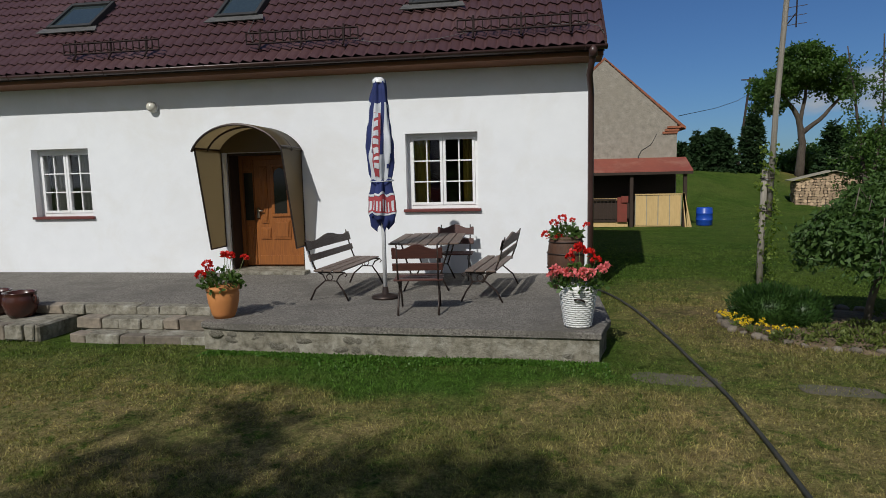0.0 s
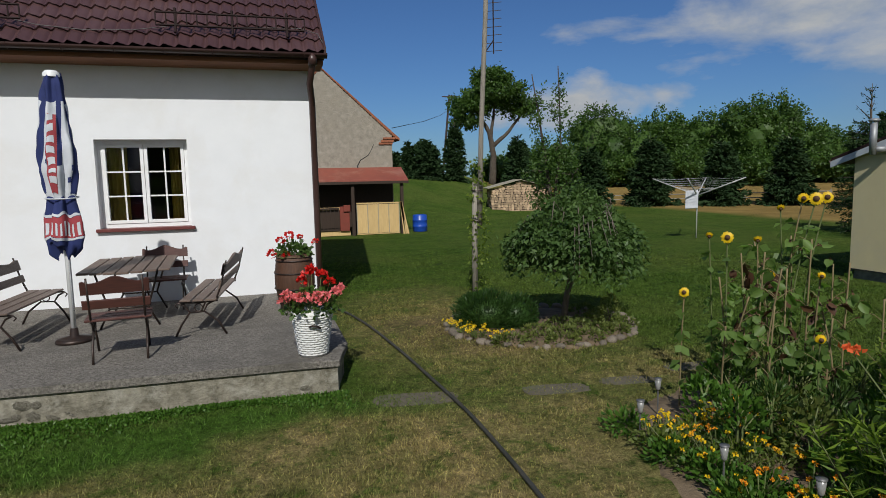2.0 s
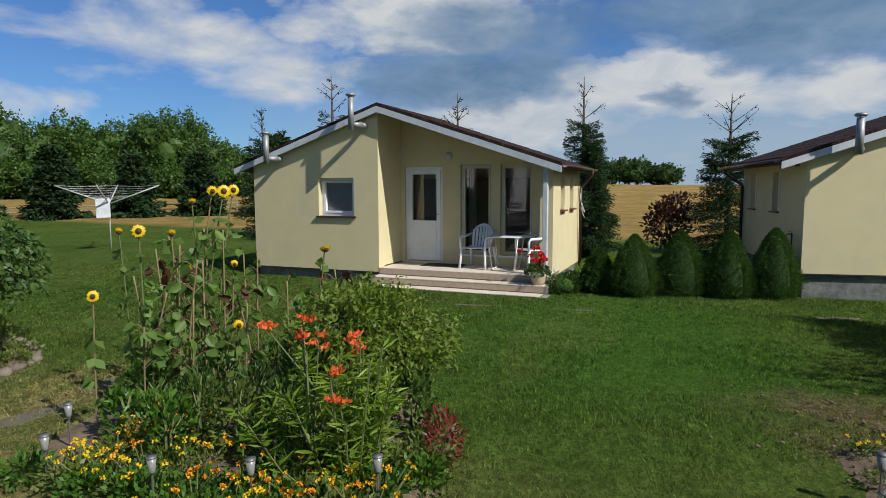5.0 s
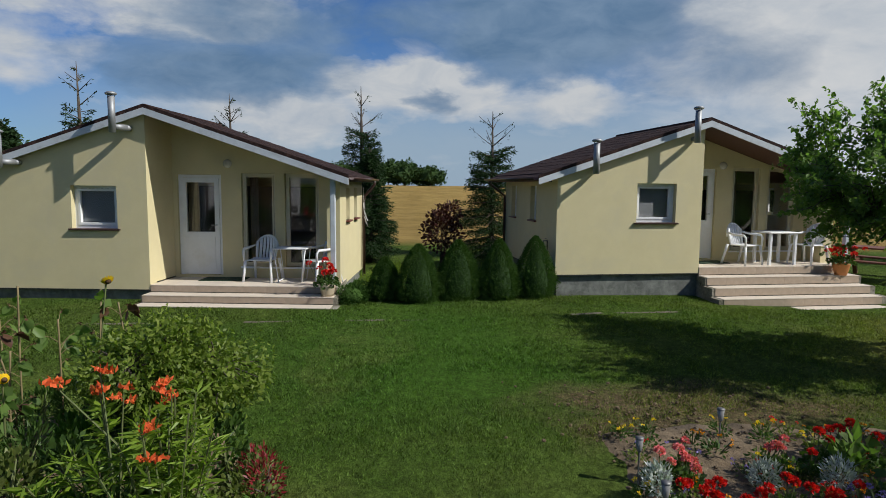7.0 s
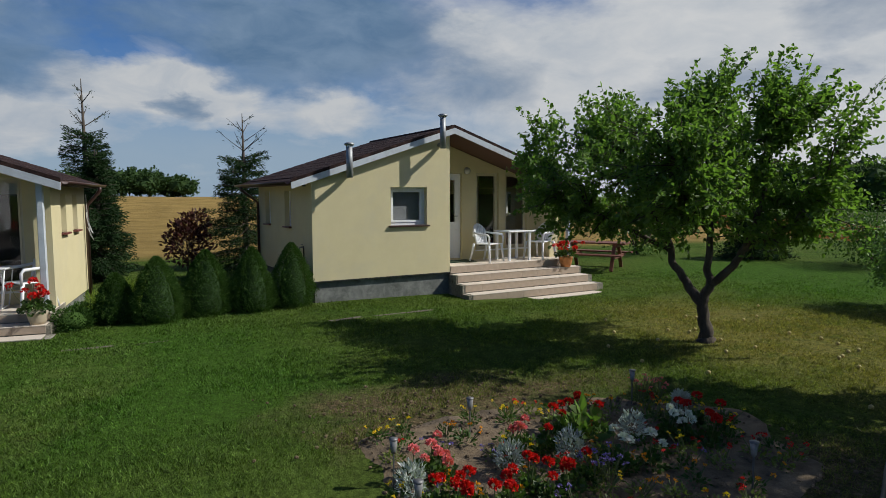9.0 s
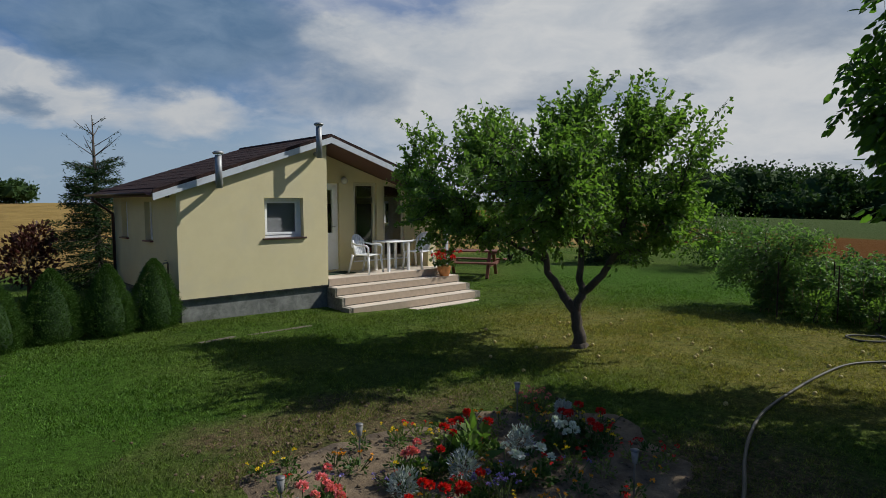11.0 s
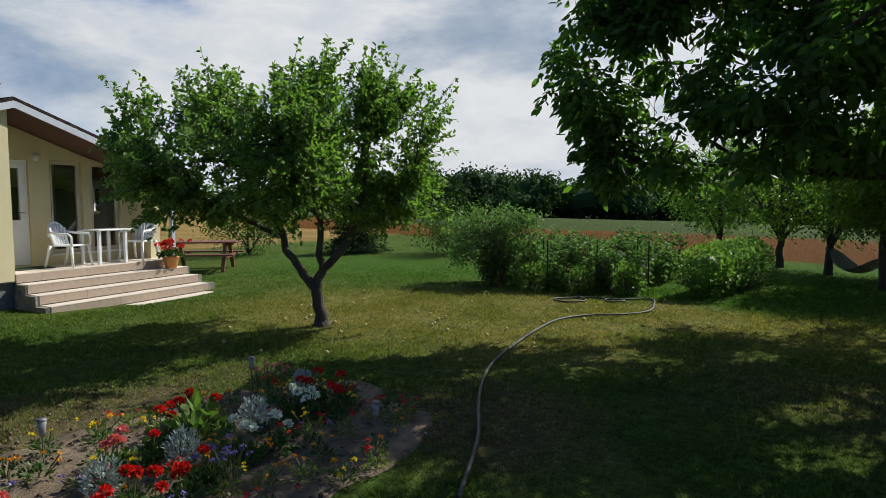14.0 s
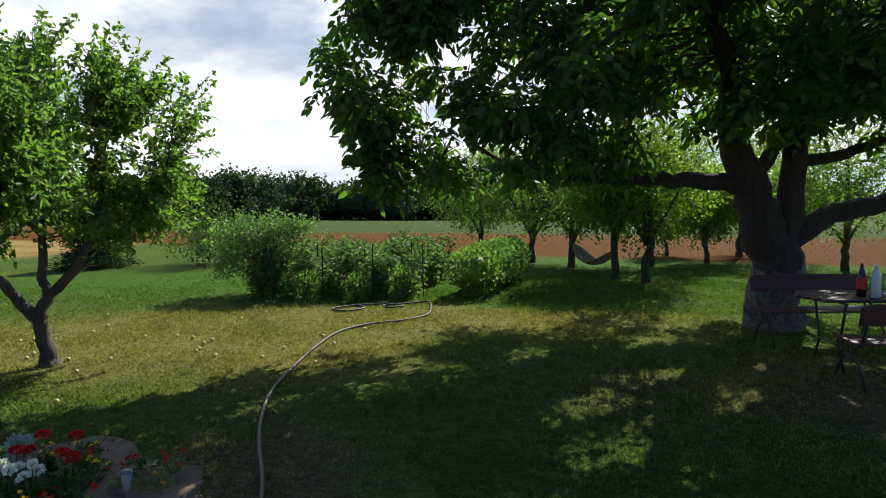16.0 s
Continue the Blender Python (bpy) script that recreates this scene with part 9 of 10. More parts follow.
# ---- geranium bed ----
bed("flower_bed_3", [(5.0, -0.85), (5.15, -1.6), (5.25, -2.6), (5.2, -3.6), (4.8, -4.2), (4.2, -4.35), (3.4, -4.0), (2.9, -3.3), (2.9, -2.2), (3.1, -1.3), (3.45, -0.8), (4.3, -0.7)], "brown earth bed of geraniums and silver-leaved plants", 0.03)
RED = [(3.62, -1.01), (3.5, -1.1), (3.63, -1.25), (3.38, -1.13), (3.34, -1.3), (3.5, -1.5), (3.63, -1.68), (3.5, -1.76), (3.53, -1.95), (3.64, -2.14), (4.16, -2.13), (4.43, -2.33), (4.5, -2.52), (4.67, -2.72), (4.34, -2.71), (4.26, -3.47), (4.24, -3.65), (4.02, -3.7), (3.88, -3.44)]
PINK = [(4.12, -1.02), (4.13, -1.16), (4.26, -1.25), (3.97, -1.21), (4.22, -1.85), (4.3, -2.0)]
WHITE = [(3.86, -2.52), (3.68, -2.72), (4.1, -3.24), (3.95, -3.3), (3.70, -2.5)]
for col, places, word in (("petal_red", RED, "red"), ("petal_pink", PINK, "salmon pink"), ("petal_white", WHITE, "white")):
    for k, (x, y) in enumerate(places):
        n = rs.choice([1, 2, 2, 3])
        hd = [(0.0, 0.0, rs.uniform(0.20, 0.26))] + [(rs.gauss(0, 0.06), rs.gauss(0, 0.06), rs.uniform(0.15, 0.24)) for _ in range(n - 1)]
        flower_clump("geranium", pose(x, y, 0.04), col, hd, f"geranium with round {word} flower heads", "geranium", 0.11, 0.155, 0.038, 60, 0.027, (0.045, 0.042), 110, "leaf_bush", 300 + k + len(word) * 40, "bed geraniums")
for k, (x, y, s) in enumerate(((3.84, -0.92, 1.0), (3.94, -1.69, 1.0), (3.97, -2.22, 1.05), (4.14, -2.9, 1.0), (4.54, -3.73, 0.7))):
    shrub("silver_ragwort", (x, y, 0.03), [((0, 0, 0.13), (0.10 * s, 0.10 * s, 0.12 * s))], 420, (0.045, 0.013), "leaf_silver", "silver-leaved ragwort with lacy pale foliage", "plant", 350 + k, group="silver ragworts", shell=0.45, up=0.7)
for k, (x, y) in enumerate(((4.38, -2.67), (4.3, -2.5))):
    shrub("broad_leaf_plant", (x, y, 0.03), [((0, 0, 0.1), (0.14, 0.14, 0.14))], 22, (0.17, 0.08), "leaf_apple", "plant with large pale green leaves", "plant", 370 + k, up=0.6, shell=0.2)
poly3 = [(5.0, -0.9), (5.1, -3.8), (4.4, -4.2), (3.4, -3.9), (2.95, -3.0), (3.1, -1.4), (3.6, -0.8)]
for k, (x, y) in enumerate(scatter(66, poly3, 0.19, 21)):
    c = rs.choice(["petal_orange", "petal_orange", "petal_yellow", "petal_blue", "petal_red"])
    flower_clump("small_flower", pose(x, y, 0.04), c, rs.randint(2, 5), "low bedding plant with a few small blooms", "flower", 0.10, rs.uniform(0.08, 0.16), 0.014, 10, 0.018, (0.04, 0.02), 70, rs.choice(["leaf_herb", "leaf_bush"]), 400 + k, "bedding plants")
for k, (x, y) in enumerate(((3.56, -2.28), (3.6, -2.2), (4.94, -3.59), (4.88, -3.74))):
    flower_clump("violet_flower", pose(x, y, 0.04), "petal_blue" if k < 2 else "petal_pink", 9, "slender plant with small violet blooms" if k < 2 else "slender plant with dusty pink blooms", "flower", 0.09, 0.22, 0.02, 12, 0.018, (0.05, 0.012), 60, "leaf_herb", 460 + k, "slender flowers")
for x, y in ((4.72, -1.7), (3.43, -0.84), (4.11, -0.87), (3.17, -3.17), (4.96, -3.51)):
    solar_light(x, y, 0.36)

bm = bmesh.new()
rc = random.Random(45)
for i in range(620):
    x, y = (rc.uniform(2.9, 5.2), rc.uniform(-4.3, -0.75)) if i % 4 else (rc.gauss(5.4, 0.45), rc.gauss(-1.6, 0.7))
    q = rc.uniform(0.008, 0.024)
    m = Matrix.Translation((x, y, ground_z(x, y) + 0.02 + q * 0.3)) @ pose(0, 0, 0, rc.uniform(0, 90), 0, rc.uniform(0, 180)) @ Matrix.Diagonal((q, q * rc.uniform(0.6, 1), q * 0.7, 1))
    bmesh.ops.create_icosphere(bm, subdivisions=1, radius=1, matrix=m)
tagged(new("earth_clods", finish(bm, "earth_clods", M["soil"])), "dry crumbs of brown earth between the bedding plants", "earth", "", "stuff")

# ---- dwarf spruces between the cabins ----
for k, (x, y, r, h) in enumerate(((11.25, 1.88, 0.32, 0.80), (11.15, 1.25, 0.40, 1.06), (11.50, 0.50, 0.42, 1.12), (11.58, -0.28, 0.37, 1.14), (11.85, -1.0, 0.40, 1.18))):
    rng = np.random.default_rng(500 + k)
    t = thing("dwarf_spruce", pose(x, y, ground_z(x, y)), "clipped conical dwarf spruce, dense and green", "shrub", "dwarf spruces")
    n = 15000
    z = rng.random(n) ** 1.15
    a = rng.uniform(0, 2 * np.pi, n)
    prof = np.interp(z, [0, 0.08, 0.25, 0.5, 0.75, 0.92, 1.0], [0.75, 0.95, 1.0, 0.85, 0.55, 0.25, 0.04])
    lump = np.array([noise.noise(Vector((math.cos(q) * 2.2, math.sin(q) * 2.2, w * 5 + k * 3))) for q, w in zip(a, z)])
    tuft = np.array([noise.noise(Vector((math.cos(q) * 7, math.sin(q) * 7, w * 15 + k * 3))) for q, w in zip(a, z)])
    rr = prof * r * (1 + 0.16 * lump + 0.24 * tuft) * (0.80 + 0.24 * rng.random(n))
    p = np.stack([rr * np.cos(a), rr * np.sin(a), z * h], 1)
    d = np.stack([np.cos(a), np.sin(a), 0.7 + 0 * a], 1)
    part_np("needle_coat", [leaves(rng, p, d + rng.normal(0, 0.45, p.shape), 0.042, 0.011, 0.0, 0.1)], M["needle_soft"], t)
    # solid core in a darker needle colour, standing for shade between the tufts
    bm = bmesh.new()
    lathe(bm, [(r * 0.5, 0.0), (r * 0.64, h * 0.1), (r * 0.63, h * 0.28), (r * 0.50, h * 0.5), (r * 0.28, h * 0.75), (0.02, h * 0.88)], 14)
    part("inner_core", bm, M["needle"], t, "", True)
shrub("low_juniper", (10.9, 2.45, 0), [((0, 0, 0.12), (0.3, 0.28, 0.2)), ((0.25, -0.1, 0.15), (0.25, 0.25, 0.2))], 2400, (0.06, 0.015), "needle_soft", "low spreading juniper by the porch steps", seed=7, core=0.75)
for k, (x, y) in enumerate(((12.6, 2.1), (13.2, 1.4), (14.0, 2.0), (13.6, 0.2), (12.9, -0.3))):
    shrub("tall_grass", (x, y, 0), [((0, 0, 0.1), (0.5, 0.5, 0.22))], 900, (0.16, 0.012), "leaf_yellow", "tuft of long yellow-green grass", "grass", 520 + k, up=1.4, group="grass tufts", shell=0.2)
shrub("purple_shrub", (15.2, 0.95, 0), [((0, 0, 1.0), (0.55, 0.55, 0.55)), ((0.1, -0.15, 1.45), (0.35, 0.35, 0.3))], 1300, (0.10, 0.065), "leaf_red", "dark purple-leaved hazel shrub", "shrub", 530, stems=26, shell=0.4)
conifer("spruce", (18.5, 3.5, 0), 5.1, 1.25, "young spruce with a bare leader behind the cabins", 541, bare_top=0.25, dens=1.9, size=(0.10, 0.024), group="spruces")
conifer("spruce", (18.7, -0.45, 0), 4.4, 1.5, "young spruce with a bare leader behind the cabins", 542, bare_top=0.25, dens=1.9, size=(0.10, 0.024), group="spruces")
conifer("spruce", (16.9, 3.0, 0), 3.2, 0.95, "young spruce with a bare leader behind the cabins", 543, dens=1.9, size=(0.10, 0.024), group="spruces")
conifer("spruce", (17.0, 11.2, 0), 5.5, 1.3, "young spruce with a bare leader behind the cabins", 544, bare_top=0.25, group="spruces")
conifer("spruce", (18.8, 7.6, 0), 4.9, 1.3, "young spruce with a bare leader behind the cabins", 545, bare_top=0.25, group="spruces")
conifer("spruce", (19.5, 16.0, 0), 5.0, 1.4, "young spruce with a bare leader behind the cabins", 546, bare_top=0.25, group="spruces")


# ---- trees farther off ----
def simple_tree(name, x, y, h, r, mat, label, seed, trunk=0.28, leaf=(0.16, 0.11), twigs=260, per=26, group="", category="tree", base=None, flat=1.0, bark="bark", tw=0.45, shell=0.5, core=0.0):
    rr = random.Random(seed)
    b = (base if base is not None else h * trunk)
    ch = (h - b) / 2
    blobs = [((0, 0, b + ch), (r, r, ch * flat))]
    for k in range(5):
        a = rr.uniform(0, 6.28)
        q = rr.uniform(0.35, 0.6)
        blobs.append(((r * 0.62 * math.cos(a), r * 0.62 * math.sin(a), b + ch * rr.uniform(0.6, 1.5)), (r * q, r * q, ch * q * 1.1)))
    t0 = 0.026 * h ** 0.9
    limbs = [[(0, 0, -0.1, t0 * 1.3), (0.02, 0, b * 0.6, t0), (rr.uniform(-0.1, 0.1), rr.uniform(-0.1, 0.1), b, t0 * 0.9), (0, 0, h * 0.85, t0 * 0.2)]]
    for k in range(4):
        a = rr.uniform(0, 6.28)
        limbs.append([(0, 0, b * rr.uniform(0.8, 1.1), t0 * 0.6), (r * 0.35 * math.cos(a), r * 0.35 * math.sin(a), b + ch * 0.6, t0 * 0.4), (r * 0.7 * math.cos(a), r * 0.7 * math.sin(a), b + ch * 1.2, t0 * 0.1)])
    t = tree(name, (x, y, ground_z(x, y)), limbs, blobs, twigs, per, leaf, (M[bark], M[mat]), label, category, seed, tw, 0.15, shell, group=group, sub=6)
    if core:
        bm = bmesh.new()
        for c, q in blobs:
            m = Matrix.Translation(c) @ Matrix.Diagonal((q[0] * core, q[1] * core, q[2] * core, 1))
            for v in bmesh.ops.create_icosphere(bm, subdivisions=2, radius=1)["verts"]:
                v.co = m @ (v.co * (1 + 0.35 * noise.noise(v.co * 2.1 + Vector((seed, c[0], c[2])))))
        part("inner_leaves", bm, M[mat], t)
    return t


# slender pear by the pole
tree("pear_tree", (5.85, 12.3, 0), [[(0, 0, 0, 0.06), (0.0, 0, 1.2, 0.05), (-0.15, 0.1, 2.6, 0.03), (-0.42, 0.2, 4.35, 0.01)], [(0, 0, 1.5, 0.04), (0.15, -0.05, 2.8, 0.02), (0.08, -0.05, 4.5, 0.01)], [(0, 0, 1.4, 0.03), (0.5, -0.3, 2.4, 0.01)]],
     [((-0.3, 0.15, 3.4), (0.16, 0.16, 0.95)), ((0.1, -0.05, 3.5), (0.17, 0.17, 1.0)), ((0.0, 0.0, 2.1), (0.62, 0.55, 0.85)), ((0.2, -0.1, 1.3), (0.5, 0.5, 0.6))],
     300, 22, (0.07, 0.042), (M["bark"], M["leaf_far"]), "slender young pear tree with upright shoots", seed=61, twig_r=0.14, shell=0.3, up=0.6)
# broad-crowned tree on the rise
tree("broad_crowned_tree", (19.4, 51.0, ground_z(19.4, 51)), [[(0, 0, -0.2, 0.35), (0.1, 0, 2.5, 0.26), (-0.2, 0, 4.5, 0.2), (-1.8, 0, 6.8, 0.08)], [(0, 0, 3.2, 0.2), (1.5, -0.3, 4.6, 0.14), (3.0, -0.4, 6.4, 0.06)], [(-0.1, 0, 3.8, 0.16), (0.2, 0, 6.0, 0.12), (0.3, 0, 8.8, 0.04)]],
     [((-1.9, 0, 6.6), (1.9, 1.8, 1.0)), ((0.3, 0, 8.0), (2.8, 2.6, 1.2)), ((2.3, 0, 6.8), (1.9, 1.8, 0.9)), ((0.0, 0, 9.3), (1.7, 1.7, 0.7)), ((-2.4, 0, 5.4), (1.1, 1.1, 0.5))],
     520, 30, (0.24, 0.17), (M["bark"], M["leaf_far"]), "broad tree with a layered umbrella crown", seed=62, twig_r=0.40, shell=0.3, up=0.0, sub=3)
for k, (x, y, h, r) in enumerate(((14.9, 47.6, 4.9, 1.3), (10.9, 46.8, 3.0, 1.0), (12.2, 46.6, 3.2, 1.9), (9.9, 47.5, 2.4, 0.9), (17.5, 41.0, 5.2, 1.5), (20.8, 37.0, 4.2, 1.9), (24.0, 34.6, 4.8, 2.1),
                                  (27.2, 32.0, 4.2, 1.9), (30.0, 29.5, 4.5, 1.7), (31.5, 24.5, 5.5, 1.9), (35.0, 27.0, 5.8, 2.0))):
    conifer("spruce", (x, y, ground_z(x, y) - 0.3), h, r, "dark bushy spruce at the edge of the lawn", 600 + k, dens=0.55, group="edge spruces", bare_top=0.08, size=(0.34, 0.13))
for k, (x, y, h, r) in enumerate(((35.5, 60.0, 11.0, 3.6), (41.0, 57.0, 9.8, 3.4), (48.2, 50.8, 11.2, 3.8), (44.5, 54.5, 9.6, 3.4), (31.5, 63.5, 7.4, 3.4), (27.0, 65.0, 6.0, 3.0), (52.5, 48.0, 7.6, 3.0), (38.5, 56.0, 8.4, 3.2), (46.5, 50.0, 9.5, 3.2),
                                  (57.0, 44.0, 7.0, 3.2), (62.0, 40.0, 6.4, 3.2), (23.5, 60.0, 5.0, 2.6), (68.0, 36.0, 6.2, 3.4), (33.0, 57.0, 4.6, 3.0), (37.0, 53.5, 4.2, 3.0), (41.5, 50.5, 4.4, 3.0), (45.5, 47.0, 4.2, 3.0), (29.0, 60.0, 4.4, 3.0), (50.0, 44.5, 4.4, 3.0), (26.0, 58.0, 4.0, 2.6))):
    simple_tree("broadleaf_tree", x, y, h * (0.76 if 34 < x < 50 else 0.55 if x < 34 else 0.68), r, "leaf_far", "tall dense broadleaf tree on the far rise", 640 + k, 0.03, (0.28, 0.22), 430, 20, "far rise trees", tw=0.5, shell=0.7, core=0.70)
for k in range(10):
    rr = random.Random(700 + k)
    a = math.radians(3.5 + 2.0 * (k % 5)) + rr.uniform(-0.006, 0.006)
    d = 98 + 4 * (k // 5)
    simple_tree("field_tree", d * math.cos(a), d * math.sin(a), rr.uniform(2.6, 4.0), 2.2, "leaf_wood", "dark round tree in the stubble field", 720 + k, 0.1, (0.4, 0.3), 120, 16, "field trees", tw=0.5, shell=0.75, core=0.85)
# woodland beyond the ploughed strip
for k in range(46):
    rr = random.Random(800 + k)
    a = math.radians(-94 + 66 * k / 45) if k < 46 else 0
    a = math.radians(-108 + 62 * (k / 45)) + rr.uniform(-0.008, 0.008)
    d = 118 + rr.uniform(-10, 12)
    low = k % 3 == 1
    simple_tree("woodland_tree", d * math.cos(a), d * math.sin(a), rr.uniform(4.2, 6.0) if low else rr.uniform(6.4, 9.4), rr.uniform(4.4, 6.4), "leaf_wood", "dark broadleaf tree of the wood behind the fields", 850 + k, 0.0, (0.62, 0.5), 170, 14, "woodland trees", tw=1.0, shell=0.7, core=0.76)
# orchard
for k, (x, y, h, r) in enumerate(((2.5, -18.7, 3.9, 1.9), (1.3, -17.4, 3.8, 1.8), (0.25, -14.85, 3.6, 1.3), (-0.38, -14.4, 3.7, 1.4), (-0.75, -17.7, 3.5, 1.6), (-2.3, -18.7, 2.6, 0.95), (-5.1, -17.0, 3.6, 1.9), (-3.6, -21.0, 4.0, 2.0), (4.2, -19.6, 3.6, 1.7), (-7.5, -15.0, 4.0, 2.0), (-1.5, -21.0, 2.2, 0.8))):
    simple_tree("fruit_tree", x, y, h, r, "leaf_yellow" if k in (1, 3, 7) else "leaf_apple", "fruit tree with a leafy crown in the orchard", 900 + k, 0.36, (0.095, 0.055), 360, 24, "orchard trees", tw=0.26, base=0.8 if h > 3 else 0.6)
# raspberry canes, shrubs and posts
def cane_plant(x, y, h, seed, mat="leaf_rasp"):
    """A clump of upright canes, leaves in threes all the way up."""
    rng = np.random.default_rng(seed)
    t = thing("raspberry_bush", pose(x, y, ground_z(x, y)), "upright raspberry canes with dark green leaves", "shrub", "raspberry canes")
    bm = bmesh.new()
    pos, ld = [], []
    for i in range(7):
        foot = rng.normal(0, 0.07, 2)
        tip = foot + rng.normal(0, 0.13, 2)
        hh = h * rng.uniform(0.72, 1.12)
        tube(bm, [(foot[0], foot[1], -0.02), ((foot[0] + tip[0]) / 2, (foot[1] + tip[1]) / 2, hh * 0.55), (tip[0], tip[1], hh)], [0.006, 0.005, 0.003], 4)
        m = 36
        q = rng.uniform(0.10, 1.0, (m, 1))
        a = rng.uniform(0, 2 * np.pi, m)
        out = np.stack([np.cos(a), np.sin(a), rng.uniform(-0.1, 0.5, m)], 1)
        p = np.concatenate([foot + (tip - foot) * q, hh * q], 1) + out * rng.uniform(0.02, 0.11, (m, 1)) * (1.15 - 0.6 * q)
        for sd in (-0.8, 0.0, 0.8):
            pos.append(p)
            ld.append(out + np.stack([-np.sin(a), np.cos(a), 0 * a], 1) * sd)
    part("cane", bm, M["drystem"], t, "thin brown canes")["kind"] = "stuff"
    part_np("foliage", [ovals(rng, np.concatenate(pos), np.concatenate(ld), 0.075, 0.048, 0.35, 0.1, 0.25)], M[mat], t)


rr = random.Random(77)
k = 0
for row in range(5):
    for i in range(9):
        u = i / 8
        x, y = 7.0 + (4.15 - 7.0) * u + row * 0.02, -11.15 + (-11.75 + 11.15) * u - row * 0.72
        cane_plant(x + rr.uniform(-0.09, 0.09), y + rr.uniform(-0.1, 0.1), rr.uniform(0.86, 1.12), 940 + k)
        k += 1
for x, y, h, r in ((5.9, -10.85, 0.62, 0.28), (5.05, -11.15, 0.55, 0.28), (4.2, -11.4, 0.68, 0.33)):
    shrub("small_bush", (x, y, 0), [((0, 0, h * 0.45), (r, r, h * 0.5))], 620, (0.06, 0.034), "leaf_currant", "small bright green bush before the canes", "shrub", 980 + k, stems=6, group="small bushes", shell=0.5)
    k += 1
for i in range(6):
    x, y = 2.92 - i * 0.06, -11.95 - i * 0.55
    shrub("currant_bush", (x, y, 0), [((0, 0, 0.5), (0.46, 0.42, 0.5))], 1100, (0.07, 0.055), "leaf_currant" if i == 0 else "leaf_rasp", "dense rounded currant bush in the garden row", "shrub", 1000 + i, stems=6, core=0.6, group="currant bushes", shell=0.75)
for i in range(7):
    x, y = 6.6 - i * 0.45, -10.85 - i * 0.15 - (i % 2) * 0.9
    bm = bmesh.new()
    tube(bm, [(0, 0, -0.1), (0, 0, 1.02)], 0.013, 6)
    ps = thing("garden_stake", pose(x, y, 0), "thin wooden stake among the canes", "stake", "garden stakes")
    part("stake", bm, M["darkwood"], ps)
tree("elder_bush", (7.25, -11.6, 0), [[(0, 0, 0, 0.05), (0.1, 0, 0.6, 0.04), (0.3, -0.1, 1.3, 0.015)], [(0, 0, 0, 0.05), (-0.3, 0.1, 0.7, 0.03), (-0.6, 0.2, 1.4, 0.012)], [(0, 0, 0.1, 0.04), (0.0, 0.1, 1.4, 0.012)]],
     [((0.2, 0, 0.95), (0.95, 0.8, 0.75)), ((-0.6, 0.1, 1.2), (0.5, 0.5, 0.45)), ((-1.0, 0.2, 1.45), (0.28, 0.28, 0.18))], 300, 24, (0.085, 0.036), (M["bark"], M["leaf_rasp"]), "wide leafy shrub at the end of the cane rows", "shrub", seed=71, twig_r=0.16, shell=0.3)
for k, (x, y, h, r) in enumerate(((12.5, -17.5, 2.0, 1.3), (15.5, -16.0, 1.9, 1.4), (18.0, -13.5, 2.1, 1.3), (21.0, -9.5, 2.2, 1.4), (22.5, -5.5, 2.4, 1.3))):
    (conifer if k % 2 else simple_tree)(*(("young_conifer", (x, y, 0), h, r, "bushy young conifer at the garden's end", 1040 + k, "needle", 0.0, 0.7, "shrub", "garden end shrubs") if k % 2 else
                                         ("hedge_shrub", x, y, h, r, "leaf_far", "dark leafy shrub at the garden's end", 1040 + k, 0.05, (0.09, 0.05), 200, 22, "garden end shrubs", "shrub")))
# hammock in the orchard shade
hm = thing("hammock", pose(0, 0, 0), "pale net hammock slung low between orchard trunks", "hammock")
bm = bmesh.new()
n = 12
grid = []
for i in range(n + 1):
    u = i / n
    x, y = 1.25 + (0.28 - 1.25) * u, -17.3 + (-14.95 + 17.3) * u
    sag = 0.58 - 0.38 * math.sin(math.pi * u)
    w = 0.22 * math.sin(math.pi * u) ** 0.5 + 0.01 if 0 < u < 1 else 0.01
    grid.append([bm.verts.new((x + s * w, y + s * w * 0.4, sag + 0.08 * abs(s) ** 2)) for s in (-1, -0.5, 0, 0.5, 1)])
for a, b in zip(grid, grid[1:]):
    for q in range(4):
        bm.faces.new((a[q], a[q + 1], b[q + 1], b[q]))
bmesh.ops.solidify(bm, geom=list(bm.faces), thickness=0.012)
part("net", bm, M["roofwood"], hm, "", True)
# posts of the paddock fence and a far utility frame
fence = thing("paddock_fence", pose(0, 0, 0), "low grey rail fence at the lawn's far edge", "fence")
rr = random.Random(4)
for i in range(14):
    x, y = 15.5 + i * 1.45, 41.5 - i * 0.85
    bm = bmesh.new()
    tube(bm, [(x, y, ground_z(x, y) - 0.2), (x, y, ground_z(x, y) + 0.75)], 0.05, 6)
    part("post", bm, M["greywood"], fence)
for z in (0.3, 0.6):
    bm = bmesh.new()
    tube(bm, [(15.5 + i * 1.45, 41.5 - i * 0.85, ground_z(15.5 + i * 1.45, 41.5 - i * 0.85) + z + rr.uniform(-0.03, 0.03)) for i in range(14)], 0.035, 5)
    part("rail", bm, M["greywood"], fence)
pf = thing("utility_pole", pose(19.0, 61.5, ground_z(19.0, 61.5)), "grey timber A-frame utility pole", "utility pole")
for s in (-1, 1):
    bm = bmesh.new()
    tube(bm, [(s * 1.0, 0, -0.2), (s * 0.12, 0, 8.2)], [0.13, 0.09], 6)
    part("leg", bm, M["darkwood"], pf)
bm = bmesh.new()
tube(bm, [(-0.6, 0, 4.0), (0.6, 0, 4.0)], 0.06, 5)
part("brace", bm, M["darkwood"], pf)
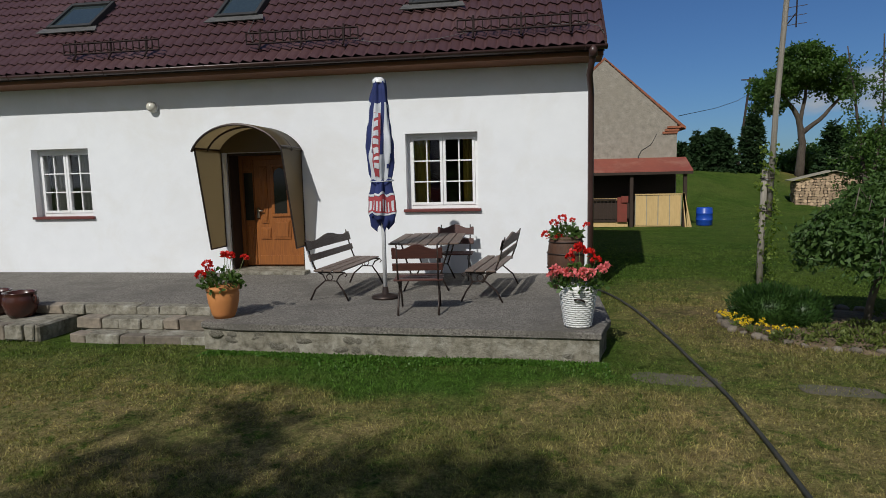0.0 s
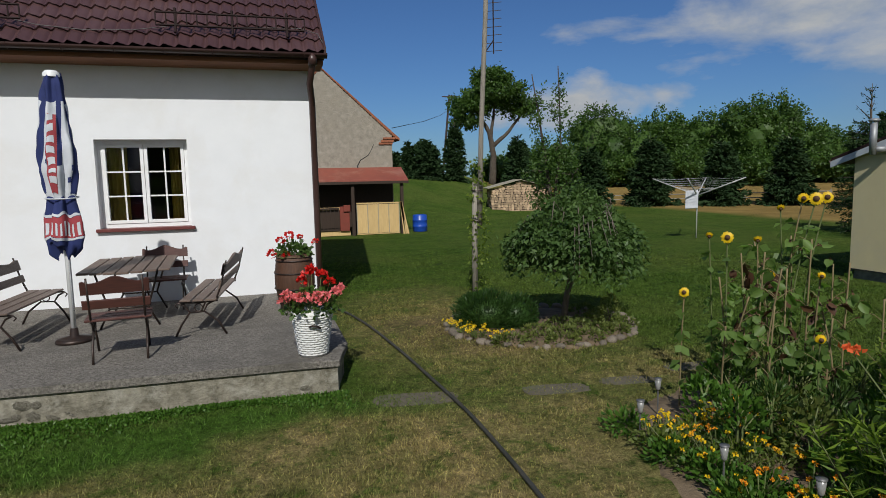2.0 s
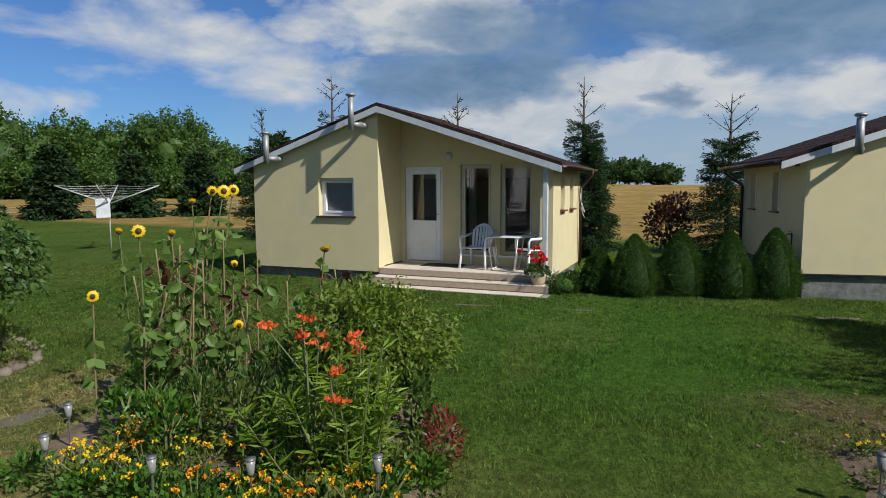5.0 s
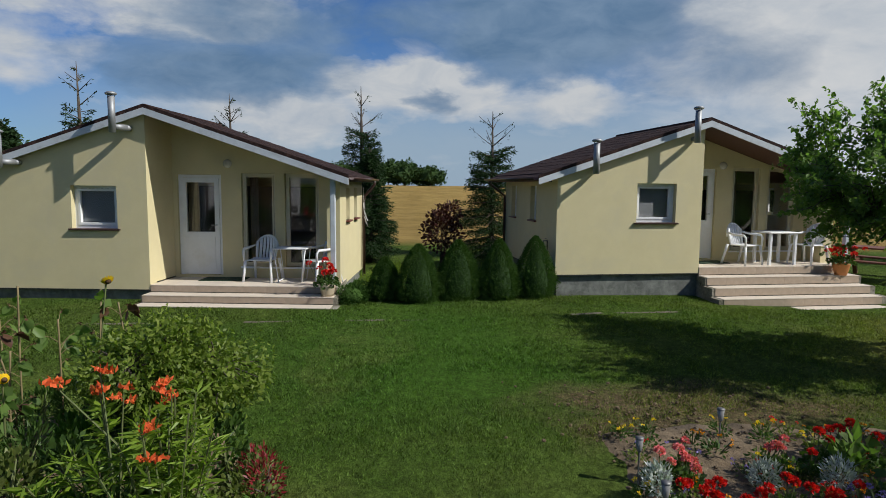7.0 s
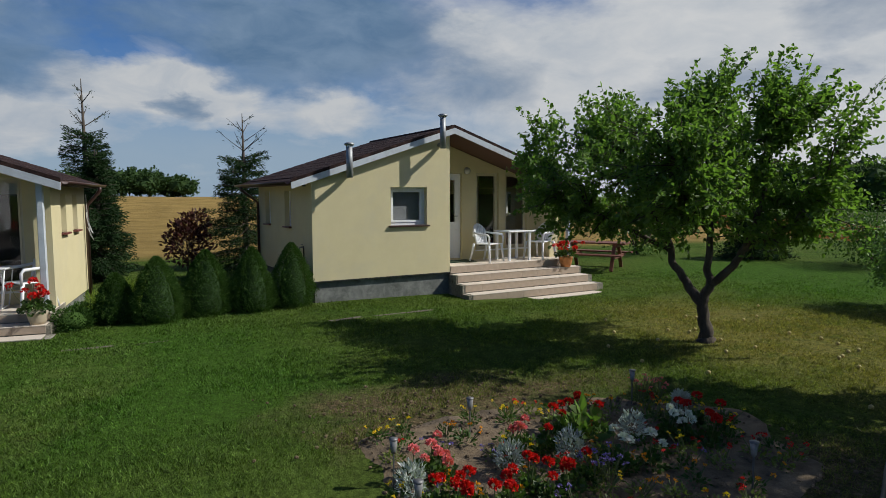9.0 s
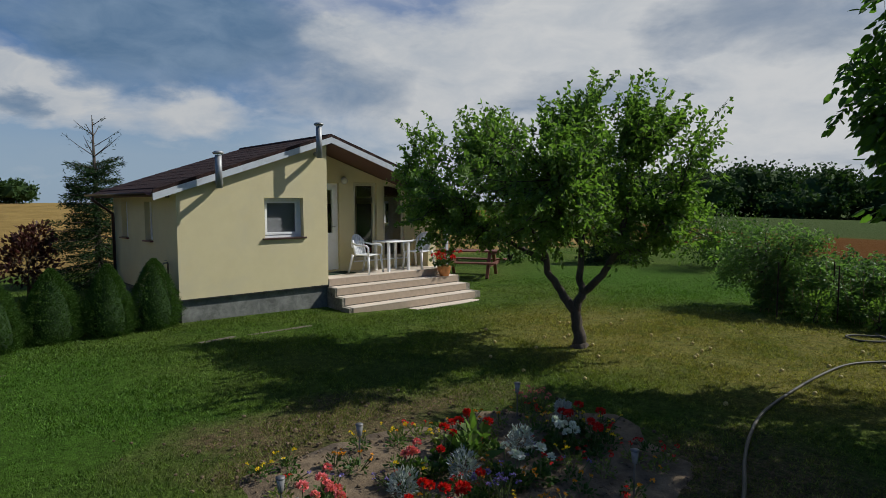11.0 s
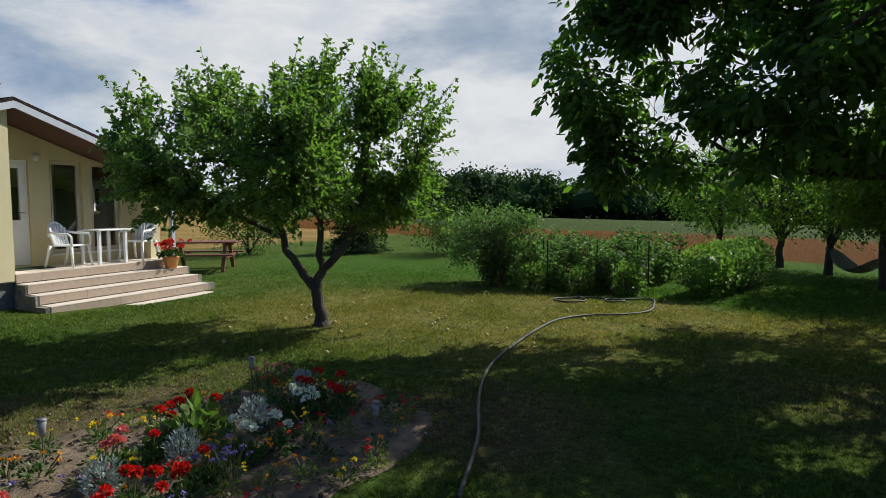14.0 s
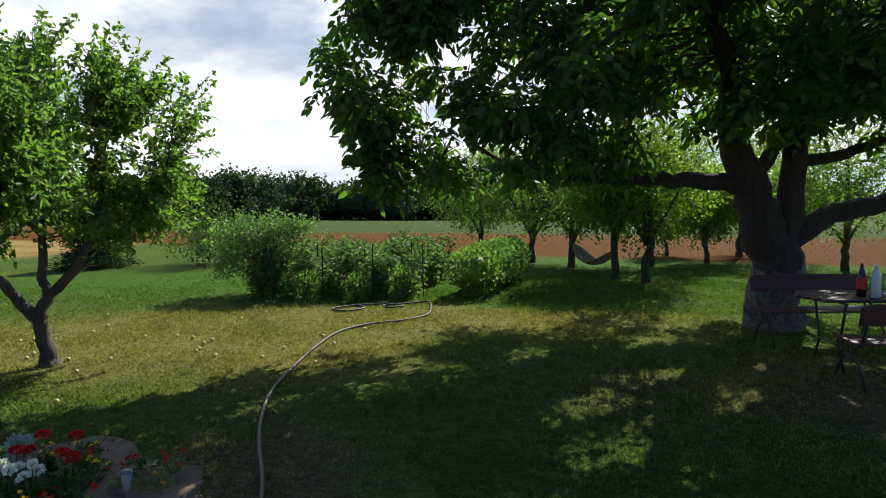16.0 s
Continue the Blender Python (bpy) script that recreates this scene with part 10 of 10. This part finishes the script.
bm = bmesh.new()
tube(bm, [(-0.9, 0, 8.0), (0.9, 0, 8.0)], 0.06, 5)
part("cross_arm", bm, M["darkwood"], pf)
wire = thing("power_line", pose(0, 0, 0), "thin dark overhead wire from the barn", "wire")
bm = bmesh.new()
tube(bm, [(5.0, 25.1, 4.25), (9.5, 37, 5.65), (14.2, 49.2, 7.3), (19.0, 61.5, 9.3)], 0.016, 4)
part("wire", bm, M["iron"], wire)

# ---- grass ----


def build_grass():
    rng = np.random.default_rng(99)
    n = 1350000
    r = 1.6 + 17.0 * rng.random(n) ** 0.85
    a = rng.uniform(math.radians(-112), math.radians(158), n)
    x, y = r * np.cos(a), r * np.sin(a)
    ok = np.ones(n, bool)
    ok &= ~((x < 0.46) & (y > 5.92) & ((x > -4.5) | (y > 6.35)))
    for m, depth, fr in ((C1, 4.3, 0.66), (C2, 4.3, 1.22)):
        inv = np.array(m.inverted())
        lx, ly = inv[0, 0] * x + inv[0, 1] * y + inv[0, 3], inv[1, 0] * x + inv[1, 1] * y + inv[1, 3]
        ok &= ~((lx > -3.05) & (lx < 3.5) & (ly > 0.0) & (ly < depth)) & ~((lx > -0.1) & (lx < 3.6) & (ly > -fr) & (ly < 0.1))
    ok &= ~(((x - 3.38) / 1.28) ** 2 + ((y - 7.85) / 1.22) ** 2 < 1)
    ok &= ~(((x - 3.5) / 1.5) ** 2 + ((y - 3.25) / 1.5) ** 2 < 1)
    ok &= ~(((x - 4.2) / 1.4) ** 2 + ((y + 2.5) / 1.9) ** 2 < 1)
    x, y = x[ok], y[ok]
    fade = rng.random(len(x)) > np.clip((np.hypot(x, y) - 12.5) / 6.0, 0, 1)
    x, y = x[fade], y[fade]
    n = len(x)
    patch = np.array([noise.noise(Vector((u * 0.9, v * 0.9, 4))) + 0.6 * noise.noise(Vector((u * 3.1, v * 3.1, 7))) for u, v in zip(x, y)])
    keep = rng.random(n) < np.clip(0.62 + 0.8 * patch, 0.08, 1)
    x, y, patch = x[keep], y[keep], patch[keep]
    n = len(x)
    edge = np.exp(-((y - 5.75) / 0.22) ** 2) * (x < 0.6) * (x > -5) + np.exp(-((((x - 3.38) / 1.42) ** 2 + ((y - 7.85) / 1.36) ** 2) ** 0.5 - 1) ** 2 / 0.004)
    h = (0.013 + 0.028 * rng.random(n) ** 2) * (1 + 0.5 * np.clip(patch, -0.5, 1)) * (1 + 0.5 * edge)
    d = np.hypot(x, y)
    w = 0.0018 + 0.0009 * d
    z = -0.15 * np.exp(-((x - 11.9) ** 2 + (y + 7.0) ** 2) / 8.0) + 0.02 * np.array([noise.noise(Vector((u * 0.4, v * 0.4, 0))) for u, v in zip(x, y)])
    q = rng.uniform(0, 2 * np.pi, n)
    lean = rng.normal(0, 0.6, (n, 2)) * h[:, None]
    v = np.empty((n, 3, 3))
    v[:, 0] = np.stack([x - np.cos(q) * w, y - np.sin(q) * w, z - 0.004], 1)
    v[:, 1] = np.stack([x + np.cos(q) * w, y + np.sin(q) * w, z - 0.004], 1)
    v[:, 2] = np.stack([x + lean[:, 0], y + lean[:, 1], z + h], 1)
    ob = new("grass", np_mesh("grass", v.reshape(-1, 3), np.arange(n * 3).reshape(n, 3), M["blade"]))
    tagged(ob, "short lawn grass with straw-dry and green patches", "grass", "", "stuff")
    # lush low clover at the foot of the terrace
    m = 9000
    cx = rng.uniform(-4.3, 0.35, m)
    cy = 5.93 - np.abs(rng.normal(0, 0.20, m)) * (0.7 + 0.5 * np.sin(cx * 2.1)) + 0.025 * (0.28 - cx)
    pos = np.stack([cx, cy, 0.008 + rng.random(m) * 0.022 * np.exp(-((5.95 - cy) / 0.25) ** 2)], 1)
    ob = new("clover", np_mesh("clover", *joined([leaves(rng, pos, rng.normal(0, 1, (m, 3)) + np.array([0, 0, 0.9]), 0.032, 0.02, 0.1)]), M["leaf_lily2"]))
    tagged(ob, "lush low weeds along the foot of the terrace", "weeds", "", "stuff")
    # fallen apples and scraps on the dry lawn
    rr = random.Random(14)
    bm = bmesh.new()
    bmesh.ops.create_icosphere(bm, subdivisions=2, radius=0.026)
    me = finish(bm, "fallen_apple", M["windfall"], True)
    for i in range(34):
        a2, d2 = rr.uniform(0, 6.28), rr.uniform(0.6, 3.6)
        ob = new("fallen_apple", me)
        ob.location = (6.4 + d2 * math.cos(a2), -7.0 + d2 * math.sin(a2) * 0.8, 0.02)
        tagged(ob, "small pale windfall apple on the dry grass", "apple", "windfall apples")


build_grass()
